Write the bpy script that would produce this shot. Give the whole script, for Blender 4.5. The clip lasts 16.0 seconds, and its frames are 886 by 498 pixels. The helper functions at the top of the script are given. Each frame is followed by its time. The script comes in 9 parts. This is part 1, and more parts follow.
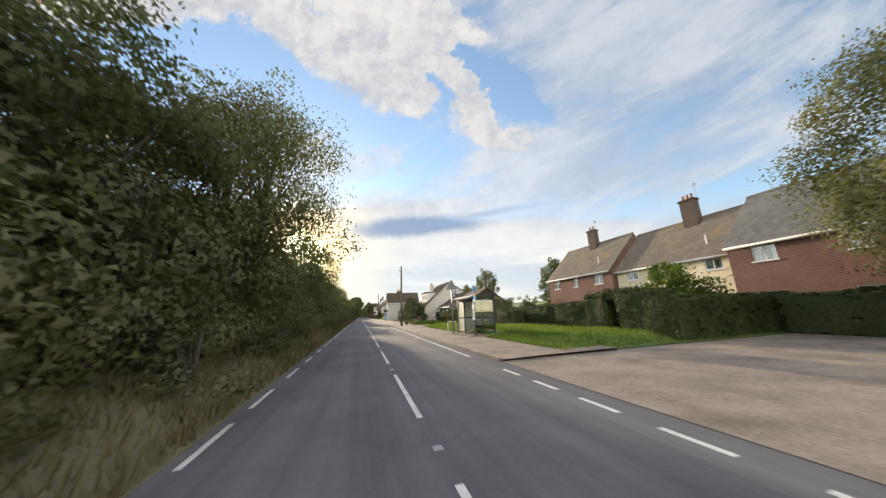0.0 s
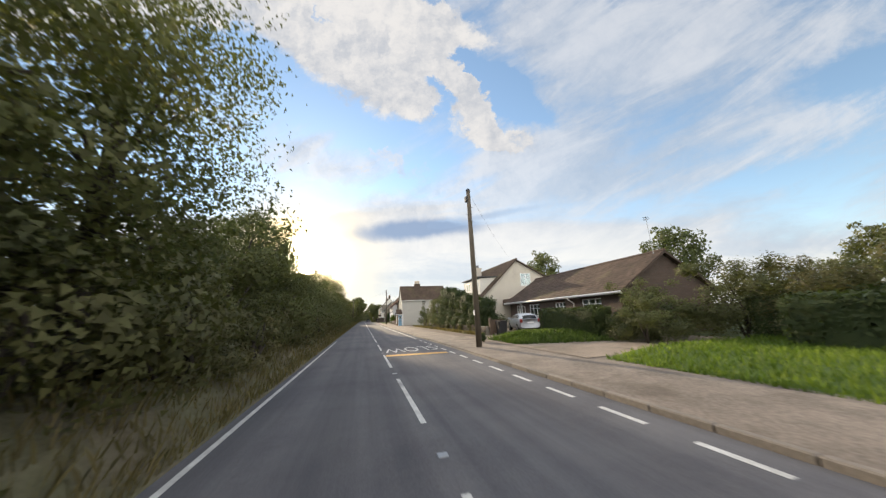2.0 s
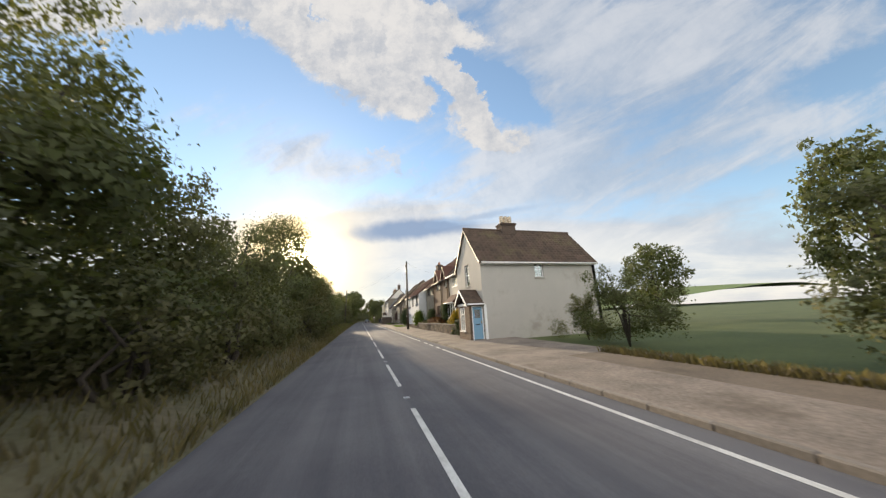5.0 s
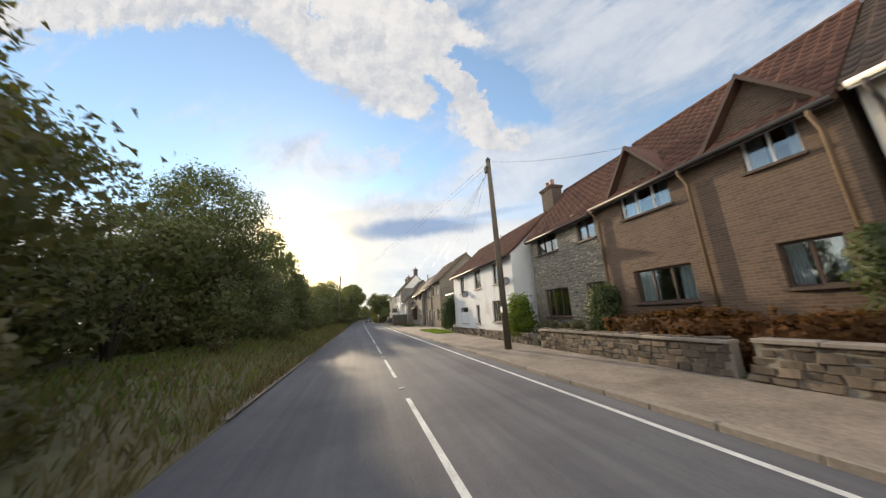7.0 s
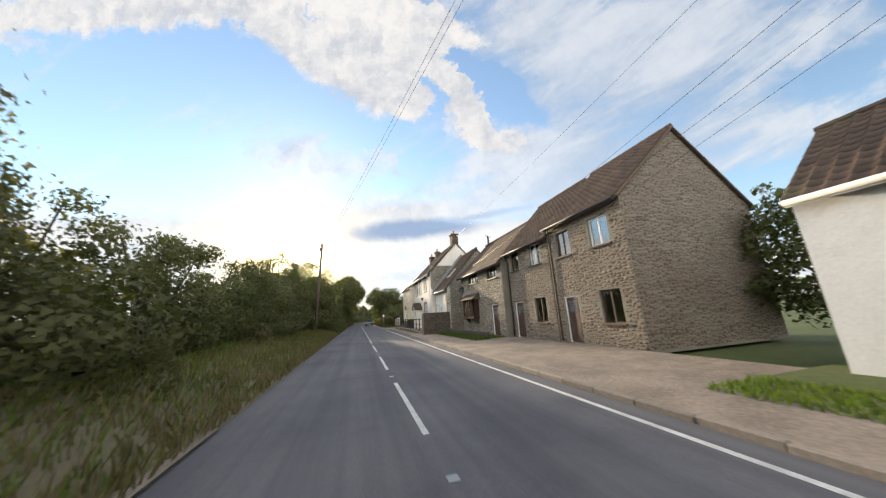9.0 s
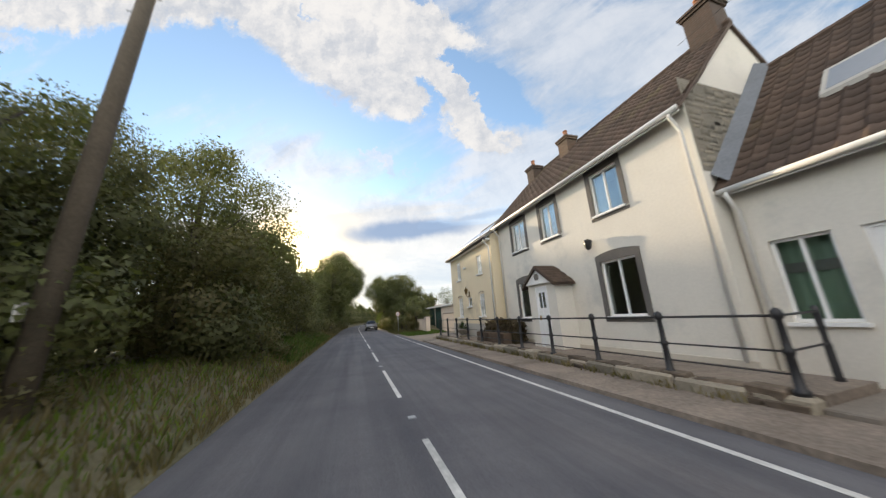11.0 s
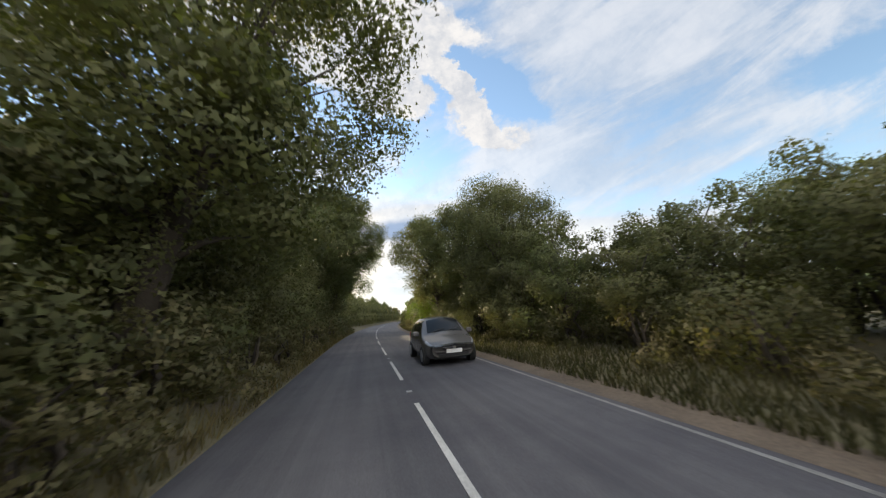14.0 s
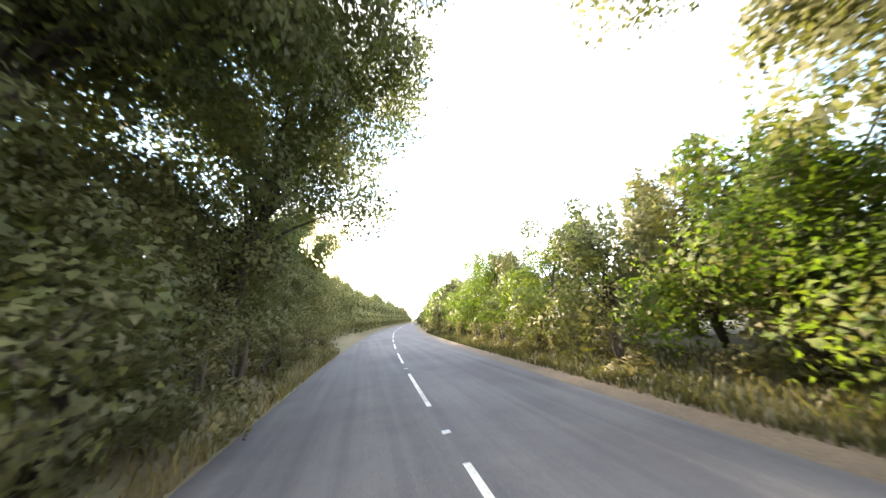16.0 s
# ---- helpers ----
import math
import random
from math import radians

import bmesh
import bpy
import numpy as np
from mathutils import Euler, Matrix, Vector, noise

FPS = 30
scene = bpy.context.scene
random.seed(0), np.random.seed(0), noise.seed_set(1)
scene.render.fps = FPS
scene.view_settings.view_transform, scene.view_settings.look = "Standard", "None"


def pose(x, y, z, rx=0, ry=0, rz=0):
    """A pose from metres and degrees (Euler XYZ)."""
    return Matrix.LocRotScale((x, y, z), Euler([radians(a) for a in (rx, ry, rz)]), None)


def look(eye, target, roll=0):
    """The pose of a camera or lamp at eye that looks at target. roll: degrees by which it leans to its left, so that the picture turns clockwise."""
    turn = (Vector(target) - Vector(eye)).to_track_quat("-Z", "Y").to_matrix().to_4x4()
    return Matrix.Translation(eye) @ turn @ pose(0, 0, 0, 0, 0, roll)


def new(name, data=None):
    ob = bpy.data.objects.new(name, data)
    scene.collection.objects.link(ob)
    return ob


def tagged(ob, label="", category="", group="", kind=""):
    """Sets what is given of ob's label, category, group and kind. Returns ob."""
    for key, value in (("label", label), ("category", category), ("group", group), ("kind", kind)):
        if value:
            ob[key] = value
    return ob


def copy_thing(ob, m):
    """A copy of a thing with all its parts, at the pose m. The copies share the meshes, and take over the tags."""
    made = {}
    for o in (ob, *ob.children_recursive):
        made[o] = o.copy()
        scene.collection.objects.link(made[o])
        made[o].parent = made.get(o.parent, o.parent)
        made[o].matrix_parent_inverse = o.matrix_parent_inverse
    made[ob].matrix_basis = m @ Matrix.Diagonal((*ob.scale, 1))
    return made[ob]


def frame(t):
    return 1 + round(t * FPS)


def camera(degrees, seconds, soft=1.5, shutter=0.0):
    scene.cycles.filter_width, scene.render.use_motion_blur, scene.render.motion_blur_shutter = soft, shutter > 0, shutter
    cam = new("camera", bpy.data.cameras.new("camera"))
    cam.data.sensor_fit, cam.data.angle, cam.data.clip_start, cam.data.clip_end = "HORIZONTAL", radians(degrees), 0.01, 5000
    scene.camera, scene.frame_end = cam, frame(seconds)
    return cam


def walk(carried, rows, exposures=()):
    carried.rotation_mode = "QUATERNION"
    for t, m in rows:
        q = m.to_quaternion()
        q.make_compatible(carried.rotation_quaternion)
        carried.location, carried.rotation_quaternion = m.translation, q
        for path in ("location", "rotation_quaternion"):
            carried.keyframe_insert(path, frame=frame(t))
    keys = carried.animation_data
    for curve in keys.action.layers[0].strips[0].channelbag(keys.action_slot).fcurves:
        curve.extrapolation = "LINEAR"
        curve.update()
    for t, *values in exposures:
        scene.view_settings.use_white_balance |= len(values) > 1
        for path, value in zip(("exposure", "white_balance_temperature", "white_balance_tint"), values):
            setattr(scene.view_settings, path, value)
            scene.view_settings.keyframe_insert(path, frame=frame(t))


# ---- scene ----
# camera: a car's view along a village road, driving towards +y at about 13 m/s
cam = camera(115.0, 16.0, soft=1.3, shutter=0.11)
PATH = [(0.0, 0.0, 0.00, 1.65, 102.73, 2.13, -15.87), (0.5, 0.0, 6.79, 1.65, 102.83, 2.16, -15.69), (1.0, 0.0, 13.57, 1.65, 102.96, 2.22, -15.51),
        (1.5, 0.0, 20.33, 1.65, 103.13, 2.33, -15.39), (2.0, 0.0, 27.08, 1.65, 103.30, 2.45, -15.42), (2.5, 0.0, 33.81, 1.65, 103.44, 2.57, -15.56),
        (3.0, 0.0, 40.53, 1.65, 103.50, 2.67, -15.65), (3.5, 0.0, 47.23, 1.65, 103.48, 2.74, -15.67), (4.0, 0.0, 53.92, 1.65, 103.42, 2.76, -15.70),
        (4.5, 0.0, 60.59, 1.65, 103.33, 2.74, -15.78), (5.0, 0.0, 67.25, 1.65, 103.23, 2.69, -15.92), (5.5, 0.0, 73.90, 1.65, 103.13, 2.66, -16.06),
        (6.0, 0.0, 80.52, 1.65, 103.06, 2.65, -16.12), (6.5, 0.0, 87.14, 1.65, 103.03, 2.66, -16.05), (7.0, 0.0, 93.74, 1.65, 103.00, 2.69, -15.95),
        (7.5, 0.0, 100.32, 1.65, 102.99, 2.75, -15.91), (8.0, 0.0, 106.89, 1.65, 103.05, 2.84, -15.96), (8.5, 0.0, 113.44, 1.65, 103.14, 2.95, -16.11),
        (9.0, 0.0, 119.97, 1.65, 103.23, 3.06, -16.37), (9.5, 0.0, 126.50, 1.65, 103.28, 3.16, -16.71), (10.0, 0.0, 133.00, 1.65, 103.30, 3.25, -17.07),
        (10.5, 0.0, 139.50, 1.65, 103.31, 3.34, -17.25), (11.0, 0.0, 145.98, 1.65, 103.31, 3.43, -17.12), (11.5, 0.0, 152.45, 1.65, 103.26, 3.53, -16.78),
        (12.0, 0.0, 158.89, 1.65, 103.16, 3.61, -16.38), (12.5, 0.0, 165.32, 1.65, 103.02, 3.71, -16.04), (13.0, 0.0, 171.74, 1.65, 102.93, 3.82, -15.72),
        (13.5, 0.0, 178.14, 1.65, 102.95, 3.91, -15.41), (14.0, 0.0, 184.53, 1.65, 103.06, 3.97, -15.14), (14.5, 0.0, 190.90, 1.65, 103.19, 4.02, -14.98),
        (15.0, 0.0, 197.26, 1.65, 103.32, 4.07, -14.95), (15.5, 0.0, 203.60, 1.65, 103.42, 4.09, -15.01), (16.0, 0.0, 209.92, 1.65, 103.48, 4.10, -15.08)]
walk(cam, [(t, pose(*p)) for t, *p in PATH],
     exposures=[(0.0, 0.35), (3.0, 0.35), (3.5, 0.2), (6.0, 0.28), (7.0, 0.36), (7.5, 0.5), (8.0, 0.5), (11.0, 0.45), (13.0, 0.40), (13.5, 0.28), (14.0, 0.52), (14.5, 0.82), (15.0, 0.95), (15.5, 1.28), (16.0, 2.45)])

# ---- world: evening sky with broken cloud, low sun ahead on the left ----
SUN_AZ, SUN_EL = -11.0, 10.8
world = bpy.data.worlds.new("evening_sky")
scene.world = world
world.use_nodes = True
WT = world.node_tree
WT.nodes.clear()


def wn(kind, **sets):
    n = WT.nodes.new(kind)
    for k, v in sets.items():
        n.inputs[k].default_value = v
    return n


def sock(node_input, v):
    if isinstance(v, (int, float)):
        node_input.default_value = v
    elif isinstance(v, (tuple, list)):
        node_input.default_value = tuple(v)
    else:
        WT.links.new(v, node_input)


def wm(op, a, b=0.0, c=0.0, clamp=False):
    n = WT.nodes.new("ShaderNodeMath")
    n.operation, n.use_clamp = op, clamp
    for i, v in enumerate((a, b, c)):
        sock(n.inputs[i], v)
    return n.outputs[0]


def wdot(a, vec):
    n = WT.nodes.new("ShaderNodeVectorMath")
    n.operation = "DOT_PRODUCT"
    WT.links.new(a, n.inputs[0])
    n.inputs[1].default_value = vec
    return n.outputs["Value"]


def wstep(v, lo, hi):
    n = WT.nodes.new("ShaderNodeMapRange")
    n.interpolation_type = "SMOOTHSTEP"
    sock(n.inputs[0], v)
    n.inputs[1].default_value, n.inputs[2].default_value = lo, hi
    return n.outputs[0]


def wmix(f, a, b):
    n = WT.nodes.new("ShaderNodeMix")
    n.data_type = "RGBA"
    sock(n.inputs[0], f)
    sock(n.inputs[6], a if not isinstance(a, tuple) else (*a, 1))
    sock(n.inputs[7], b if not isinstance(b, tuple) else (*b, 1))
    return n.outputs[2]


def wxyz(x, y, z):
    n = WT.nodes.new("ShaderNodeCombineXYZ")
    for i, v in enumerate((x, y, z)):
        sock(n.inputs[i], v)
    return n.outputs[0]


def wnoise(vec, scale, detail=5.0, rough=0.55, distort=0.0):
    n = wn("ShaderNodeTexNoise", Scale=scale, Detail=detail, Roughness=rough, Distortion=distort)
    WT.links.new(vec, n.inputs["Vector"])
    return n.outputs["Fac"]


geo_dir = WT.nodes.new("ShaderNodeTexCoord").outputs["Generated"]
# a flat chart of the sky, laid out about the direction of the road and a little above it
SKY_M = pose(0, 0, 0, 103.3, 2.9, -15.9).to_3x3()
sky_r, sky_u, sky_f = SKY_M.col[0], SKY_M.col[1], -SKY_M.col[2]
ahead = wdot(geo_dir, sky_f)
depth = wm("MAXIMUM", ahead, 0.18)
SX = wm("MULTIPLY_ADD", wm("DIVIDE", wdot(geo_dir, sky_r), depth), 5.0, 7.84)
SY = wm("MULTIPLY_ADD", wm("DIVIDE", wdot(geo_dir, sky_u), depth), -5.0, 4.41)
flat = wxyz(SX, SY, 0.0)
warp_a = wm("SUBTRACT", wnoise(flat, 1.5, 8.0, 0.66), 0.5)
warp_b = wm("SUBTRACT", wnoise(wxyz(SY, SX, 3.0), 1.5, 8.0, 0.66), 0.5)
WX = wm("MULTIPLY_ADD", warp_a, 1.15, SX)
WY = wm("MULTIPLY_ADD", warp_b, 0.95, SY)


def bank(cx, cy, rx, ry, turn=0.0, edge=0.5):
    """A soft oval in the chart of the sky."""
    c, s = math.cos(radians(turn)), math.sin(radians(turn))
    dx, dy = wm("SUBTRACT", WX, cx), wm("SUBTRACT", WY, cy)
    a = wm("DIVIDE", wm("MULTIPLY_ADD", dx, c, wm("MULTIPLY", dy, s)), rx)
    b = wm("DIVIDE", wm("MULTIPLY_ADD", dy, c, wm("MULTIPLY", dx, -s)), ry)
    d = wm("SQRT", wm("MULTIPLY_ADD", a, a, wm("MULTIPLY", b, b)))
    return wstep(d, 1 + edge, 1 - edge)


def total(*terms):
    out = 0.0
    for weight, v in terms:
        out = wm("MULTIPLY_ADD", v, weight, out)
    return out


def streaks(turn, along, across, seed, distort=0.4):
    """Noise drawn out along one direction of the chart."""
    c, s = math.cos(radians(turn)), math.sin(radians(turn))
    u = wm("MULTIPLY", wm("MULTIPLY_ADD", SX, c, wm("MULTIPLY", SY, s)), along)
    v = wm("MULTIPLY", wm("MULTIPLY_ADD", SY, c, wm("MULTIPLY", SX, -s)), across)
    return wnoise(wxyz(u, v, seed), 1.0, 8.0, 0.6, distort)


def centred(v):
    return wm("SUBTRACT", v, 0.5)


streak = streaks(-30, 0.26, 1.05, 1.0)
veil = streaks(-16, 0.22, 0.95, 7.0)
level = streaks(-4, 0.30, 1.5, 4.0)
ripple = wnoise(flat, 3.4, 7.0, 0.68)
fleck = wnoise(wxyz(WX, WY, 9.0), 2.1, 8.0, 0.62)
# the broken bright sheet high in the middle, with its tail, and the band over the hedge
sheet_cloud = total(
    (0.95, bank(6.1, 0.35, 1.75, 0.85, 8, 0.4)), (0.85, bank(6.7, 1.35, 1.75, 0.68, 22, 0.4)), (0.80, bank(8.25, 1.75, 1.25, 0.24, 58, 0.5)),
    (0.75, bank(8.9, 2.5, 0.75, 0.22, 8, 0.5)), (0.85, bank(2.0, 0.22, 3.0, 0.42, -3, 0.5)), (0.6, bank(7.9, 0.5, 1.2, 0.4, 20, 0.5)),
    (0.5, bank(6.2, 3.0, 0.34, 0.14, 15)), (0.5, bank(6.8, 2.85, 0.3, 0.13, 30)), (0.45, bank(7.35, 3.0, 0.4, 0.14, -10)), (0.4, bank(0.4, 0.8, 0.7, 0.12, 10)),
    (-0.7, bank(5.85, 0.55, 0.75, 0.055, 48, 0.7)), (-0.9, bank(8.75, 1.5, 0.9, 0.22, 38, 0.6)), (-0.6, bank(7.75, 2.1, 0.16, 0.5, 0, 0.7)), (-0.5, bank(7.6, 1.5, 0.22, 0.1, 40, 0.7)),
    (0.95, centred(fleck)), (0.42, centred(ripple)))
sheet_cloud = wstep(sheet_cloud, 0.22, 0.78)
# thin streaks fanning out to the right, and the pale low haze
fan = total((0.60, wstep(SX, 7.0, 9.4)), (0.35, bank(9.7, 0.55, 1.3, 0.6, 10, 0.8)), (0.28, bank(6.6, 3.3, 1.5, 0.5, 12, 0.8)), (0.25, bank(10.2, 2.9, 1.6, 0.6, 5, 0.8)), (0.2, bank(11.6, 1.4, 2.2, 1.3, -30, 0.7)), (-0.55, bank(15.1, 1.35, 1.0, 0.5, -18, 0.7)), (-0.9, bank(8.95, 1.72, 0.85, 0.34, 30, 0.6)),
            (-0.3, bank(13.8, 3.0, 1.7, 0.22, -20, 0.7)), (0.48, bank(5.1, 2.55, 1.8, 0.5, 14, 0.8)), (2.3, centred(streak)), (1.4, centred(veil)), (0.3, centred(ripple)))
fan = wm("MULTIPLY", wstep(fan, 0.12, 0.9), 0.78)
low_bank = total((1.0, wstep(SY, 2.9, 4.7)), (1.1, centred(level)), (0.5, centred(veil)), (-0.30, bank(4.8, 3.5, 1.5, 0.4, 5, 0.7)), (0.25, bank(6.3, 3.75, 1.6, 0.35, -6, 0.6)))
low_bank = wm("MULTIPLY", wstep(low_bank, 0.12, 0.72), 0.95)
cloud = wm("MAXIMUM", wm("MAXIMUM", sheet_cloud, fan), low_bank)
# behind and far to the sides the same broken cloud goes on
round_about = wstep(wnoise(geo_dir, 2.2, 7.0, 0.6), 0.38, 0.68)
cloud = wm("MULTIPLY_ADD", wm("SUBTRACT", cloud, round_about), wstep(ahead, 0.16, 0.34), round_about)
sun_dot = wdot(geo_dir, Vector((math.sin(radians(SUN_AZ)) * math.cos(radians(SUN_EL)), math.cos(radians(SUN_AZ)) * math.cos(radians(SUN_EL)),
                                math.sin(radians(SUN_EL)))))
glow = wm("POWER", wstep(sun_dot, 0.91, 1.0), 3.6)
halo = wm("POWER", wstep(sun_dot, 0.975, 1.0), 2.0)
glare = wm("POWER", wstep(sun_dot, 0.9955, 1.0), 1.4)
shade = wstep(wm("MULTIPLY_ADD", ripple, 0.24, wm("MULTIPLY_ADD", fleck, 0.46, wm("MULTIPLY", veil, 0.3))), 0.36, 0.60)
cloud_col = wmix(shade, (0.43, 0.45, 0.49), (0.69, 0.665, 0.64))
thin = wm("MULTIPLY", wm("SUBTRACT", 1.0, sheet_cloud), wstep(SX, 7.0, 10.5))
cloud_col = wmix(wm("MULTIPLY", thin, 0.72), cloud_col, wmix(wstep(streak, 0.40, 0.62), (0.34, 0.41, 0.51), (0.60, 0.615, 0.645)))
low = wstep(SY, 3.2, 4.9)
cloud_col = wmix(wm("MULTIPLY", low, 0.75), cloud_col, wmix(wstep(level, 0.38, 0.62), (0.52, 0.56, 0.62), (0.84, 0.80, 0.74)))
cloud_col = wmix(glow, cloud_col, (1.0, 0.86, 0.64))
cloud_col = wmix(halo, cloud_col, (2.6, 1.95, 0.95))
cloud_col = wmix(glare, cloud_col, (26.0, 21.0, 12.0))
# cloud away from the low sun is brightened out of view, to add fill light
cloud_col = wmix(wstep(ahead, 0.34, -0.1), cloud_col, (2.9, 2.68, 2.45))
WX, WY = wm("MULTIPLY_ADD", warp_a, 0.5, SX), wm("MULTIPLY_ADD", warp_b, 0.22, SY)
lens = wm("MULTIPLY", wm("MAXIMUM", bank(7.35, 4.06, 1.1, 0.17, -5, 0.45), wm("MULTIPLY", bank(8.5, 3.82, 0.9, 0.06, -9, 0.7), 0.6)), 0.92)
cloud_col = wmix(lens, cloud_col, (0.21, 0.28, 0.42))
cloud = wm("MAXIMUM", cloud, lens)
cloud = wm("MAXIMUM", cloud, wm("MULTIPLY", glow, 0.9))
sky = WT.nodes.new("ShaderNodeTexSky")
sky.sky_type, sky.sun_disc = "NISHITA", False
sky.sun_elevation, sky.sun_rotation = radians(SUN_EL + 14), radians(SUN_AZ)
sky.air_density, sky.dust_density, sky.ozone_density = 1.0, 0.05, 3.0
blue = wn("ShaderNodeBackground", Strength=0.12)
tinted = WT.nodes.new("ShaderNodeMix")
tinted.data_type, tinted.blend_type = "RGBA", "MULTIPLY"
tinted.inputs[0].default_value = 1.0
WT.links.new(sky.outputs[0], tinted.inputs[6])
tinted.inputs[7].default_value = (1.98, 1.74, 1.42, 1)
WT.links.new(tinted.outputs[2], blue.inputs[0])
white = wn("ShaderNodeBackground", Strength=1.0)
WT.links.new(cloud_col, white.inputs[0])
both = WT.nodes.new("ShaderNodeMixShader")
sock(both.inputs[0], wm("MULTIPLY", cloud, 0.97))
WT.links.new(blue.outputs[0], both.inputs[1])
WT.links.new(white.outputs[0], both.inputs[2])
WT.links.new(both.outputs[0], WT.nodes.new("ShaderNodeOutputWorld").inputs[0])

sun = new("sun", bpy.data.lights.new("sun", "SUN"))
sun.data.energy, sun.data.angle, sun.data.color = 5.0, radians(0.6), (1.0, 0.80, 0.55)
sun_way = Vector((math.sin(radians(SUN_AZ)) * math.cos(radians(SUN_EL)), math.cos(radians(SUN_AZ)) * math.cos(radians(SUN_EL)), math.sin(radians(SUN_EL))))
sun.matrix_world = look(sun_way * 900, (0, 0, 0))

# ---- materials ----
def shader(name):
    m = bpy.data.materials.new(name)
    m.use_nodes = True
    t = m.node_tree
    return m, t, t.nodes["Principled BSDF"]


def link(t, a, b):
    t.links.new(a, b)


def tex_noise(t, vec, scale, detail=4.0, rough=0.6):
    n = t.nodes.new("ShaderNodeTexNoise")
    n.inputs["Scale"].default_value, n.inputs["Detail"].default_value, n.inputs["Roughness"].default_value = scale, detail, rough
    link(t, vec, n.inputs["Vector"])
    return n.outputs["Fac"]


def mix_col(t, f, a, b, mode="MIX"):
    n = t.nodes.new("ShaderNodeMix")
    n.data_type, n.blend_type = "RGBA", mode
    for s, v in ((n.inputs[0], f), (n.inputs[6], a), (n.inputs[7], b)):
        if isinstance(v, (int, float)):
            s.default_value = v
        elif isinstance(v, tuple):
            s.default_value = (*v[:3], 1)
        else:
            link(t, v, s)
    return n.outputs[2]


def ramp(t, v, lo, hi):
    n = t.nodes.new("ShaderNodeMapRange")
    n.interpolation_type = "SMOOTHSTEP"
    link(t, v, n.inputs[0])
    n.inputs[1].default_value, n.inputs[2].default_value = lo, hi
    return n.outputs[0]


def bump(t, bsdf, height, strength, distance=0.02):
    n = t.nodes.new("ShaderNodeBump")
    n.inputs["Strength"].default_value, n.inputs["Distance"].default_value = strength, distance
    link(t, height, n.inputs["Height"])
    link(t, n.outputs[0], bsdf.inputs["Normal"])


def times(c, k):
    return tuple(v * k for v in c)


def surface(name, col, col2=None, rough=0.8, metal=0.0, big=0.7, fine=18.0, spread=0.25, bumps=0.25, island=0.0, spec=0.4, grime=None):
    """A plain weathered surface: two scales of colour change, relief, and, on pieces, a tone of their own."""
    m, t, b = shader(name)
    oc = t.nodes.new("ShaderNodeTexCoord").outputs["Object"]
    n1, n2 = tex_noise(t, oc, big, 5.0), tex_noise(t, oc, fine, 6.0)
    c = mix_col(t, ramp(t, n1, 0.3, 0.7), times(col, 1 - spread), col2 or times(col, 1 + spread))
    c = mix_col(t, 0.5, c, mix_col(t, ramp(t, n2, 0.25, 0.75), times(col, 1 - spread * 1.3), times(col, 1 + spread)))
    if island:
        r = t.nodes.new("ShaderNodeNewGeometry").outputs["Random Per Island"]
        o = t.nodes.new("ShaderNodeObjectInfo").outputs["Random"]
        s = t.nodes.new("ShaderNodeMath")
        s.operation = "ADD"
        link(t, r, s.inputs[0])
        link(t, o, s.inputs[1])
        f = t.nodes.new("ShaderNodeMath")
        f.operation = "FRACT"
        link(t, s.outputs[0], f.inputs[0])
        c = mix_col(t, 1.0, c, mix_col(t, f.outputs[0], (1 - island,) * 3, (1 + island, 1 + island * 0.9, 1 + island * 0.8)), "MULTIPLY")
    if grime:
        g = tex_noise(t, oc, 0.45, 8.0, 0.7)
        c = mix_col(t, ramp(t, g, 0.52, 0.72), c, grime)
    link(t, c, b.inputs["Base Color"])
    b.inputs["Roughness"].default_value, b.inputs["Metallic"].default_value = rough, metal
    b.inputs["Specular IOR Level"].default_value = spec
    if bumps:
        bump(t, b, n2, bumps)
    return m


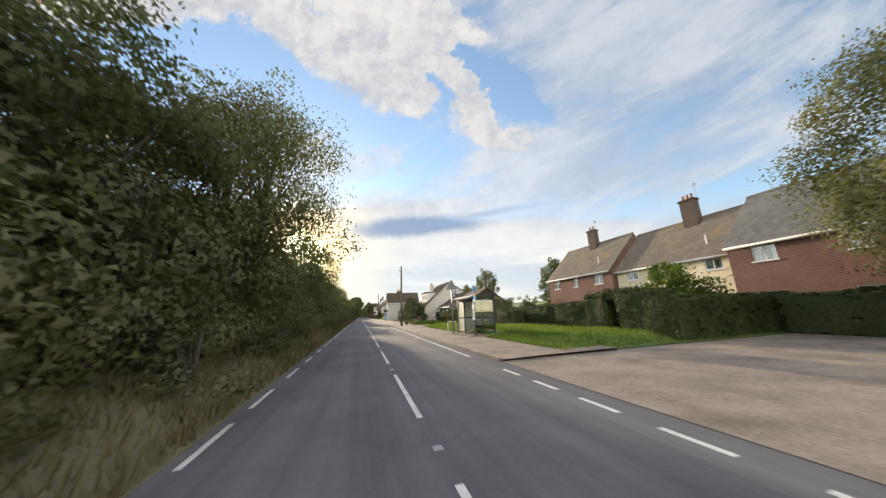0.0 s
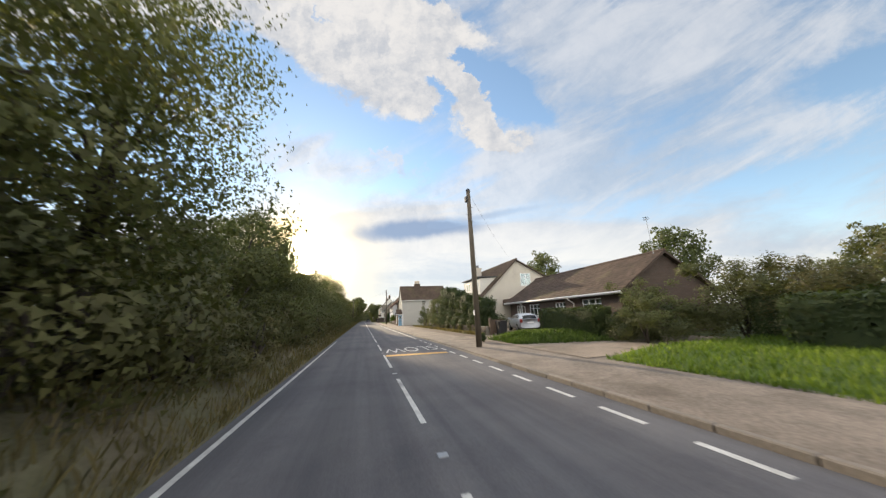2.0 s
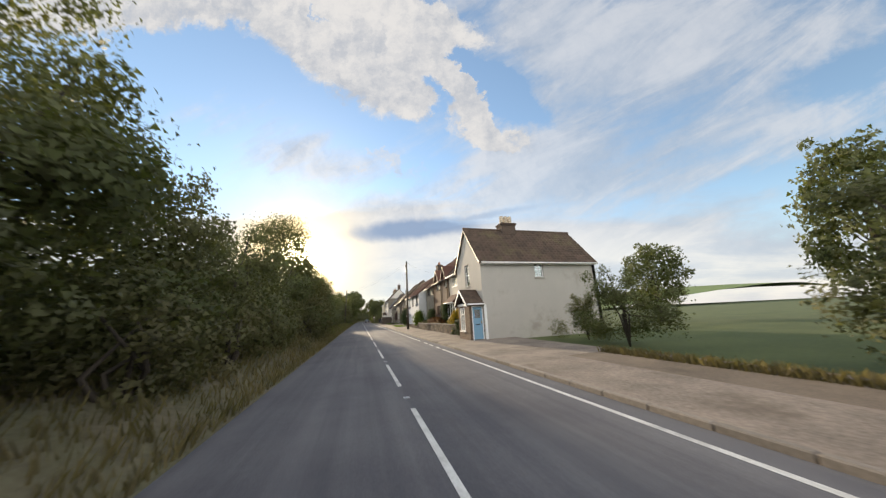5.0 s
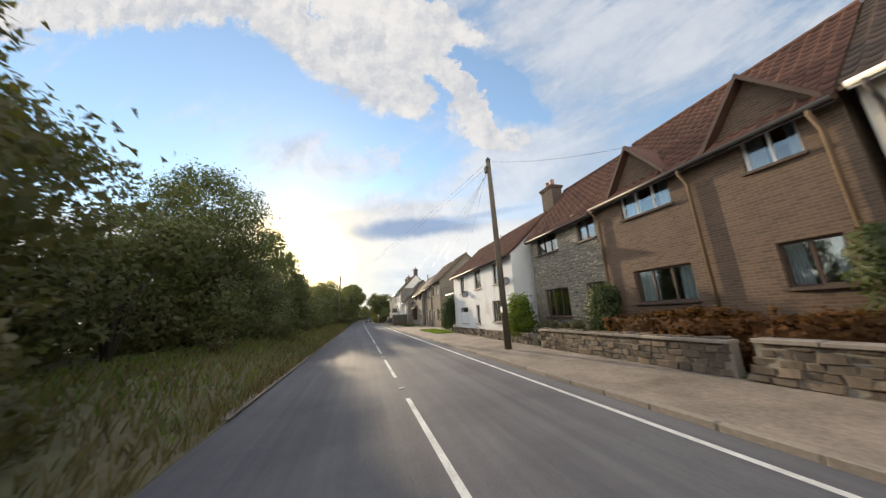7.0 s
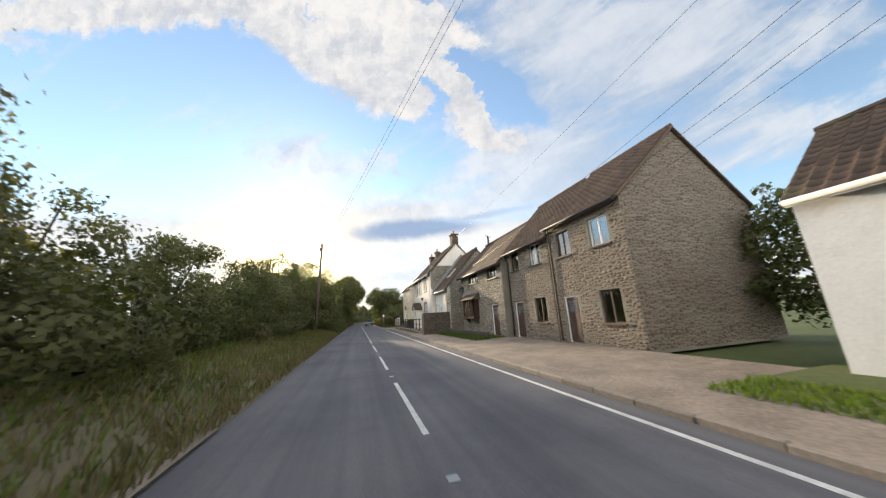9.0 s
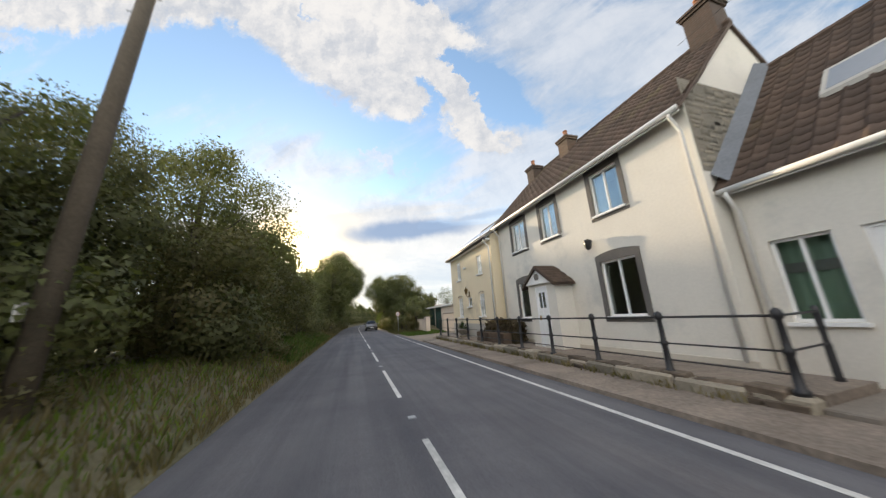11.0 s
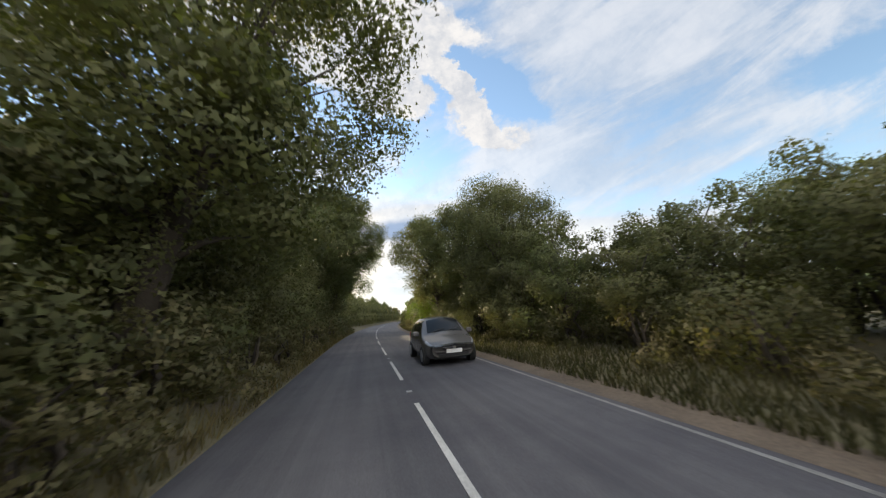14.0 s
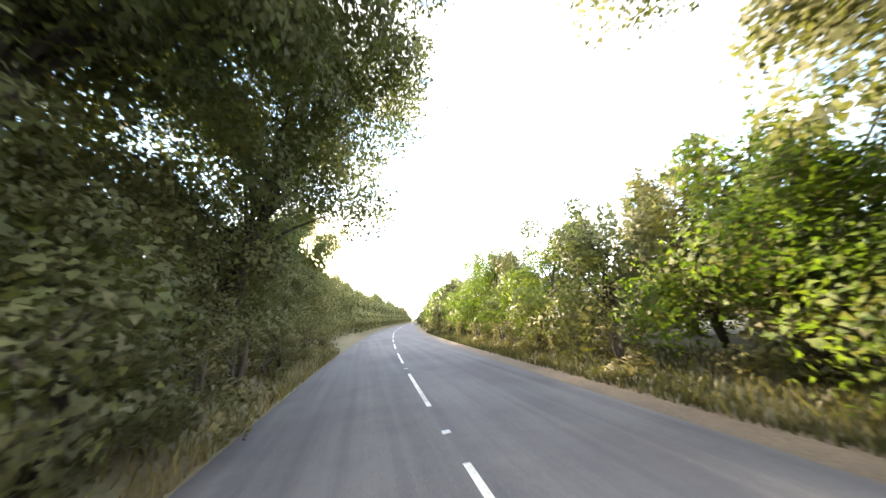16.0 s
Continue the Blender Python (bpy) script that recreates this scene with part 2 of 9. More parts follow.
def brickwork(name, c1, c2, mortar, long=0.225, high=0.075):
    m, t, b = shader(name)
    oc = t.nodes.new("ShaderNodeTexCoord").outputs["Object"]
    sep = t.nodes.new("ShaderNodeSeparateXYZ")
    link(t, oc, sep.inputs[0])
    s = t.nodes.new("ShaderNodeMath")
    link(t, sep.outputs[0], s.inputs[0])
    link(t, sep.outputs[1], s.inputs[1])
    cmb = t.nodes.new("ShaderNodeCombineXYZ")
    link(t, s.outputs[0], cmb.inputs[0])
    link(t, sep.outputs[2], cmb.inputs[1])
    br = t.nodes.new("ShaderNodeTexBrick")
    link(t, cmb.outputs[0], br.inputs["Vector"])
    br.inputs["Scale"].default_value = 1.0
    br.inputs["Brick Width"].default_value, br.inputs["Row Height"].default_value = long, high
    br.inputs["Mortar Size"].default_value, br.inputs["Mortar Smooth"].default_value = 0.009, 0.3
    br.inputs["Color1"].default_value, br.inputs["Color2"].default_value, br.inputs["Mortar"].default_value = (*c1, 1), (*c2, 1), (*mortar, 1)
    n1, n2 = tex_noise(t, oc, 0.8, 5.0), tex_noise(t, oc, 14.0, 5.0)
    c = mix_col(t, 1.0, br.outputs["Color"], mix_col(t, n1, (0.62, 0.62, 0.64), (1.3, 1.26, 1.2)), "MULTIPLY")
    c = mix_col(t, 0.6, c, mix_col(t, 1.0, c, mix_col(t, n2, (0.6, 0.6, 0.6), (1.4, 1.4, 1.4)), "MULTIPLY"))
    link(t, c, b.inputs["Base Color"])
    b.inputs["Roughness"].default_value = 0.9
    inv = t.nodes.new("ShaderNodeMath")
    inv.operation = "SUBTRACT"
    inv.inputs[0].default_value = 1.0
    link(t, br.outputs["Fac"], inv.inputs[1])
    bump(t, b, inv.outputs[0], 0.5, 0.015)
    return m


def asphalt_mat():
    m, t, b = shader("asphalt")
    oc = t.nodes.new("ShaderNodeTexCoord").outputs["Object"]
    sep = t.nodes.new("ShaderNodeSeparateXYZ")
    link(t, oc, sep.inputs[0])
    fine, mid = tex_noise(t, oc, 55.0, 3.0), tex_noise(t, oc, 0.35, 6.0, 0.65)
    mp = t.nodes.new("ShaderNodeMapping")
    mp.inputs["Scale"].default_value = (2.2, 0.05, 1.0)
    link(t, oc, mp.inputs[0])
    runs = tex_noise(t, mp.outputs[0], 1.0, 4.0)
    c = mix_col(t, ramp(t, runs, 0.3, 0.7), (0.098, 0.098, 0.108), (0.140, 0.138, 0.146))
    c = mix_col(t, ramp(t, mid, 0.35, 0.7), c, mix_col(t, 1.0, c, (0.72, 0.72, 0.76), "MULTIPLY"))
    c = mix_col(t, 1.0, c, mix_col(t, fine, (0.55, 0.55, 0.55), (1.45, 1.45, 1.45)), "MULTIPLY")
    link(t, c, b.inputs["Base Color"])
    b.inputs["Roughness"].default_value, b.inputs["Specular IOR Level"].default_value = 0.82, 0.25
    bump(t, b, fine, 0.35, 0.01)
    return m


def leaf_mat(name, dark, light, glow=0.35):
    m, t, b = shader(name)
    g = t.nodes.new("ShaderNodeNewGeometry").outputs["Random Per Island"]
    o = t.nodes.new("ShaderNodeObjectInfo").outputs["Random"]
    oc = t.nodes.new("ShaderNodeTexCoord").outputs["Object"]
    c = mix_col(t, g, dark, light)
    c = mix_col(t, ramp(t, tex_noise(t, oc, 0.6, 3.0), 0.35, 0.65), mix_col(t, 1.0, c, (0.72, 0.78, 0.7), "MULTIPLY"), c)
    c = mix_col(t, 1.0, c, mix_col(t, o, (0.8, 0.85, 0.8), (1.2, 1.12, 1.05)), "MULTIPLY")
    link(t, c, b.inputs["Base Color"])
    b.inputs["Roughness"].default_value, b.inputs["Specular IOR Level"].default_value = 0.6, 0.25
    tr = t.nodes.new("ShaderNodeBsdfTranslucent")
    link(t, mix_col(t, 1.0, c, (1.5, 1.6, 0.7), "MULTIPLY"), tr.inputs[0])
    mx = t.nodes.new("ShaderNodeMixShader")
    mx.inputs[0].default_value = glow
    link(t, b.outputs[0], mx.inputs[1])
    link(t, tr.outputs[0], mx.inputs[2])
    link(t, mx.outputs[0], t.nodes["Material Output"].inputs[0])
    return m


def glass_mat(name, tint=(0.9, 0.95, 0.95)):
    m = bpy.data.materials.new(name)
    m.use_nodes = True
    t = m.node_tree
    t.nodes.clear()
    tr, gl = t.nodes.new("ShaderNodeBsdfTransparent"), t.nodes.new("ShaderNodeBsdfGlossy")
    tr.inputs[0].default_value = (*tint, 1)
    gl.inputs["Roughness"].default_value = 0.03
    lw, fr = t.nodes.new("ShaderNodeLayerWeight"), t.nodes.new("ShaderNodeMapRange")
    lw.inputs[0].default_value = 0.35
    link(t, lw.outputs["Facing"], fr.inputs[0])
    fr.inputs[1].default_value, fr.inputs[2].default_value, fr.inputs[3].default_value, fr.inputs[4].default_value = 0.0, 1.0, 0.10, 0.85
    mx, out = t.nodes.new("ShaderNodeMixShader"), t.nodes.new("ShaderNodeOutputMaterial")
    link(t, fr.outputs[0], mx.inputs[0])
    link(t, tr.outputs[0], mx.inputs[1])
    link(t, gl.outputs[0], mx.inputs[2])
    link(t, mx.outputs[0], out.inputs[0])
    return m


ASPHALT = asphalt_mat()
PAVING = surface("worn_pavement", (0.215, 0.178, 0.145), rough=0.9, big=0.8, fine=14.0, spread=0.42, bumps=0.5, grime=(0.115, 0.090, 0.068))
YARD = surface("trodden_yard", (0.25, 0.205, 0.155), rough=0.95, big=0.22, fine=20.0, spread=0.3, bumps=0.4, grime=(0.095, 0.082, 0.062))
GRAVEL = surface("gravel_drive", (0.25, 0.20, 0.155), rough=0.95, big=0.35, fine=16.0, spread=0.42, bumps=0.6, grime=(0.125, 0.10, 0.075))
KERB = surface("kerb_concrete", (0.225, 0.198, 0.168), rough=0.9, fine=22.0, island=0.2)
PAINT = surface("road_paint", (0.55, 0.55, 0.53), rough=0.75, big=2.5, fine=24.0, spread=0.28, grime=(0.24, 0.24, 0.24))
PAINT_WORN = surface("worn_road_paint", (0.26, 0.26, 0.25), rough=0.8, big=1.2, fine=24.0, spread=0.35, grime=(0.10, 0.10, 0.10))
PAINT_YELLOW = surface("yellow_road_paint", (0.62, 0.36, 0.10), rough=0.7, big=2.0, spread=0.2)
GROUND = surface("rough_grass", (0.060, 0.085, 0.022), (0.10, 0.115, 0.035), rough=0.95, big=0.25, fine=6.0, spread=0.3, bumps=0.5)
EARTH = surface("verge_earth", (0.16, 0.135, 0.085), (0.095, 0.11, 0.045), rough=0.95, big=0.8, fine=12.0, spread=0.3, bumps=0.6)
LAWN = surface("lawn", (0.076, 0.125, 0.024), (0.12, 0.165, 0.034), rough=0.95, big=0.35, fine=9.0, spread=0.28, bumps=0.5)
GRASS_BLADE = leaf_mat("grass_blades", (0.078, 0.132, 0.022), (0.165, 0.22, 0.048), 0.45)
# darker copy of grass_blades; shade near hedges and walls is in its colour
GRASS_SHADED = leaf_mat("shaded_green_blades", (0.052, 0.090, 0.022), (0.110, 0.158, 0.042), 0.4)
VERGE_BLADE = leaf_mat("verge_blades", (0.115, 0.098, 0.056), (0.19, 0.158, 0.088), 0.4)
# brown verge blades darkened: shade below the right-hand hedge is in the colour
SHADED_VERGE_BLADE = leaf_mat("shaded_blades", (0.065, 0.060, 0.030), (0.135, 0.115, 0.058), 0.35)
LEAF = leaf_mat("hedgerow_leaf", (0.112, 0.110, 0.058), (0.165, 0.165, 0.082), 0.32)
UNDERGROWTH = leaf_mat("undergrowth_leaf", (0.105, 0.097, 0.054), (0.18, 0.16, 0.088))
# a tone darker than LEAF: the crown's inner shade is put into the colour
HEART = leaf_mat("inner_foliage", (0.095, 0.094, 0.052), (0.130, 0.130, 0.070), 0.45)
LEAF_TREE = leaf_mat("tree_leaf", (0.100, 0.108, 0.054), (0.155, 0.166, 0.078), 0.36)
LEAF_WARM = leaf_mat("autumn_leaf", (0.095, 0.088, 0.044), (0.142, 0.126, 0.062))
LEAF_BRIGHT = leaf_mat("bright_leaf", (0.062, 0.108, 0.016), (0.155, 0.20, 0.034), 0.5)
LEAF_YELLOW = leaf_mat("yellow_leaf", (0.24, 0.17, 0.013), (0.50, 0.34, 0.026), 0.4)
LEAF_HEDGE = leaf_mat("clipped_hedge_leaf", (0.048, 0.062, 0.030), (0.088, 0.112, 0.048), 0.3)
LEAF_RUST = leaf_mat("rust_leaf", (0.09, 0.045, 0.02), (0.20, 0.09, 0.035), 0.3)
LEAF_DRY = leaf_mat("dry_leaf", (0.075, 0.056, 0.040), (0.135, 0.105, 0.075), 0.3)
BARK = surface("bark", (0.058, 0.048, 0.037), rough=0.95, big=2.0, fine=14.0, bumps=0.8)
POLE_WOOD = surface("pole_timber", (0.098, 0.08, 0.058), rough=0.9, big=1.0, fine=18.0, bumps=0.5)
RENDER_WHITE = surface("white_render", (0.68, 0.645, 0.575), rough=0.9, big=0.6, fine=16.0, spread=0.06, bumps=0.25, grime=(0.52, 0.51, 0.47))
RENDER_DULL = surface("dull_cream_render", (0.43, 0.41, 0.37), rough=0.9, big=0.5, fine=16.0, spread=0.08, bumps=0.3, grime=(0.32, 0.295, 0.255))
RENDER_OLD = surface("weathered_white_render", (0.64, 0.645, 0.64), rough=0.9, big=0.5, fine=12.0, spread=0.09, bumps=0.35, grime=(0.46, 0.46, 0.45))
RENDER_CREAM = surface("cream_render", (0.72, 0.62, 0.44), rough=0.9, big=0.6, fine=16.0, spread=0.06, bumps=0.2, grime=(0.53, 0.46, 0.35))
RENDER_BEIGE = surface("beige_render", (0.56, 0.51, 0.43), rough=0.9, big=0.6, fine=16.0, spread=0.07, bumps=0.2, grime=(0.45, 0.40, 0.34))
RENDER_PINK = surface("pinkish_render", (0.58, 0.49, 0.41), rough=0.9, big=0.6, fine=16.0, spread=0.06, bumps=0.2, grime=(0.48, 0.41, 0.34))
BRICK_RED = brickwork("red_brick", (0.20, 0.088, 0.064), (0.145, 0.066, 0.05), (0.22, 0.185, 0.16))
BRICK_BROWN = brickwork("brown_brick", (0.150, 0.095, 0.062), (0.098, 0.064, 0.043), (0.155, 0.128, 0.100))
BRICK_DARK = brickwork("dark_brown_brick", (0.095, 0.062, 0.047), (0.072, 0.05, 0.038), (0.105, 0.09, 0.076))
STONE = surface("grey_rubble_stone", (0.235, 0.213, 0.170), rough=0.92, big=1.2, fine=12.0, spread=0.25, bumps=0.6, island=0.34)
STONE_WARM = surface("warm_wall_stone", (0.128, 0.102, 0.077), rough=0.92, big=1.4, fine=12.0, spread=0.36, bumps=0.7, island=0.38)
# stone of the row, with its shade and haze put in as brown
STONE_BROWN = surface("shade_browned_rubble_stone", (0.155, 0.120, 0.092), rough=0.92, big=1.0, fine=12.0, spread=0.22, bumps=0.5, island=0.22)
STONE_DARK = surface("dark_rubble_stone", (0.082, 0.068, 0.054), rough=0.92, big=1.0, fine=12.0, spread=0.35, bumps=0.6, island=0.34)
MORTAR = surface("old_lime_mortar", (0.215, 0.195, 0.158), rough=0.95, fine=20.0, bumps=0.4)
TILE_BROWN = surface("brown_roof_tile", (0.088, 0.062, 0.048), rough=0.85, big=0.7, fine=14.0, spread=0.25, island=0.22, grime=(0.13, 0.11, 0.06))
TILE_RED = surface("red_clay_pantile", (0.104, 0.050, 0.035), rough=0.85, big=0.8, fine=14.0, spread=0.25, island=0.24)
TILE_TAN = surface("tan_lichened_tile", (0.18, 0.155, 0.125), rough=0.9, big=0.45, fine=10.0, spread=0.22, island=0.14, grime=(0.26, 0.17, 0.06))
TILE_GREY = surface("grey_slate", (0.15, 0.15, 0.145), rough=0.75, big=0.6, fine=14.0, spread=0.2, island=0.16)
UPVC = surface("white_upvc", (0.78, 0.78, 0.77), rough=0.45, spread=0.04, bumps=0.0)
FRAME_RED = surface("red_brown_timber", (0.048, 0.020, 0.015), rough=0.6, spread=0.2, bumps=0.1)
FRAME_BROWN = surface("brown_window_frame", (0.075, 0.045, 0.032), rough=0.6, spread=0.15, bumps=0.1)
SURROUND = surface("dark_window_surround", (0.13, 0.12, 0.11), rough=0.85, spread=0.15)
GUTTER_WHITE = surface("white_gutter", (0.70, 0.69, 0.66), rough=0.5, spread=0.08, bumps=0.0)
GUTTER_DARK = surface("dark_gutter", (0.06, 0.05, 0.045), rough=0.5, spread=0.1, bumps=0.0)
PIPE_TAN = surface("tan_downpipe", (0.16, 0.105, 0.06), rough=0.6, spread=0.1, bumps=0.0)
IRON = surface("black_painted_iron", (0.022, 0.022, 0.024), rough=0.45, spread=0.25, bumps=0.1)
LEAD = surface("sheet_lead", (0.15, 0.165, 0.185), rough=0.6, metal=0.3, spread=0.25)
STEEL = surface("galvanised_steel", (0.34, 0.35, 0.36), rough=0.45, metal=0.8, spread=0.12, bumps=0.0)
GREEN_STEEL = surface("dark_green_steel", (0.030, 0.055, 0.045), rough=0.5, spread=0.15, bumps=0.0)
SIGN_GREY = surface("sign_back_grey", (0.17, 0.17, 0.175), rough=0.55, spread=0.1, bumps=0.0)
SIGN_WHITE = surface("sign_white", (0.75, 0.75, 0.73), rough=0.5, spread=0.04, bumps=0.0)
CAR_GLASS = surface("car_glass", (0.014, 0.016, 0.017), rough=0.06, spread=0.05, bumps=0.0)
DIRT = surface("road_edge_dirt", (0.15, 0.118, 0.088), rough=0.95, big=0.7, fine=18.0, spread=0.34, bumps=0.5, grime=(0.085, 0.068, 0.048))
SIGN_RED = surface("sign_red", (0.30, 0.045, 0.04), rough=0.5, spread=0.08, bumps=0.0)
SIGN_BLUE = surface("sign_blue", (0.06, 0.36, 0.66), rough=0.5, spread=0.08, bumps=0.0)
SIGN_ORANGE = surface("sign_orange", (0.66, 0.20, 0.06), rough=0.5, spread=0.08, bumps=0.0)
BLACK = surface("black_paint", (0.015, 0.015, 0.016), rough=0.5, spread=0.1, bumps=0.0)
DOOR_BLUE = surface("pale_blue_door", (0.20, 0.36, 0.50), rough=0.5, spread=0.06, bumps=0.05)
# pale metal base: sky glare on dark panels is put into the colour
SOLAR = surface("solar_panel", (0.56, 0.58, 0.62), metal=0.85, rough=0.2, spread=0.12, big=4.0, bumps=0.0, spec=0.6)
CLAY_POT = surface("clay_chimney_pot", (0.34, 0.16, 0.09), rough=0.85, spread=0.2)
CREAM_POT = surface("cream_chimney_pot", (0.50, 0.42, 0.32), rough=0.85, spread=0.2)
CURTAIN = surface("pale_curtain", (0.50, 0.53, 0.56), rough=0.9, spread=0.15, bumps=0.2)
BLIND_GREEN = surface("green_blind", (0.30, 0.40, 0.30), rough=0.9, spread=0.1, bumps=0.1)
GREEN_SHEET = surface("dark_green_corrugated", (0.030, 0.060, 0.050), rough=0.6, spread=0.2, bumps=0.1)
FELT = surface("roof_felt", (0.10, 0.10, 0.10), rough=0.9, spread=0.2)
TIMBER = surface("weathered_timber", (0.12, 0.085, 0.06), rough=0.9, big=1.5, spread=0.3, bumps=0.4)
RUBBER = surface("tyre_rubber", (0.018, 0.018, 0.018), rough=0.85, spread=0.2)
CAR_GREY = surface("dark_grey_car_paint", (0.187, 0.180, 0.176), rough=0.22, metal=0.5, spread=0.06, bumps=0.0)
CAR_WHITE = surface("silver_white_car_paint", (0.55, 0.57, 0.60), rough=0.22, metal=0.2, spread=0.05, bumps=0.0)
CAR_BLACK = surface("black_car_paint", (0.022, 0.026, 0.034), rough=0.14, spread=0.05, bumps=0.0, spec=0.6)
CAR_DARK = surface("car_plastic", (0.02, 0.02, 0.021), rough=0.6, spread=0.1, bumps=0.0)
CHROME = surface("chrome", (0.6, 0.6, 0.62), rough=0.15, metal=1.0, spread=0.05, bumps=0.0)
LAMP_LENS = surface("headlight_lens", (0.34, 0.35, 0.36), rough=0.12, metal=0.4, spread=0.1, bumps=0.0)
LANTERN = surface("dark_aged_brass", (0.13, 0.085, 0.032), rough=0.5, metal=0.7, spread=0.2)
BRASS = surface("antique_brass", (0.36, 0.23, 0.08), rough=0.4, metal=0.8, spread=0.15, bumps=0.0)
HILL = surface("far_pasture", (0.13, 0.19, 0.05), (0.10, 0.15, 0.05), rough=1.0, big=0.02, fine=0.4, spread=0.2, bumps=0.0)
PANE = glass_mat("window_glass")
SHELTER_PANE = glass_mat("shelter_glass", (0.80, 0.83, 0.76))
FROSTED = surface("etched_panel", (0.52, 0.52, 0.44), rough=0.4, spread=0.1, bumps=0.0)
# low grey: the rooms' dim light is put into the plaster colour
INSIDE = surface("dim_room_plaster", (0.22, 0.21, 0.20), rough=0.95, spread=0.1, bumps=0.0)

# ---- mesh helpers ----
class Geo:
    """Vertices and faces in world metres, gathered piece by piece."""

    def __init__(self):
        self.v, self.f = [], []

    def add(self, verts, faces):
        n = len(self.v)
        self.v.extend(tuple(p) for p in verts)
        self.f.extend(tuple(i + n for i in f) for f in faces)
        return self

    def box(self, x0, x1, y0, y1, z0, z1):
        return self.add([(x, y, z) for z in (z0, z1) for y in (y0, y1) for x in (x0, x1)],
                        [(0, 2, 3, 1), (4, 5, 7, 6), (0, 1, 5, 4), (2, 6, 7, 3), (0, 4, 6, 2), (1, 3, 7, 5)])

    def soft_box(self, x0, x1, y0, y1, z0, z1, c=0.01):
        """A box with its long edges chamfered (octagonal in plan and in height)."""
        ring = []
        for z, k in ((z0, c), (z0 + c, 0.0), (z1 - c, 0.0), (z1, c)):
            ring.append([(x0 + c + k, y0 + k, z), (x1 - c - k, y0 + k, z), (x1 - k, y0 + c + k, z), (x1 - k, y1 - c - k, z),
                         (x1 - c - k, y1 - k, z), (x0 + c + k, y1 - k, z), (x0 + k, y1 - c - k, z), (x0 + k, y0 + c + k, z)])
        faces = [tuple(range(7, -1, -1)), tuple(range(24, 32))]
        for i in range(3):
            faces += [(i * 8 + j, i * 8 + (j + 1) % 8, i * 8 + 8 + (j + 1) % 8, i * 8 + 8 + j) for j in range(8)]
        return self.add([p for r in ring for p in r], faces)

    def prism(self, poly, axis, a, b):
        """A polygon drawn in the other two axes and drawn out along one axis from a to b."""
        def put(p, w):
            return {"x": (w, p[0], p[1]), "y": (p[0], w, p[1]), "z": (p[0], p[1], w)}[axis]
        n = len(poly)
        faces = [tuple(range(n)), tuple(range(2 * n - 1, n - 1, -1))] + [(i, i + n, (i + 1) % n + n, (i + 1) % n) for i in range(n)]
        return self.add([put(p, a) for p in poly] + [put(p, b) for p in poly], faces)

    def tube(self, path, radius, sides=8, cap=True):
        path = [Vector(p) for p in path]
        rad = radius if isinstance(radius, (list, tuple)) else [radius] * len(path)
        verts, faces = [], []
        for i, p in enumerate(path):
            d = (path[min(i + 1, len(path) - 1)] - path[max(i - 1, 0)]).normalized()
            side = d.cross(Vector((0, 0, 1)) if abs(d.z) < 0.95 else Vector((1, 0, 0))).normalized()
            up = side.cross(d)
            verts += [p + (side * math.cos(6.28319 * k / sides) + up * math.sin(6.28319 * k / sides)) * rad[i] for k in range(sides)]
        for i in range(len(path) - 1):
            faces += [(i * sides + k, i * sides + (k + 1) % sides, (i + 1) * sides + (k + 1) % sides, (i + 1) * sides + k) for k in range(sides)]
        if cap:
            faces += [tuple(range(sides - 1, -1, -1)), tuple(range((len(path) - 1) * sides, len(path) * sides))]
        return self.add(verts, faces)

    def lathe(self, x, y, rings, sides=12):
        return self.tube([(x, y, z + i * 1e-5) for i, (z, r) in enumerate(rings)], [r for z, r in rings], sides)

    def mesh(self, name, mat, base=(0, 0, 0), smooth=False):
        me = bpy.data.meshes.new(name)
        b = Vector(base)
        me.from_pydata([Vector(p) - b for p in self.v], [], self.f)
        me.materials.append(mat)
        if smooth:
            me.polygons.foreach_set("use_smooth", [True] * len(me.polygons))
        me.update()
        return me


BASE = {}


def thing(name, at, label, category, group="", kind=""):
    ob = new(name)
    ob.location = at
    ob.empty_display_size = 0.2
    BASE[ob] = Vector(at)
    return tagged(ob, label, category, group, kind)


def part(name, geo, mat, parent, label="", smooth=False, kind=""):
    ob = new(name, geo.mesh(name, mat, BASE[parent], smooth))
    ob.parent = parent
    BASE[ob] = BASE[parent]
    return tagged(ob, label, kind=kind)


def solid(name, geo, mat, label, category, group="", kind="", smooth=False, at=(0, 0, 0)):
    ob = new(name, geo.mesh(name, mat, at, smooth))
    ob.location = at
    BASE[ob] = Vector(at)
    return tagged(ob, label, category, group, kind)


def array_mesh(name, verts, faces, mat):
    """A mesh from arrays: verts (n, 3), faces (m, 4)."""
    me = bpy.data.meshes.new(name)
    n, m, k = len(verts), len(faces), faces.shape[1]
    me.vertices.add(n)
    me.vertices.foreach_set("co", verts.astype(np.float32).ravel())
    me.loops.add(m * k)
    me.loops.foreach_set("vertex_index", faces.astype(np.int32).ravel())
    me.polygons.add(m)
    me.polygons.foreach_set("loop_start", np.arange(0, m * k, k, dtype=np.int32))
    me.materials.append(mat)
    me.update(calc_edges=True)
    return me


def road_x(y):
    """The road's centre line: straight, then a long bend to the right."""
    return 0.95 + max(0.0, y - 203.0) ** 2 / 760.0

# ---- ground, road, pavements ----
def smooth01(v):
    v = min(1.0, max(0.0, v))
    return v * v * (3 - 2 * v)


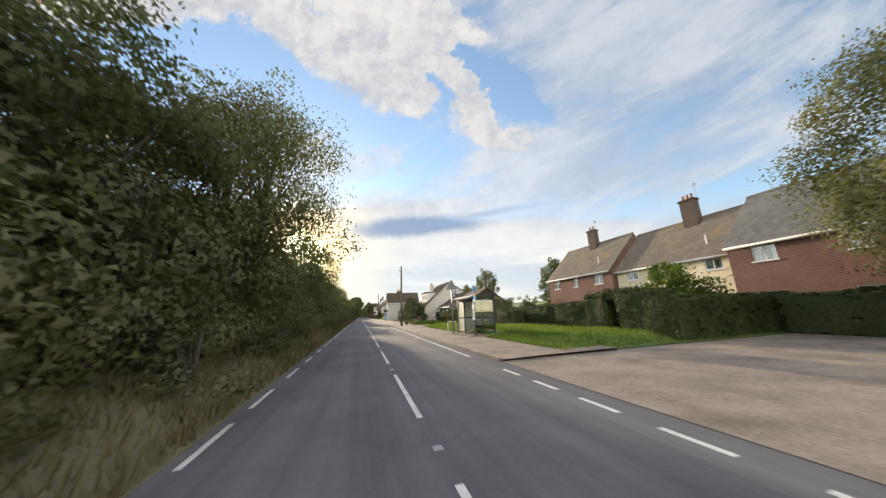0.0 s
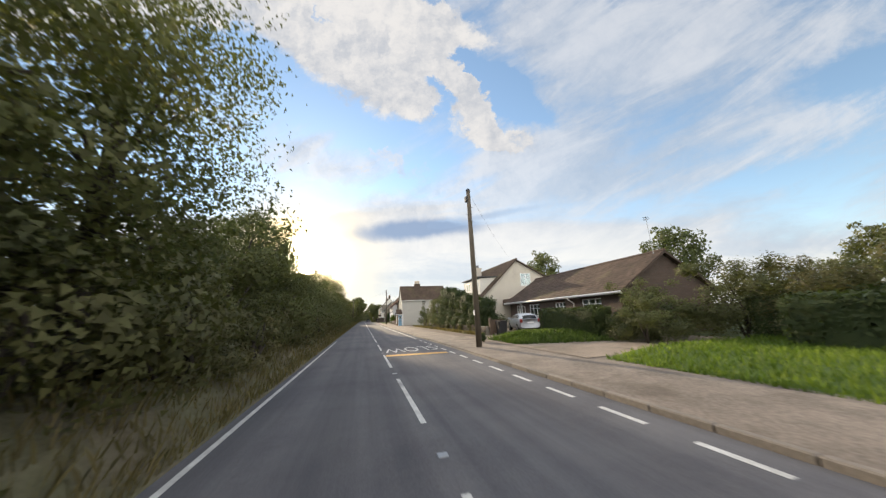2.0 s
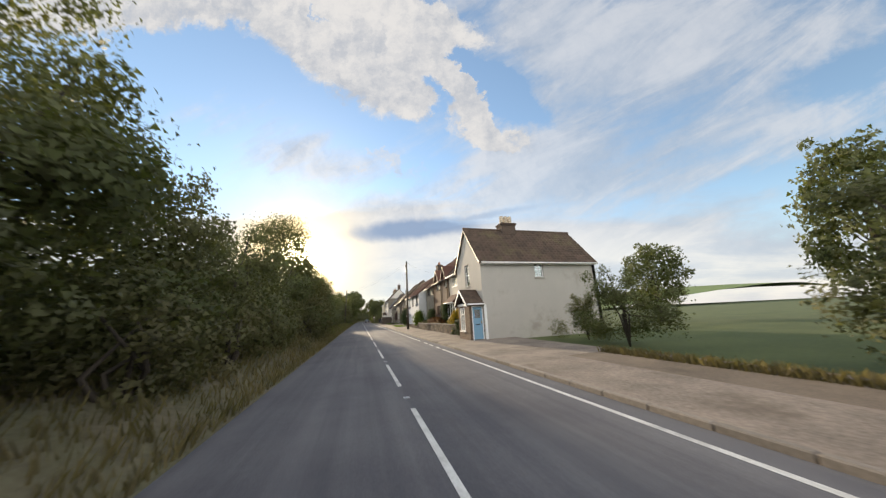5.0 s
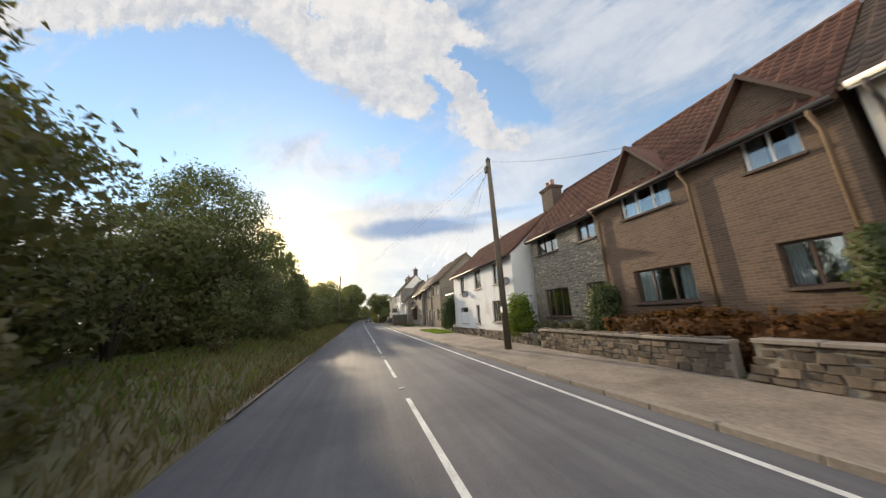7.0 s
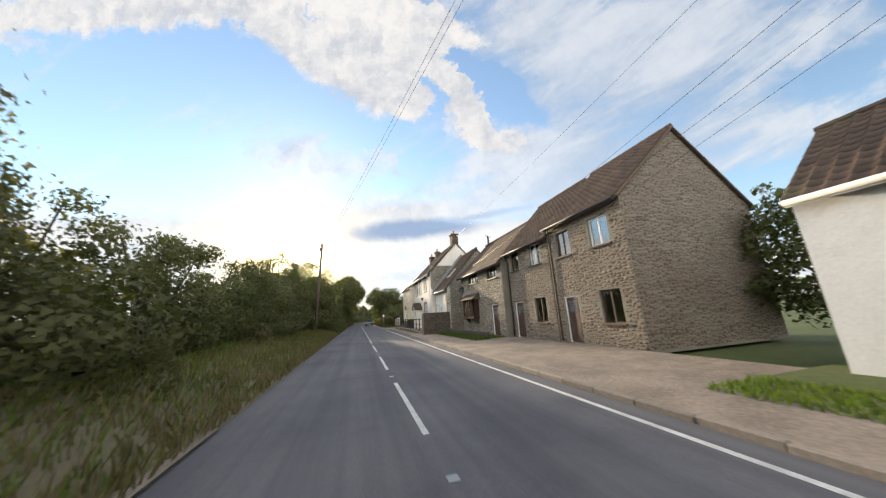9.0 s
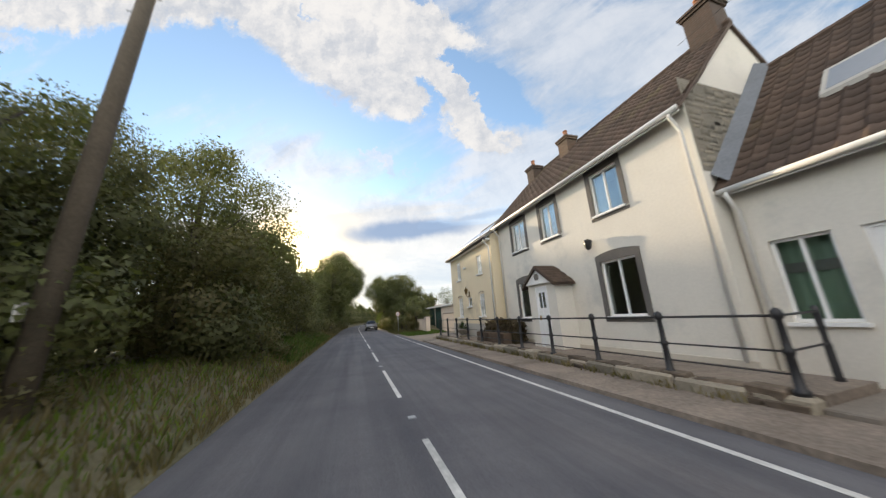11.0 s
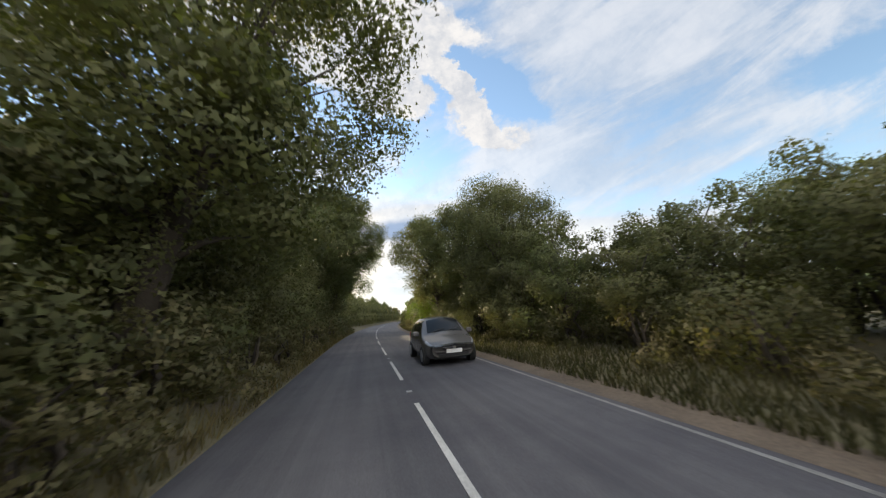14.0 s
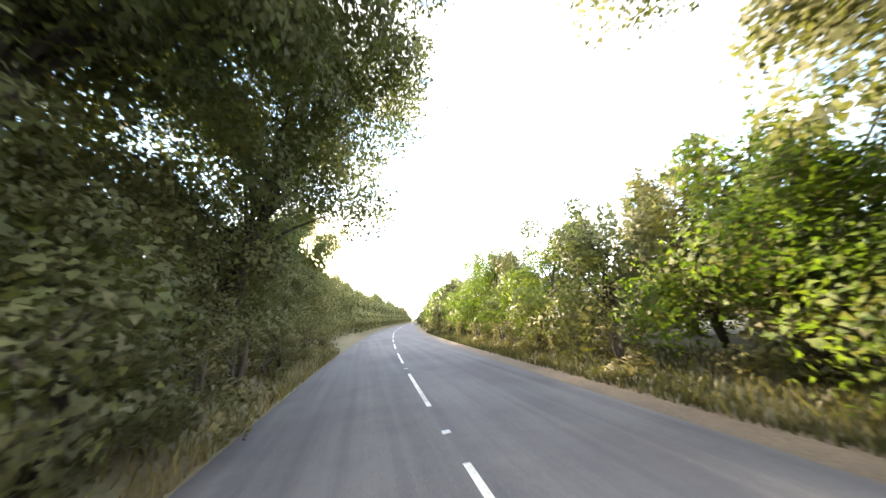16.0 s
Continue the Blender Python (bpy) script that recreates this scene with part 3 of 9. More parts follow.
def strip(name, offs, y0, y1, step, mat, label, category, kind="structure", skirt=None):
    """A band along the road: offs are (offset from the centre line, height), left to right."""
    g = Geo()
    ys = list(np.arange(y0, y1, step)) + [y1]
    for y in ys:
        g.v += [(road_x(y) + o, y, z) for o, z in offs]
    n = len(offs)
    for i in range(len(ys) - 1):
        g.f += [(i * n + k, i * n + k + 1, (i + 1) * n + k + 1, (i + 1) * n + k) for k in range(n - 1)]
    return solid(name, g, mat, label, category, kind=kind)


g = Geo()
g.add([(-2600, -2600, -0.12), (2600, -2600, -0.12), (2600, 2600, -0.12), (-2600, 2600, -0.12)], [(0, 1, 2, 3)])
solid("ground", g, GROUND, "rough grassland reaching the horizon", "ground", kind="structure")
strip("road", [(-3.35, -0.02), (-3.0, 0.0), (-1.5, 0.02), (0.0, 0.03), (1.5, 0.02), (3.3, 0.0), (3.75, -0.01)], -40, 420, 4.0,
      ASPHALT, "worn grey asphalt two-lane village road", "road")
strip("verge_left", [(-13.0, 1.0), (-9.0, 1.0), (-5.0, 0.75), (-4.0, 0.45), (-3.45, 0.10), (-3.15, 0.012), (-3.1, -0.1)], -40, 420, 2.0, EARTH,
      "earth and grass bank beside the road", "verge")
strip("field_left", [(-70.0, -0.1), (-40.0, 0.8), (-13.0, 0.996)], -40, 420, 6.0, GROUND, "grass field behind the hedgerow", "field")
strip("pavement", [(3.62, -0.1), (3.64, 0.075), (5.4, 0.10), (6.7, 0.11), (8.4, 0.12), (8.45, -0.1)], 9.0, 166.0, 2.0, PAVING,
      "worn tan footpath beside the road", "pavement")
# real dirt band; the darker strip also stands for shade over the path
strip("wall_foot_dirt", [(5.95, 0.104), (6.3, 0.116), (7.2, 0.13), (7.85, 0.15), (7.87, 0.0)], 47.4, 76.0, 2.0, DIRT, "trodden brown dirt along a wall foot, darkening the shaded path", "verge")
strip("verge_right", [(3.45, -0.02), (3.8, 0.03), (4.6, 0.16), (6.0, 0.4), (9.0, 0.5), (30.0, 0.6)], 183.0, 420.0, 2.0, EARTH,
      "earth and grass verge below a hedgerow", "verge")
g = Geo()
bank_from = [(3.45, -0.02), (3.8, 0.026), (4.6, 0.042), (6.0, 0.06), (7.45, 0.07), (9.0, 0.0)]
bank_to = [(3.45, -0.02), (3.8, 0.03), (4.6, 0.16), (6.0, 0.4), (7.45, 0.45), (9.0, 0.5)]
for k in range(9):
    q = smooth01(k / 8)
    y = 179.2 + 3.85 * k / 8
    g.v += [(road_x(y) + a[0], y, a[1] + (b[1] - a[1]) * q + 0.004) for a, b in zip(bank_from, bank_to)]
for k in range(8):
    g.f += [(k * 6 + i, k * 6 + i + 1, k * 6 + i + 7, k * 6 + i + 6) for i in range(5)]
solid("verge_rise", g, EARTH, "earth verge rising to a hedgerow", "verge", kind="structure")
strip("road_edge_dirt", [(3.2, 0.004), (3.5, 0.012), (3.9, 0.045), (4.1, 0.03)], 176.0, 330.0, 2.0, DIRT, "dusty tan grit along the road edge", "road edge")
strip("verge_garage", [(3.3, -0.02), (3.9, 0.03), (5.2, 0.05), (7.4, 0.07), (7.42, -0.1)], 173.5, 183.0, 1.5, EARTH, "grassy verge before a wall", "verge")


def sheet(name, x0, x1, y0, y1, mat, label, category, height, nx=24, ny=24):
    g = Geo()
    for j in range(ny + 1):
        for i in range(nx + 1):
            x, y = x0 + (x1 - x0) * i / nx, y0 + (y1 - y0) * j / ny
            g.v.append((x, y, height(x, y)))
    for j in range(ny):
        g.f += [(j * (nx + 1) + i, j * (nx + 1) + i + 1, (j + 1) * (nx + 1) + i + 1, (j + 1) * (nx + 1) + i) for i in range(nx)]
    return solid(name, g, mat, label, category, kind="structure")


def lump(x, y, k=0.3):
    return noise.noise(Vector((x * k, y * k, 0.0)))


sheet("side_road", 4.55, 26, -30, 9.2, PAVING, "worn tan asphalt mouth of a side road", "side road", lambda x, y: 0.004 + 0.02 * smooth01((x - 4.6) / 3))
LAWN_Z = lambda x, y: 0.03 + smooth01((y - 9.35) / 1.6) * (0.06 + 0.24 * smooth01((x - 7.2) / 2.0) + smooth01((x - 7.3) / 1.5) * (0.10 * lump(x, y, 0.35) + 0.05 * lump(x, y, 1.1)))
sheet("lawn", 7.3, 22, 9.4, 35.0, LAWN, "bright rough grass verge in front of a hedge", "lawn", LAWN_Z, 40, 60)
sheet("garden_ground", 9.35, 60, -5, 84.0, GROUND, "rough garden ground behind the frontages", "ground", lambda x, y: 0.0)
sheet("bungalow_drive", 7.0, 16.0, 35.2, 47.0, GRAVEL, "pale gravel drive before a bungalow", "drive", lambda x, y: 0.125 + 0.02 * smooth01((x - 7) / 4) + 0.01 * lump(x, y))
BUNGALOW_Z = lambda x, y: 0.11 + 0.30 * smooth01((y - 40.3 + 0.43 * (x - 6.9)) / 2.2) * smooth01((x - 7.0) / 1.6) * smooth01((43.6 - y) / 1.2) + 0.03 * lump(x, y, 1.1)
sheet("bungalow_verge", 7.25, 13.2, 38.0, 43.8, EARTH, "rough grassy bank before a bungalow hedge", "verge", BUNGALOW_Z, 28, 40)
sheet("bungalow_yard", 9.6, 15.6, 47.0, 55.5, GRAVEL, "pale gravel yard before a bungalow", "drive", lambda x, y: 0.14)
sheet("front_gardens", 7.45, 20, 84.0, 124.0, GROUND, "soil of small front gardens", "ground", lambda x, y: 0.127)
sheet("lane_apron", 4.6, 30, 147.0, 149.0, PAVING, "worn paving before a cottage door", "pavement", lambda x, y: 0.07)
sheet("garage_yard", 4.55, 34, 165.8, 176.6, YARD, "gravel yard sloping up to garages", "drive", lambda x, y: 0.015 + 0.45 * smooth01((x - 8) / 9) + 0.02 * lump(x, y, 0.35), 60, 30)
strip("yard_mouth", [(3.55, 0.002), (4.0, 0.012), (4.75, 0.024)], 164.5, 180.0, 1.5, YARD, "dusty grit at a yard mouth", "road edge")
sheet("back_yard", 12.2, 60, 176.6, 200, GROUND, "rough grass behind the garages", "ground", lambda x, y: 0.4)
g = Geo()
g.box(6.62, 60, 149.0, 165.8, -0.1, 0.10)
solid("house_ground", g, PAVING, "paved ground under the houses", "ground", kind="structure")
sheet("left_footway", -3.15, -2.15, 100.0, 126.0, PAVING, "narrow pale footway strip at a road edge", "pavement", lambda x, y: 0.05 if x > -2.5 else 0.09, 4, 12)

# far hill beyond the yard
g = Geo()
for j in range(13):
    for i in range(25):
        x = 120 + 40 * i
        y = 170 + 0.27 * x + 70 * j
        g.v.append((x, y, -0.5 + 40 * math.sin(min(1.0, i / 18) * 1.57) * (0.75 + 0.25 * math.sin(j * 0.6))))
for j in range(12):
    g.f += [(j * 25 + i, j * 25 + i + 1, (j + 1) * 25 + i + 1, (j + 1) * 25 + i) for i in range(24)]
solid("far_hill", g, HILL, "distant green pasture hill", "hill", kind="structure", smooth=True)


# ---- road markings ----
def mark(name, x0, x1, y0, y1, mat, label, category, group):
    g = Geo()
    m = max(1, int((y1 - y0) / 1.5))
    ys = [y0 + (y1 - y0) * k / m for k in range(m + 1)]
    for y in ys:
        c = road_x(y)
        for o in (x0, x1):
            zz = 0.03 * max(0.0, 1 - (o / 3.1) ** 2) * 1.0
            g.v.append((c + o, y, zz + 0.006))
    g.f = [(2 * k, 2 * k + 1, 2 * k + 3, 2 * k + 2) for k in range(m)]
    return solid(name, g, mat, label, category, group, "structure")


DASH_AT = lambda i: float(np.interp(i, [-2, 0, 9, 15, 20, 25, 35, 75], [-2.4, 8.4, 57.0, 88.7, 116.75, 144.48, 201.9, 431.9]))
for i in range(-1, 70):
    far, nxt = DASH_AT(i), DASH_AT(i + 1)
    mark("centre_dash", -0.046, 0.046, far - 3.5, far, PAINT, "worn white centre line dash on asphalt", "road marking", "centre line dashes")
    y = far + (nxt - far - 3.5) * 0.42
    g = Geo()
    z = 0.03
    g.soft_box(road_x(y) - 0.065, road_x(y) + 0.065, y - 0.06, y + 0.06, z - 0.005, z + 0.014, 0.006)
    stud = solid("road_stud", g, STEEL, "small cat's-eye road stud in its metal housing", "road stud", "road studs")
for y0, y1 in ((10.5, 28.5), (49.5, 81.5), (87.0, 165.0)):
    mark("edge_line", 2.97, 3.08, y0, y1, PAINT, "worn white edge line on asphalt", "road marking", "right edge lines")
for y0, y1 in ((-2.0, 9.5), (29.2, 49.0), (82.0, 86.5), (165.6, 178.0)):
    for k in range(int((y1 - y0) / 1.5)):
        mark("edge_dash", 2.97, 3.08, y0 + 1.5 * k, y0 + 1.5 * k + 0.85, PAINT, "short white edge dash across an entrance", "road marking", "entrance dashes")
mark("edge_line", 2.98, 3.06, 178.5, 196.0, PAINT_WORN, "nearly worn-away white edge line on asphalt", "road marking", "right edge lines")
mark("edge_line", -2.97, -2.88, 24.0, 52.0, PAINT, "worn white edge line on asphalt", "road marking", "left edge lines")
for y in (2.0, 4.4, 6.7, 9.6, 12.5, 15.5, 18.5, 21.0):
    mark("edge_dash", -2.97, -2.88, y, y + 1.5, PAINT, "short white edge dash by the verge", "road marking", "left edge dashes")

# the word and bar painted for oncoming drivers
cu = bpy.data.curves.new("slow_word", "FONT")
cu.body = "SLOW"
cu.size, cu.align_x, cu.space_character = 1.0, "CENTER", 1.05
tmp = new("slow_word", cu)
me = bpy.data.meshes.new_from_object(tmp.evaluated_get(bpy.context.evaluated_depsgraph_get()))
bpy.data.objects.remove(tmp)
me.materials.append(PAINT)
slow = new("slow_word", me)
slow.matrix_world = Matrix.Translation((2.42, 43.4, 0.034)) @ pose(0, 0, 0, 0, 0, 180) @ Matrix.Diagonal((0.92, 2.8, 1, 1))
tagged(slow, "white painted word on the asphalt, facing oncoming traffic", "road marking", kind="structure")
g = Geo()
g.add([(1.02, 40.2, 0.034), (3.75, 40.0, 0.018), (3.75, 40.5, 0.018), (1.02, 40.75, 0.034)], [(0, 1, 2, 3)])
solid("yellow_bar", g, PAINT_YELLOW, "worn yellow bar painted across one lane", "road marking", kind="structure")
g = Geo()
g.soft_box(3.5, 4.1, 19.2, 19.75, -0.01, 0.012, 0.006)
gr = solid("drain_grate", g, IRON, "dark iron drain grate at the kerb", "drain", at=(3.8, 19.4, 0))
for k in range(5):
    part("grate_bar", Geo().box(3.55 + 0.11 * k, 3.59 + 0.11 * k, 19.24, 19.71, 0.008, 0.022), STEEL, gr)

# ---- building kit ----
def put(axis, at, out, a, z, w):
    """A point of a wall: a along it, z up, w metres behind its outer face."""
    return (at - out * w, a, z) if axis == "x" else (a, at - out * w, z)


def wbox(g, axis, at, out, a0, a1, z0, z1, w0, w1):
    p, q = put(axis, at, out, a0, z0, w0), put(axis, at, out, a1, z1, w1)
    return g.box(min(p[0], q[0]), max(p[0], q[0]), min(p[1], q[1]), max(p[1], q[1]), z0, z1)


def wall(axis, at, out, a0, a1, z0, z1, holes=(), thick=0.28, gable=None):
    """A wall with openings that go through it; gable: (a, z) of the apex above its top edge."""
    g = Geo()
    cuts_a = sorted({a0, a1, *[h[0] for h in holes], *[h[1] for h in holes]})
    cuts_z = sorted({z0, z1, *[h[2] for h in holes], *[h[3] for h in holes]})
    for w in (0.0, thick):
        for i in range(len(cuts_a) - 1):
            for j in range(len(cuts_z) - 1):
                ca, cz = (cuts_a[i] + cuts_a[i + 1]) / 2, (cuts_z[j] + cuts_z[j + 1]) / 2
                if not any(h[0] < ca < h[1] and h[2] < cz < h[3] for h in holes):
                    g.add([put(axis, at, out, a, z, w) for a, z in ((cuts_a[i], cuts_z[j]), (cuts_a[i + 1], cuts_z[j]),
                                                                   (cuts_a[i + 1], cuts_z[j + 1]), (cuts_a[i], cuts_z[j + 1]))], [(0, 1, 2, 3)])
        if gable:
            g.add([put(axis, at, out, a, z, w) for a, z in ((a0, z1), (a1, z1), gable)], [(0, 1, 2)])
    for h in [(a0, a1, z0, z1), *holes]:
        ring = [(h[0], h[2]), (h[1], h[2]), (h[1], h[3]), (h[0], h[3])]
        for k in range(4):
            (p, q), (r, s) = ring[k], ring[(k + 1) % 4]
            g.add([put(axis, at, out, p, q, 0), put(axis, at, out, r, s, 0), put(axis, at, out, r, s, thick), put(axis, at, out, p, q, thick)], [(0, 1, 2, 3)])
    return g


def lattice(axis, at, out, cols, rows, w0, w1):
    """Bars joined into one piece: cols and rows are (lo, hi, solid) runs; a cell is filled where its column or its row is solid."""
    g = Geo()
    xs, zs = [c[0] for c in cols] + [cols[-1][1]], [r[0] for r in rows] + [rows[-1][1]]
    for w in (w0, w1):
        g.v += [put(axis, at, out, a, z, w) for z in zs for a in xs]
    nx, nz = len(cols), len(rows)
    half = (nx + 1) * (nz + 1)
    full = lambda i, j: 0 <= i < nx and 0 <= j < nz and (cols[i][2] or rows[j][2])
    for j in range(nz):
        for i in range(nx):
            if not full(i, j):
                continue
            a = j * (nx + 1) + i
            b, c, d = a + 1, a + nx + 2, a + nx + 1
            g.f += [(a, b, c, d), (a + half, d + half, c + half, b + half)]
            for (di, dj, p, q) in ((0, -1, a, b), (1, 0, b, c), (0, 1, c, d), (-1, 0, d, a)):
                if not full(i + di, j + dj):
                    g.f.append((p, p + half, q + half, q))
    return g


def runs(lo, hi, bars, edge):
    """Splits lo..hi into runs, solid at the bars (lo, hi) and, with edge, at both ends."""
    solid_at = sorted(([(lo, lo + edge)] if edge else []) + list(bars) + ([(hi - edge, hi)] if edge else []))
    out, p = [], lo
    for a, b in solid_at:
        if a > p + 1e-6:
            out.append((p, a, False))
        out.append((max(a, p), b, True))
        p = b
    if hi > p + 1e-6:
        out.append((p, hi, False))
    return out


def window(house, axis, at, out, hole, lights=2, bars=(), rows=1, mat=None, sill=None, deep=0.09, drape=None, label="", face=0.055):
    """A window in an opening: frame, one pane a light, sill, and a drape behind the glass."""
    a0, a1, z0, z1 = hole
    mat = mat or UPVC
    xs = [a0 + (a1 - a0) * k / lights for k in range(lights + 1)]
    g = lattice(axis, at, out, runs(a0, a1, [(a - face / 2, a + face / 2) for a in xs[1:-1]], face),
                runs(z0, z1, [(b - 0.025, b + 0.025) for b in bars if z0 + face + 0.03 < b < z1 - face - 0.03], face), deep, deep + 0.07)
    frame_ob = part("window", g, mat, house, label)
    for k in range(lights):
        p = part("pane", wbox(Geo(), axis, at, out, xs[k] + face * 0.6, xs[k + 1] - face * 0.6, z0 + face * 0.6, z1 - face * 0.6, deep + 0.03, deep + 0.036), PANE, frame_ob)
        p.visible_shadow = False
    if rows > 1:
        mids = [(xs[k] + xs[k + 1]) / 2 for k in range(lights)]
        levels = [z0 + (z1 - z0) * r / rows for r in range(1, rows)]
        gb = lattice(axis, at, out, runs(a0 + face * 0.5, a1 - face * 0.5, [(m - 0.012, m + 0.012) for m in mids], 0),
                     runs(z0 + face * 0.5, z1 - face * 0.5, [(z - 0.012, z + 0.012) for z in levels], 0), deep + 0.02, deep + 0.05)
        part("glazing_bar", gb, mat, frame_ob)
    if sill:
        part("window_sill", wbox(Geo(), axis, at, out, a0 - 0.06, a1 + 0.06, z0 - 0.07, z0 - 0.003, -0.09, 0.10), sill, frame_ob)
    if drape:
        gd = Geo()
        for s0, s1 in ((a0, a0 + (a1 - a0) * 0.3), (a1 - (a1 - a0) * 0.3, a1)) if drape is CURTAIN else ((a0 - 0.1, a1 + 0.1),):
            m = 14
            pts = [(s0 + (s1 - s0) * k / m, 0.34 + 0.03 * math.sin(k * 2.1)) for k in range(m + 1)]
            for k in range(m):
                gd.add([put(axis, at, out, pts[k][0], z0 - 0.1, pts[k][1]), put(axis, at, out, pts[k + 1][0], z0 - 0.1, pts[k + 1][1]),
                        put(axis, at, out, pts[k + 1][0], z1 + 0.05, pts[k + 1][1]), put(axis, at, out, pts[k][0], z1 + 0.05, pts[k][1])], [(0, 1, 2, 3)])
        part("curtain", gd, drape, frame_ob)
    return frame_ob


def door(house, axis, at, out, hole, mat, deep=0.08, glazed=1, label=""):
    a0, a1, z0, z1 = hole
    g = Geo()
    for p, q, r, s in ((a0, a0 + 0.06, z0, z1), (a1 - 0.06, a1, z0, z1), (a0 + 0.06, a1 - 0.06, z1 - 0.06, z1)):
        wbox(g, axis, at, out, p, q, r, s, deep - 0.03, deep + 0.08)
    ob = part("door", g, UPVC, house, label)
    gl = Geo()
    wbox(gl, axis, at, out, a0 + 0.06, a1 - 0.06, z0 + 0.03, z1 - 0.06, deep, deep + 0.045)
    for zz in ((0.12, 0.42), (0.50, 0.60)):
        for k in (0.16, 0.55):
            w = (a1 - a0) * 0.30
            wbox(gl, axis, at, out, a0 + (a1 - a0) * k, a0 + (a1 - a0) * k + w, z0 + (z1 - z0) * zz[0], z0 + (z1 - z0) * zz[1], deep - 0.012, deep + 0.01)
    part("door_leaf", gl, mat, ob)
    for k in range(glazed):
        w = (a1 - a0 - 0.3) / glazed
        part("door_pane", wbox(Geo(), axis, at, out, a0 + 0.15 + k * w + 0.03, a0 + 0.15 + (k + 1) * w - 0.03, z0 + (z1 - z0) * 0.64, z1 - 0.22, deep - 0.008, deep + 0.002), SOLAR, ob)
    part("door_handle", wbox(Geo(), axis, at, out, a1 - 0.16, a1 - 0.12, z0 + 0.95, z0 + 1.12, deep - 0.05, deep), BRASS, ob)
    return ob


def tiles(house, low, high, y0, y1, mat, kind="pan", axis="x", w=0.30, course=0.30, holes=()):
    """Courses of overlapping tiles on a slope from the eave (low) to the ridge (high), each (across, z), running from y0 to y1."""
    v = np.array([high[0] - low[0], high[1] - low[1]])
    length = float(np.hypot(*v))
    v /= length
    nrm = np.array([-v[1], v[0]])
    if nrm[1] < 0:
        nrm = -nrm
    prof = ((0.0, 0.0), (0.55, 0.0), (0.72, 0.045), (0.86, 0.045), (0.99, 0.0)) if kind == "pan" else ((0.0, 0.0), (0.97, 0.0))
    n = len(prof)
    verts, faces = [], []
    rs = random.Random(int(y0 * 7 + low[0] * 13))
    rows, cols = int(math.ceil(length / course)), int(math.ceil((y1 - y0) / w))
    for i in range(rows):
        s0, s1 = i * course - 0.03, min((i + 1) * course + 0.04, length)
        off = 0.0 if kind == "pan" else (i % 2) * 0.5
        for j in range(cols + 1):
            a = y0 + (j - off) * w
            if a + w * 0.5 < y0 or a + w * 0.5 > y1:
                continue
            lift = 0.034 + rs.uniform(-0.006, 0.008)
            base = len(verts)
            for s, h in ((s0, lift), (s1, 0.012), (s0, 0.0)):
                for u, b in prof:
                    hh = (h + b) if h > 0 else 0.0
                    q = np.array(low) + v * s + nrm * hh
                    yy = min(max(a + u * w, y0), y1)
                    verts.append((q[0], yy, q[1]) if axis == "x" else (yy, q[0], q[1]))
            for k in range(n - 1):
                faces.append((base + k, base + k + 1, base + n + k + 1, base + n + k))
                faces.append((base + 2 * n + k, base + 2 * n + k + 1, base + k + 1, base + k))
    if not verts:
        return None
    ob = new("roof_tiles", array_mesh("roof_tiles", np.array(verts) - np.array(BASE[house]), np.array(faces), mat))
    ob.parent = house
    BASE[ob] = BASE[house]
    return tagged(ob, kind="stuff")


def ridge(house, a0, a1, across, z, mat, axis="x"):
    g = Geo()
    k = a0
    while k < a1 - 0.05:
        e = min(k + 0.44, a1)
        P = [(across, k, z), (across, e, z)] if axis == "x" else [(k, across, z), (e, across, z)]
        g.tube(P, [0.115, 0.105], 8)
        k += 0.43
    return part("ridge_tiles", g, mat, house)


def gable_roof(house, a0, a1, c0, z0, c1, z1, cr, zr, mat, axis="x", kind="pan", over=0.28, verge=0.06, back_tiles=False, w=0.30):
    """A pitched roof whose ridge runs from a0 to a1; eaves at (c0, z0) and (c1, z1), ridge at (cr, zr)."""
    s0, s1 = (zr - z0) / (cr - c0), (zr - z1) / (c1 - cr)
    f, b = (c0 - over, z0 - over * s0), (c1 + over, z1 - over * s1)
    t = 0.11
    poly = [f, (cr, zr), b, (b[0], b[1] - t), (cr, zr - t * 1.4), (f[0], f[1] - t)]
    part("roof", Geo().prism(poly, "y" if axis == "x" else "x", a0 - verge, a1 + verge), mat, house)
    tiles(house, f, (cr, zr), a0 - verge, a1 + verge, mat, kind, axis, w)
    if back_tiles:
        tiles(house, b, (cr, zr), a0 - verge, a1 + verge, mat, kind, axis, w)
    ridge(house, a0 - verge, a1 + verge, cr, zr + 0.02, mat, axis)
    return f


def gutter(house, x, z, y0, y1, mat, axis="x"):
    P = [(x, y0, z), (x, y1, z)] if axis == "x" else [(y0, x, z), (y1, x, z)]
    g = Geo().tube(P, 0.065, 8)
    part("gutter", g, mat, house, smooth=True)
    b = Geo()
    if axis == "x":
        b.box(x + 0.05, x + 0.09, y0, y1, z - 0.10, z + 0.08)
    else:
        b.box(y0, y1, x + 0.05, x + 0.09, z - 0.10, z + 0.08)
    part("fascia", b, mat, house)


def downpipe(house, x, y, z1, z0, mat, wall_x):
    part("downpipe", Geo().tube([(x, y, z1), (x, y, z1 - 0.12), (wall_x - 0.07, y, z1 - 0.42), (wall_x - 0.07, y, z0)], 0.042, 8), mat, house, smooth=True)


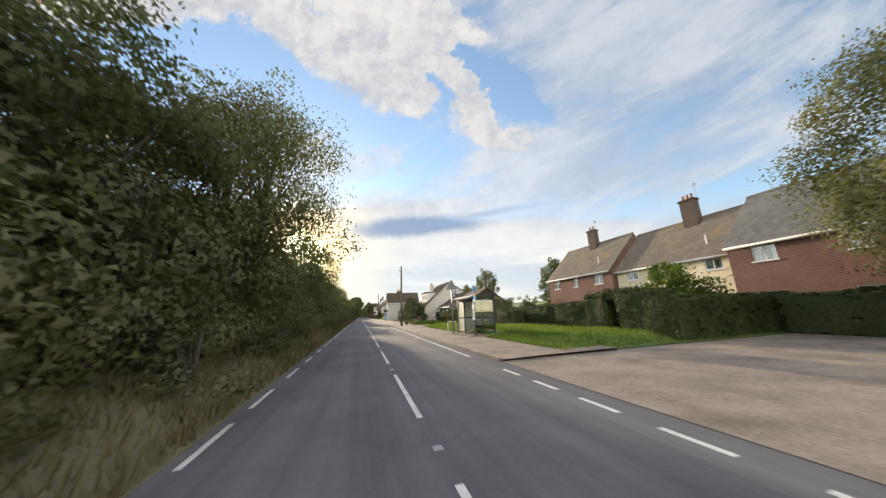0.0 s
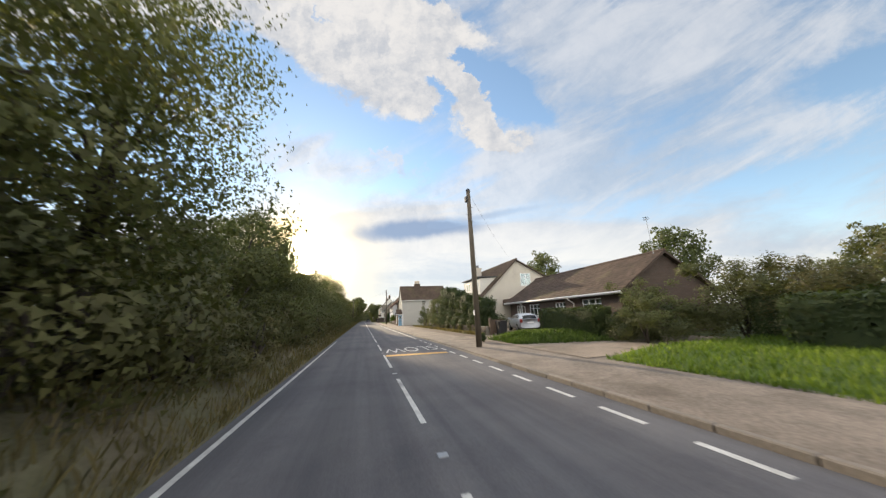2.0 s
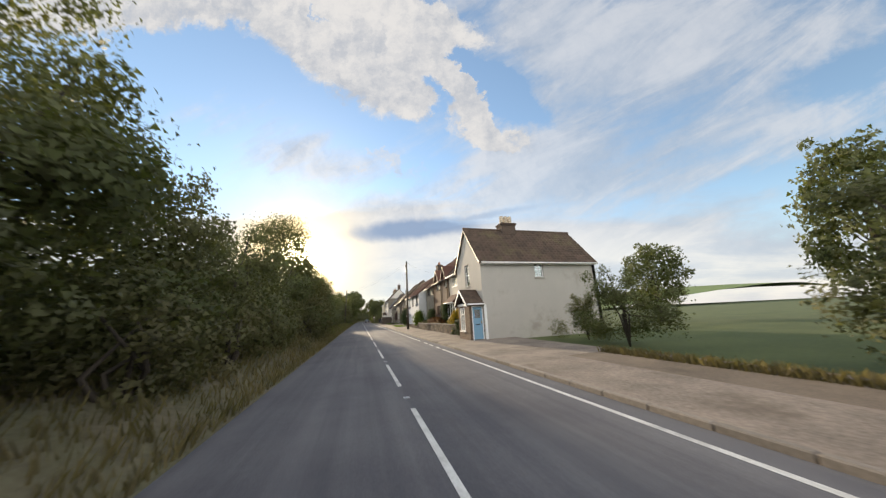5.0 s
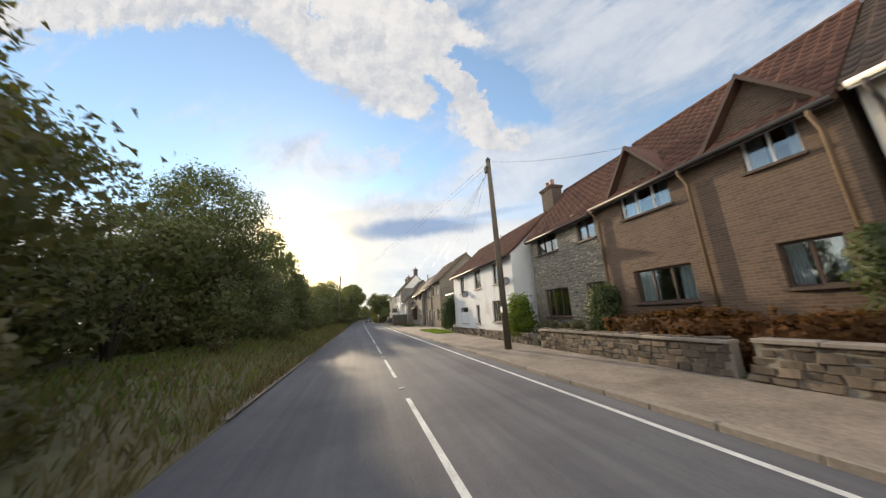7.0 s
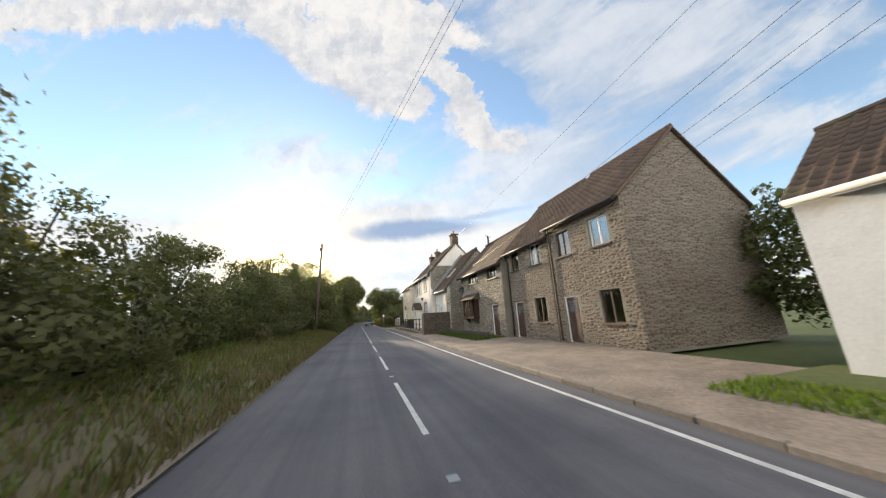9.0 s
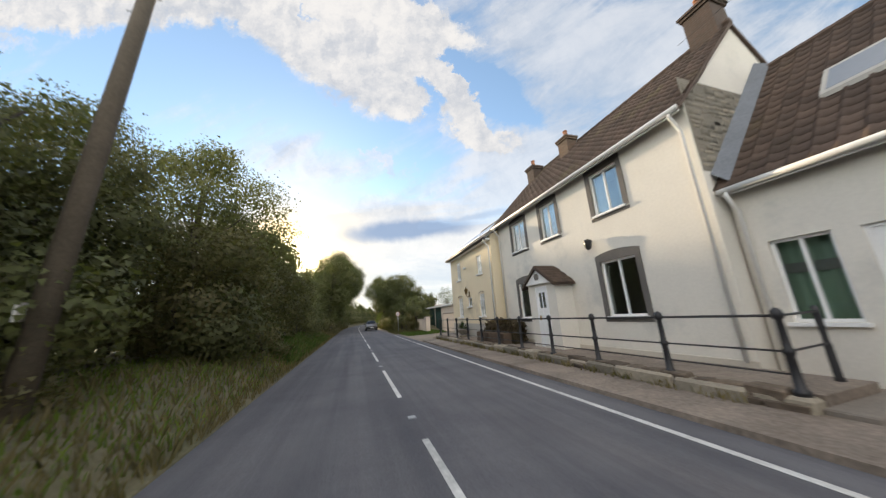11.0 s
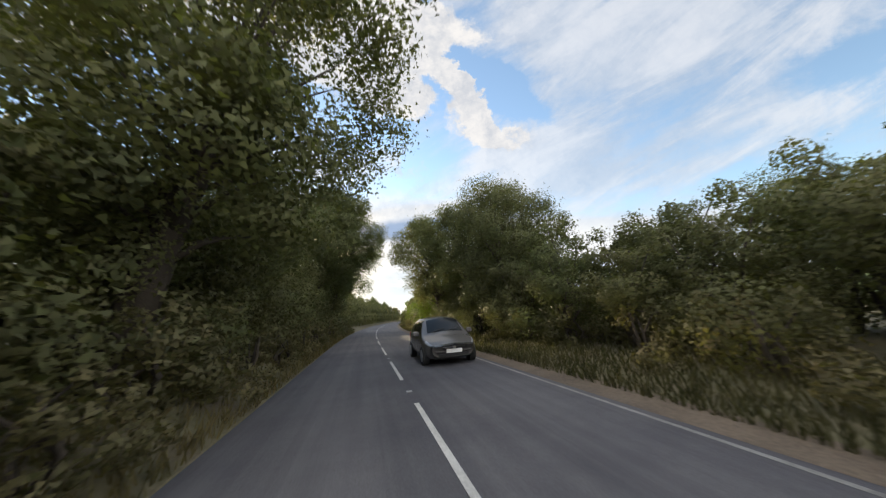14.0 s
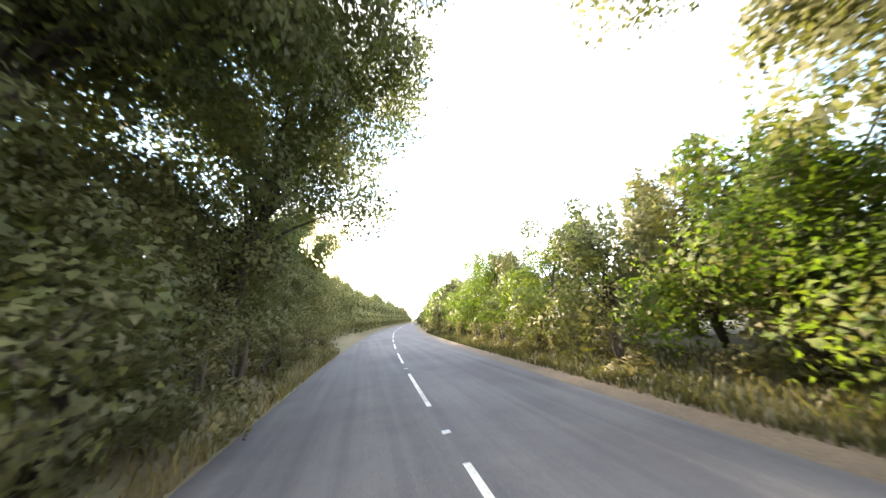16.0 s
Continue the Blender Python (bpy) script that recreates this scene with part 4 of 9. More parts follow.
def chimney(house, x, y, z0, z1, w, d, mat, pots, pot_mat):
    g = Geo().box(x - d / 2, x + d / 2, y - w / 2, y + w / 2, z0, z1 - 0.22)
    st = part("chimney", g, mat, house)
    c = Geo().box(x - d / 2 - 0.05, x + d / 2 + 0.05, y - w / 2 - 0.05, y + w / 2 + 0.05, z1 - 0.22, z1 - 0.12)
    c.box(x - d / 2 - 0.09, x + d / 2 + 0.09, y - w / 2 - 0.09, y + w / 2 + 0.09, z1 - 0.12, z1 - 0.04)
    c.box(x - d / 2, x + d / 2, y - w / 2, y + w / 2, z1 - 0.04, z1 + 0.02)
    part("chimney_cap", c, mat, st)
    for k in range(pots):
        py = y + (k - (pots - 1) / 2) * w / max(pots, 1) * 0.9
        part("chimney_pot", Geo().lathe(x, py, [(z1 + 0.02, 0.13), (z1 + 0.06, 0.14), (z1 + 0.10, 0.115), (z1 + 0.36, 0.095), (z1 + 0.38, 0.12), (z1 + 0.43, 0.12), (z1 + 0.43, 0.08)]), pot_mat, st)
    return st


def rubble(owner, axis, at, out, a0, a1, z0, z1, holes, mat, seed, name="stonework", high=(0.085, 0.17), wide=(0.10, 0.26), gable=None):
    """Coursed rubble stones, each a box of its own standing proud of the mortar."""
    rs = random.Random(seed)
    verts, faces = [], []
    z = z0
    top = gable[1] if gable else z1
    while z < top - 0.04:
        h = min(rs.uniform(*high), top - z)
        lo, hi = a0, a1
        if gable and z + h > z1:
            k = (z + h - z1) / (gable[1] - z1)
            lo, hi = a0 + (gable[0] - a0) * k, a1 + (gable[0] - a1) * k
        a = lo
        while a < hi - 0.05:
            w = min(rs.uniform(*wide), hi - a)
            zj, hj = z + rs.uniform(-0.04, 0.04) + 0.05 * math.sin(a * 1.9 + z * 2.3) + 0.03 * math.sin(a * 4.7 + z), h * rs.uniform(0.62, 1.14)
            if not any(a + w > q[0] - 0.02 and a < q[1] + 0.02 and z + h > q[2] - 0.02 and z < q[3] + 0.02 for q in holes):
                p, j = rs.uniform(0.003, 0.013), 0.014
                n = len(verts)
                for ww, ins in ((0.02, 0.0), (-p, 0.010)):
                    for (ca, cz) in ((a + 0.008, zj + 0.006), (a + w - 0.008, zj + 0.006), (a + w - 0.008, zj + hj - 0.006), (a + 0.008, zj + hj - 0.006)):
                        sa, sz = (1 if ca < a + w / 2 else -1), (1 if cz < zj + hj / 2 else -1)
                        verts.append(put(axis, at, out, ca + sa * ins + rs.uniform(-j, j), cz + sz * ins + rs.uniform(-j, j) * 0.6, ww))
                faces += [(n + 4, n + 5, n + 6, n + 7), (n, n + 1, n + 5, n + 4), (n + 1, n + 2, n + 6, n + 5), (n + 2, n + 3, n + 7, n + 6), (n + 3, n, n + 4, n + 7)]
            a += w
        z += h
    ob = new(name, array_mesh(name, np.array(verts) - np.array(BASE[owner]), np.array(faces), mat))
    ob.parent = owner
    BASE[ob] = BASE[owner]
    return tagged(ob, kind="stuff")


def shell(house, x0, x1, y0, y1, z0, ze, holes, mat, ridge_at, zr, thick=0.28, gable_mats=(None, None), near_holes=()):
    """Front wall facing the road, gable ends, back wall and an upper floor, for a house whose ridge runs along the road."""
    part("front_wall", wall("x", x0, -1, y0, y1, z0, ze, holes, thick), mat, house)
    part("gable_wall", wall("y", y0, -1, x0 + thick, x1 - thick, z0, ze, near_holes, thick, (ridge_at, zr - 0.12)), gable_mats[0] or mat, house)
    part("gable_wall", wall("y", y1, 1, x0 + thick, x1 - thick, z0, ze, (), thick, (ridge_at, zr - 0.12)), gable_mats[1] or mat, house)
    part("back_wall", wall("x", x1, 1, y0, y1, z0, ze, (), thick), mat, house)
    mid = z0 + (ze - z0) * 0.5
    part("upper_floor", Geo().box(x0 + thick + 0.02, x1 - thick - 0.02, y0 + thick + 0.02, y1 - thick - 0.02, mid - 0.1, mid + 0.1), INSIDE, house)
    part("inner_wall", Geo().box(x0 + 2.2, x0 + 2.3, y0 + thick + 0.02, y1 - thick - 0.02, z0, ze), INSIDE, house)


def dish(x, y, z, label="grey satellite dish on its wall bracket", mat=None, toward=(-0.75, -0.55, 0.35)):
    at = Vector((x, y, z))
    ob = thing("satellite_dish", at, label, "satellite dish", "satellite dishes")
    n = Vector(toward).normalized()
    s = n.cross(Vector((0, 0, 1))).normalized()
    u = s.cross(n)
    g = Geo()
    c = at + n * 0.22
    rings = [(0.0, -0.05), (0.13, -0.04), (0.24, -0.01), (0.30, 0.03)]
    for side in (0.0, -0.012):
        base = len(g.v)
        for r, dpt in rings:
            g.v += [tuple(c + (s * math.cos(k * 0.5236) + u * math.sin(k * 0.5236) * 0.9) * r + n * (dpt + side)) for k in range(12)]
        for i in range(3):
            g.f += [(base + i * 12 + k, base + i * 12 + (k + 1) % 12, base + i * 12 + 12 + (k + 1) % 12, base + i * 12 + 12 + k) for k in range(12)]
    part("reflector", g, mat or SIGN_GREY, ob, smooth=True)
    part("bracket", Geo().tube([at, at + n * 0.2], 0.022, 6), STEEL, ob)
    part("feed_arm", Geo().tube([c - u * 0.24, c + n * 0.33 - u * 0.08], 0.012, 6), STEEL, ob)
    return ob


def aerial(x, y, z0, z1, label="thin television aerial on a pole", yaw=0.6):
    ob = thing("tv_aerial", (x, y, z0), label, "aerial", "television aerials")
    part("mast", Geo().tube([(x, y, z0), (x, y, z1)], 0.02, 6), STEEL, ob)
    d, e = Vector((math.cos(yaw), math.sin(yaw), 0)), Vector((-math.sin(yaw), math.cos(yaw), 0))
    c = Vector((x, y, z1 - 0.1))
    part("boom", Geo().tube([c - d * 0.45, c + d * 0.45], 0.014, 6), STEEL, ob)
    g = Geo()
    for k in range(7):
        q = c + d * (-0.42 + 0.14 * k)
        g.tube([q - e * 0.16, q + e * 0.16], 0.007, 4)
    part("elements", g, STEEL, ob)
    return ob

# ---- houses on the right, in order along the road ----
FOOTING = []


def set_back_terrace():
    """Three joined brick and cream houses behind hedges."""
    for (y0, y1, x0, mat, roof, ze, label, zr) in (
            (2.0, 12.4, 23.2, BRICK_RED, TILE_GREY, 5.35, "red brick house with a grey slate roof and white windows", 9.0),
            (12.5, 22.3, 24.6, RENDER_CREAM, TILE_TAN, 5.2, "cream rendered house with a tan tiled roof", 8.9),
            (22.4, 32.4, 24.0, BRICK_RED, TILE_TAN, 5.45, "red brick house with a lichened tan tiled roof and tall chimney", 9.2)):
        h = thing("terraced_house", (x0, y0, 0), label, "house", "houses behind hedges")
        xr, x1 = x0 + 3.8, x0 + 7.6
        holes = []
        n = 3
        for k in range(n):
            a = y0 + (y1 - y0) * (k + 0.5) / n
            w = (0.55, 0.35, 0.55)[k]
            holes += [(a - w, a + w, 4.0, 5.05), (a - 0.6, a + 0.6, 1.0, 2.2)]
        shell(h, x0, x1, y0, y1, 0, ze, holes, mat, xr, zr)
        for q in holes:
            window(h, "x", x0, -1, q, 2, (q[3] - 0.3,), sill=UPVC, label="white casement window", drape=CURTAIN if q[2] > 3 else None)
        f = gable_roof(h, y0, y1, x0, ze, x1, ze, xr, zr, roof, kind="flat", w=0.34)
        gutter(h, f[0] - 0.05, f[1] - 0.06, y0, y1, GUTTER_WHITE)
        part("vent_pipe", Geo().tube([(x0 + 0.9, y0 + 2.2, ze + 0.5), (x0 + 0.9, y0 + 2.2, ze + 1.6)], 0.05, 8), GUTTER_WHITE, h)
        if y0 > 20:
            chimney(h, xr - 0.5, y0 + 4.8, zr - 0.8, 10.9, 1.05, 0.65, BRICK_DARK, 2, CLAY_POT)
            aerial(xr - 0.3, y0 + 4.4, 10.9, 12.0)
        elif y0 > 10:
            chimney(h, xr - 0.5, y0 + 4.2, zr - 0.9, 10.7, 1.15, 0.65, BRICK_DARK, 3, CLAY_POT)
            aerial(xr - 0.3, y0 + 3.6, 10.8, 12.0)


def bungalow():
    h = thing("bungalow", (15.0, 40.6, 0.12), "low brown brick bungalow with a brown tiled roof", "house")
    x0, y0, y1, ze, xr, zr, x1 = 15.0, 40.6, 54.5, 2.95, 18.6, 5.15, 22.2
    holes = [(42.4, 44.2, 1.0, 2.35), (45.9, 47.2, 0.9, 2.3), (49.3, 51.0, 1.0, 2.3), (52.0, 53.3, 1.0, 2.3)]
    shell(h, x0, x1, y0, y1, 0.0, ze, holes, BRICK_DARK, xr, zr)
    for q in holes:
        window(h, "x", x0, -1, q, 3, (q[3] - 0.36,), sill=UPVC, drape=CURTAIN, label="white casement window")
    f = gable_roof(h, y0, y1, x0, ze, x1, ze, xr, zr, TILE_BROWN, over=0.5, verge=0.3, kind="flat")
    gutter(h, f[0] - 0.05, f[1] - 0.06, y0 - 0.3, y1 + 0.3, GUTTER_WHITE)
    for y in (44.9, 51.6):
        downpipe(h, f[0] - 0.05, y, f[1] - 0.1, 0.15, GUTTER_WHITE, x0)
    aerial(18.4, 40.9, 5.0, 7.6, "tall television aerial on a bungalow roof")


def dormer_house():
    h = thing("gabled_house", (12.6, 57.0, 0.12), "white rendered house with a steep gable, brown roof and long dormer", "house")
    y0, y1 = 57.0, 67.0
    A, R, E = (12.6, 3.3), (17.6, 7.9), (22.4, 5.3)
    for y, o in ((y0, -1), (y1, 1)):
        g = Geo()
        poly = [(A[0], 0), (E[0], 0), E, R, A]
        g.prism(poly, "y", y if o < 0 else y - 0.25, y + 0.25 if o < 0 else y)
        part("gable_wall", g, RENDER_BEIGE, h)
    window(h, "y", y0, -1, (18.0, 19.35, 4.75, 6.2), 2, (5.75,), deep=-0.06, sill=UPVC, label="white casement window in a gable")
    # no opening behind the panes: a blue-grey plate stands in for dark glass
    part("window_reveal", Geo().box(18.02, 19.33, y0 - 0.02, y0 - 0.004, 4.77, 6.18), LEAD, h)
    part("side_wall", Geo().box(A[0], A[0] + 0.25, y0 + 0.25, y1 - 0.25, 0, A[1]), RENDER_BEIGE, h)
    part("side_wall", Geo().box(E[0] - 0.25, E[0], y0 + 0.25, y1 - 0.25, 0, E[1]), RENDER_BEIGE, h)
    gable_roof(h, y0, y1, A[0], A[1], E[0], E[1], R[0], R[1], TILE_BROWN, verge=0.25)
    # long dormer on the road side
    g = Geo().prism([(13.2, 3.9), (13.2, 5.75), (15.3, 5.9), (15.3, 5.6)], "y", 58.0, 63.5)
    d = part("dormer", g, RENDER_WHITE, h, "white boarded dormer")
    part("dormer_roof", Geo().box(12.95, 15.6, 57.8, 63.7, 5.9, 6.0), FELT, d)
    for y in (58.6, 61.0):
        window(h, "x", 13.2, -1, (y, y + 1.6, 4.5, 5.5), 2, deep=-0.05, label="white dormer window")
    part("low_roof", Geo().prism([(15.4, 2.5), (22.6, 2.5), (22.6, 3.25), (15.4, 3.15)], "y", 54.9, 56.9), TILE_BROWN, h)
    chimney(h, 15.9, 65.0, 5.8, 8.1, 1.1, 0.8, RENDER_BEIGE, 4, SIGN_GREY)


def corner_cottage():
    """White house whose gable faces the road, with a brick porch at its near corner."""
    h = thing("corner_cottage", (7.4, 83.9, 0.08), "white rendered cottage with a road-facing gable and brick porch", "house")
    x0, x1, y0, y1, ze, yr, zr = 7.4, 16.5, 83.9, 88.55, 5.15, 86.25, 7.85
    fh = [(85.95, 86.8, 3.57, 5.2), (86.15, 87.4, 0.68, 1.98)]
    g = wall("x", x0, -1, y0, y1, 0.0, ze, [q if q[3] < ze else (q[0], q[1], q[2], ze - 0.02) for q in fh], 0.28, (yr, zr - 0.1))
    part("front_wall", g, RENDER_DULL, h)
    sh = [(11.4, 12.1, 3.9, 5.0)]
    part("side_wall", wall("y", y0, -1, x0 + 0.28, x1, 0.0, ze, sh, 0.28), RENDER_DULL, h)
    part("side_wall", wall("y", y1, 1, x0 + 0.28, x1, 0.0, ze, (), 0.28), RENDER_DULL, h)
    part("back_wall", wall("x", x1, 1, y0, y1, 0.0, ze, (), 0.28, (yr, zr - 0.1)), RENDER_DULL, h)
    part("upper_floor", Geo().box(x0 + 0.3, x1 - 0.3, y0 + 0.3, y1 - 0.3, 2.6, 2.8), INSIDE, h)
    window(h, "x", x0, -1, (85.95, 86.8, 3.57, 5.13), 1, (4.4,), sill=RENDER_DULL, drape=CURTAIN, label="white sash window with a pale blind")
    window(h, "x", x0, -1, fh[1], 2, (1.65,), rows=3, sill=UPVC, deep=-0.05, face=0.07, label="white small-paned bay window")
    window(h, "y", y0, -1, sh[0], 1, (4.45,), rows=2, sill=RENDER_DULL, label="narrow white window")
    gable_roof(h, x0, x1, y0, ze, y1, ze, yr, zr, TILE_BROWN, axis="y", verge=0.14, over=0.22, back_tiles=True)
    gutter(h, y0 - 0.27, ze - 0.32, x0, x1, GUTTER_WHITE, axis="y")
    for a, b in (((y0 - 0.2, ze - 0.25), (yr, zr - 0.02)), ((y1 + 0.2, ze - 0.25), (yr, zr - 0.02))):
        part("bargeboard", Geo().add([(x, a[0], a[1] + k) for x in (x0 - 0.16, x0 - 0.12) for k in (-0.14, 0.0)] + [(x, b[0], b[1] + k) for x in (x0 - 0.16, x0 - 0.12) for k in (-0.14, 0.0)],
                                     [(0, 1, 5, 4), (2, 3, 7, 6), (0, 2, 6, 4), (1, 3, 7, 5), (0, 1, 3, 2), (4, 5, 7, 6)]), GUTTER_DARK, h)
    chimney(h, 10.9, yr, zr - 0.35, 8.4, 0.8, 1.15, BRICK_DARK, 0, CREAM_POT)
    for k in range(3):
        part("chimney_pot", Geo().lathe(10.55 + 0.35 * k, yr, [(8.4, 0.16), (8.5, 0.18), (8.58, 0.14), (8.68, 0.18), (8.77, 0.14), (8.87, 0.17), (8.96, 0.13), (9.02, 0.15), (9.05, 0.10)]), CREAM_POT, h)
    # bay canopy
    cg = Geo().prism([(6.85, 2.1), (7.4, 2.72), (7.4, 2.1)], "y", 86.0, 87.65)
    part("bay_canopy", cg, TILE_BROWN, h, "small tiled canopy over a bay window")
    tiles(h, (6.85, 2.12), (7.4, 2.74), 86.0, 87.65, TILE_BROWN, "flat", "x", 0.2, 0.16)
    part("bay_base", Geo().box(7.02, 7.4, 86.05, 87.5, 0.1, 0.62), STONE_WARM, h)
    # porch
    px, py0, py1 = 6.45, 83.95, 85.95
    pz = 2.28
    ph = (84.75, 85.6, 0.62, 2.05)
    part("porch_front", wall("x", px, -1, py0, py1, 0.0, pz, [ph], 0.16), BRICK_BROWN, h)
    window(h, "x", px, -1, ph, 2, (1.62,), rows=4, sill=UPVC, deep=0.0, face=0.06, label="white small-paned porch window")
    dh = (6.62, 7.36, 0.1, 2.12)
    part("porch_side", wall("y", py0, -1, px + 0.16, 7.4, 0.0, pz, [dh], 0.14), BRICK_BROWN, h)
    dr = door(h, "y", py0, -1, dh, DOOR_BLUE, deep=0.03, label="pale blue panelled front door with a fan light")
    part("letter_plate", Geo().box(6.85, 7.12, py0 - 0.005, py0 + 0.03, 0.98, 1.03), BLACK, dr)
    part("porch_side", wall("y", py1, 1, px + 0.16, 7.4, 0.0, pz, (), 0.14), BRICK_BROWN, h)
    pm, pr = (py0 + py1) / 2, 3.22
    gp = Geo().prism([(py0 - 0.2, pz - 0.05), (pm, pr), (py1 + 0.2, pz - 0.05), (py1 + 0.2, pz - 0.15), (pm, pr - 0.14), (py0 - 0.2, pz - 0.15)], "x", px - 0.22, 7.4)
    part("porch_roof", gp, TILE_BROWN, h)
    tiles(h, (py0 - 0.22, pz - 0.06), (pm, pr), px - 0.22, 7.4, TILE_BROWN, "flat", "y", 0.2, 0.17)
    tiles(h, (py1 + 0.22, pz - 0.06), (pm, pr), px - 0.22, 7.4, TILE_BROWN, "flat", "y", 0.2, 0.17)
    part("porch_gable", Geo().prism([(py0 + 0.12, pz), (pm, pr - 0.22), (py1 - 0.12, pz)], "x", px + 0.02, px + 0.06), CAR_GLASS, h, "dark glazed triangle over the porch window")
    for s in (-1, 1):
        e0, e1 = pm + s * (py1 - pm + 0.2), pm
        part("porch_bargeboard", Geo().add([(x, e0, pz - 0.05 - k) for x in (px - 0.26, px - 0.22) for k in (0.14, 0)] + [(x, e1, pr - 0.01 - k) for x in (px - 0.26, px - 0.22) for k in (0.14, 0)],
                                          [(0, 1, 5, 4), (2, 3, 7, 6), (0, 2, 6, 4), (1, 3, 7, 5), (0, 1, 3, 2)]), UPVC, h)
    part("porch_beam", Geo().box(px - 0.06, px - 0.004, py0, py1, pz - 0.12, pz + 0.02), UPVC, h)
    part("porch_gutter", Geo().tube([(px - 0.2, py0 - 0.26, pz - 0.06), (7.4, py0 - 0.26, pz - 0.06)], 0.05, 8), UPVC, h)
    part("corner_post", Geo().box(7.42, 7.58, py0 - 0.12, py0 - 0.004, 0.0, 2.2), UPVC, h)


def solar_house():
    h = thing("solar_panel_house", (9.0, 90.2, 0.2), "cream rendered house with brown quoins and roof solar panels", "house")
    x0, x1, y0, y1, ze, xr, zr = 9.0, 14.8, 90.2, 95.9, 5.85, 11.9, 8.7
    holes = [(93.0, 94.7, 4.42, 5.4), (90.65, 91.65, 4.46, 5.5), (90.6, 91.55, 1.75, 2.8), (93.1, 95.3, 1.4, 2.75)]
    shell(h, x0, x1, y0, y1, 0.1, ze, holes, RENDER_BEIGE, xr, zr)
    for q, n in zip(holes, (3, 2, 2, 3)):
        window(h, "x", x0, -1, q, n, sill=UPVC, drape=CURTAIN if q[2] > 3 else None, deep=0.09 if q[1] < 95 else -0.1, label="white casement window")
    f = gable_roof(h, y0, y1, x0, ze, x1, ze, xr, zr, TILE_BROWN, over=0.32, verge=0.1)
    gutter(h, f[0] - 0.06, f[1] - 0.06, y0 - 0.1, y1, GUTTER_WHITE)
    downpipe(h, f[0] - 0.05, 95.7, f[1] - 0.1, 0.3, GUTTER_DARK, x0)
    s = (zr - ze) / (xr - x0)
    for row in range(2):
        for k in range(4):
            ya, xa = y0 + 0.35 + 1.228 * k, x0 + 0.75 + 1.0 * row
            xb = xa + 0.86
            za, zb = ze + (xa - x0) * s + 0.17, ze + (xb - x0) * s + 0.17
            part("solar_panel", Geo().add([(xa, ya, za), (xb, ya, zb), (xb, ya + 1.22, zb), (xa, ya + 1.22, za), (xa, ya, za - 0.05), (xb, ya, zb - 0.05), (xb, ya + 1.22, zb - 0.05), (xa, ya + 1.22, za - 0.05)],
                                              [(0, 1, 2, 3), (4, 7, 6, 5), (0, 4, 5, 1), (1, 5, 6, 2), (2, 6, 7, 3), (3, 7, 4, 0)]), SOLAR, h, "glossy solar panel, sky glare in its pale colour")
    z = 0.2
    k = 0
    while z < ze - 0.2:
        w = 0.34 if k % 2 else 0.2
        part("quoin", Geo().soft_box(x0 - 0.03, x0 + w * 0.4, y0 - 0.03, y0 + w, z, z + 0.27, 0.015), BRICK_DARK, h)
        z += 0.285
        k += 1
    # bay with lean-to roof
    part("bay_floor", Geo().box(8.5, 9.0, 92.97, 95.43, 1.28, 1.4), UPVC, h)
    for y in (93.35, 95.0):
        part("bay_strut", Geo().tube([(8.6, y, 1.28), (8.98, y, 0.62)], 0.045, 6), UPVC, h)
    for y, o in ((93.0, -1), (95.4, 1)):
        window(h, "y", y, o, (8.6, 8.98, 1.4, 2.8), 1, (2.4,), deep=0.0, face=0.05, label="narrow side light of a bay window")
        part("bay_cheek", Geo().prism([(8.57, 2.8), (9.0, 2.8), (9.0, 3.45), (8.57, 2.9)], "y", y, y + 0.05), UPVC, h)
    window(h, "x", 8.55, -1, (93.05, 95.35, 1.4, 2.8), 3, (), deep=0.0, face=0.07, sill=UPVC, label="white bay window")
    part("bay_roof", Geo().prism([(8.3, 2.82), (9.0, 3.6), (9.0, 2.85)], "y", 92.85, 95.6), TILE_RED, h)
    tiles(h, (8.3, 2.84), (9.0, 3.62), 92.85, 95.6, TILE_RED, "flat", "x", 0.18, 0.16)
    part("bay_gutter", Geo().tube([(8.27, 92.85, 2.8), (8.27, 95.6, 2.8)], 0.045, 8), UPVC, h)
    part("name_plaque", Geo().tube([(x0 - 0.04, 90.28, 3.0), (x0, 90.28, 3.0)], 0.17, 14), SURROUND, h, "dark oval wall plaque")


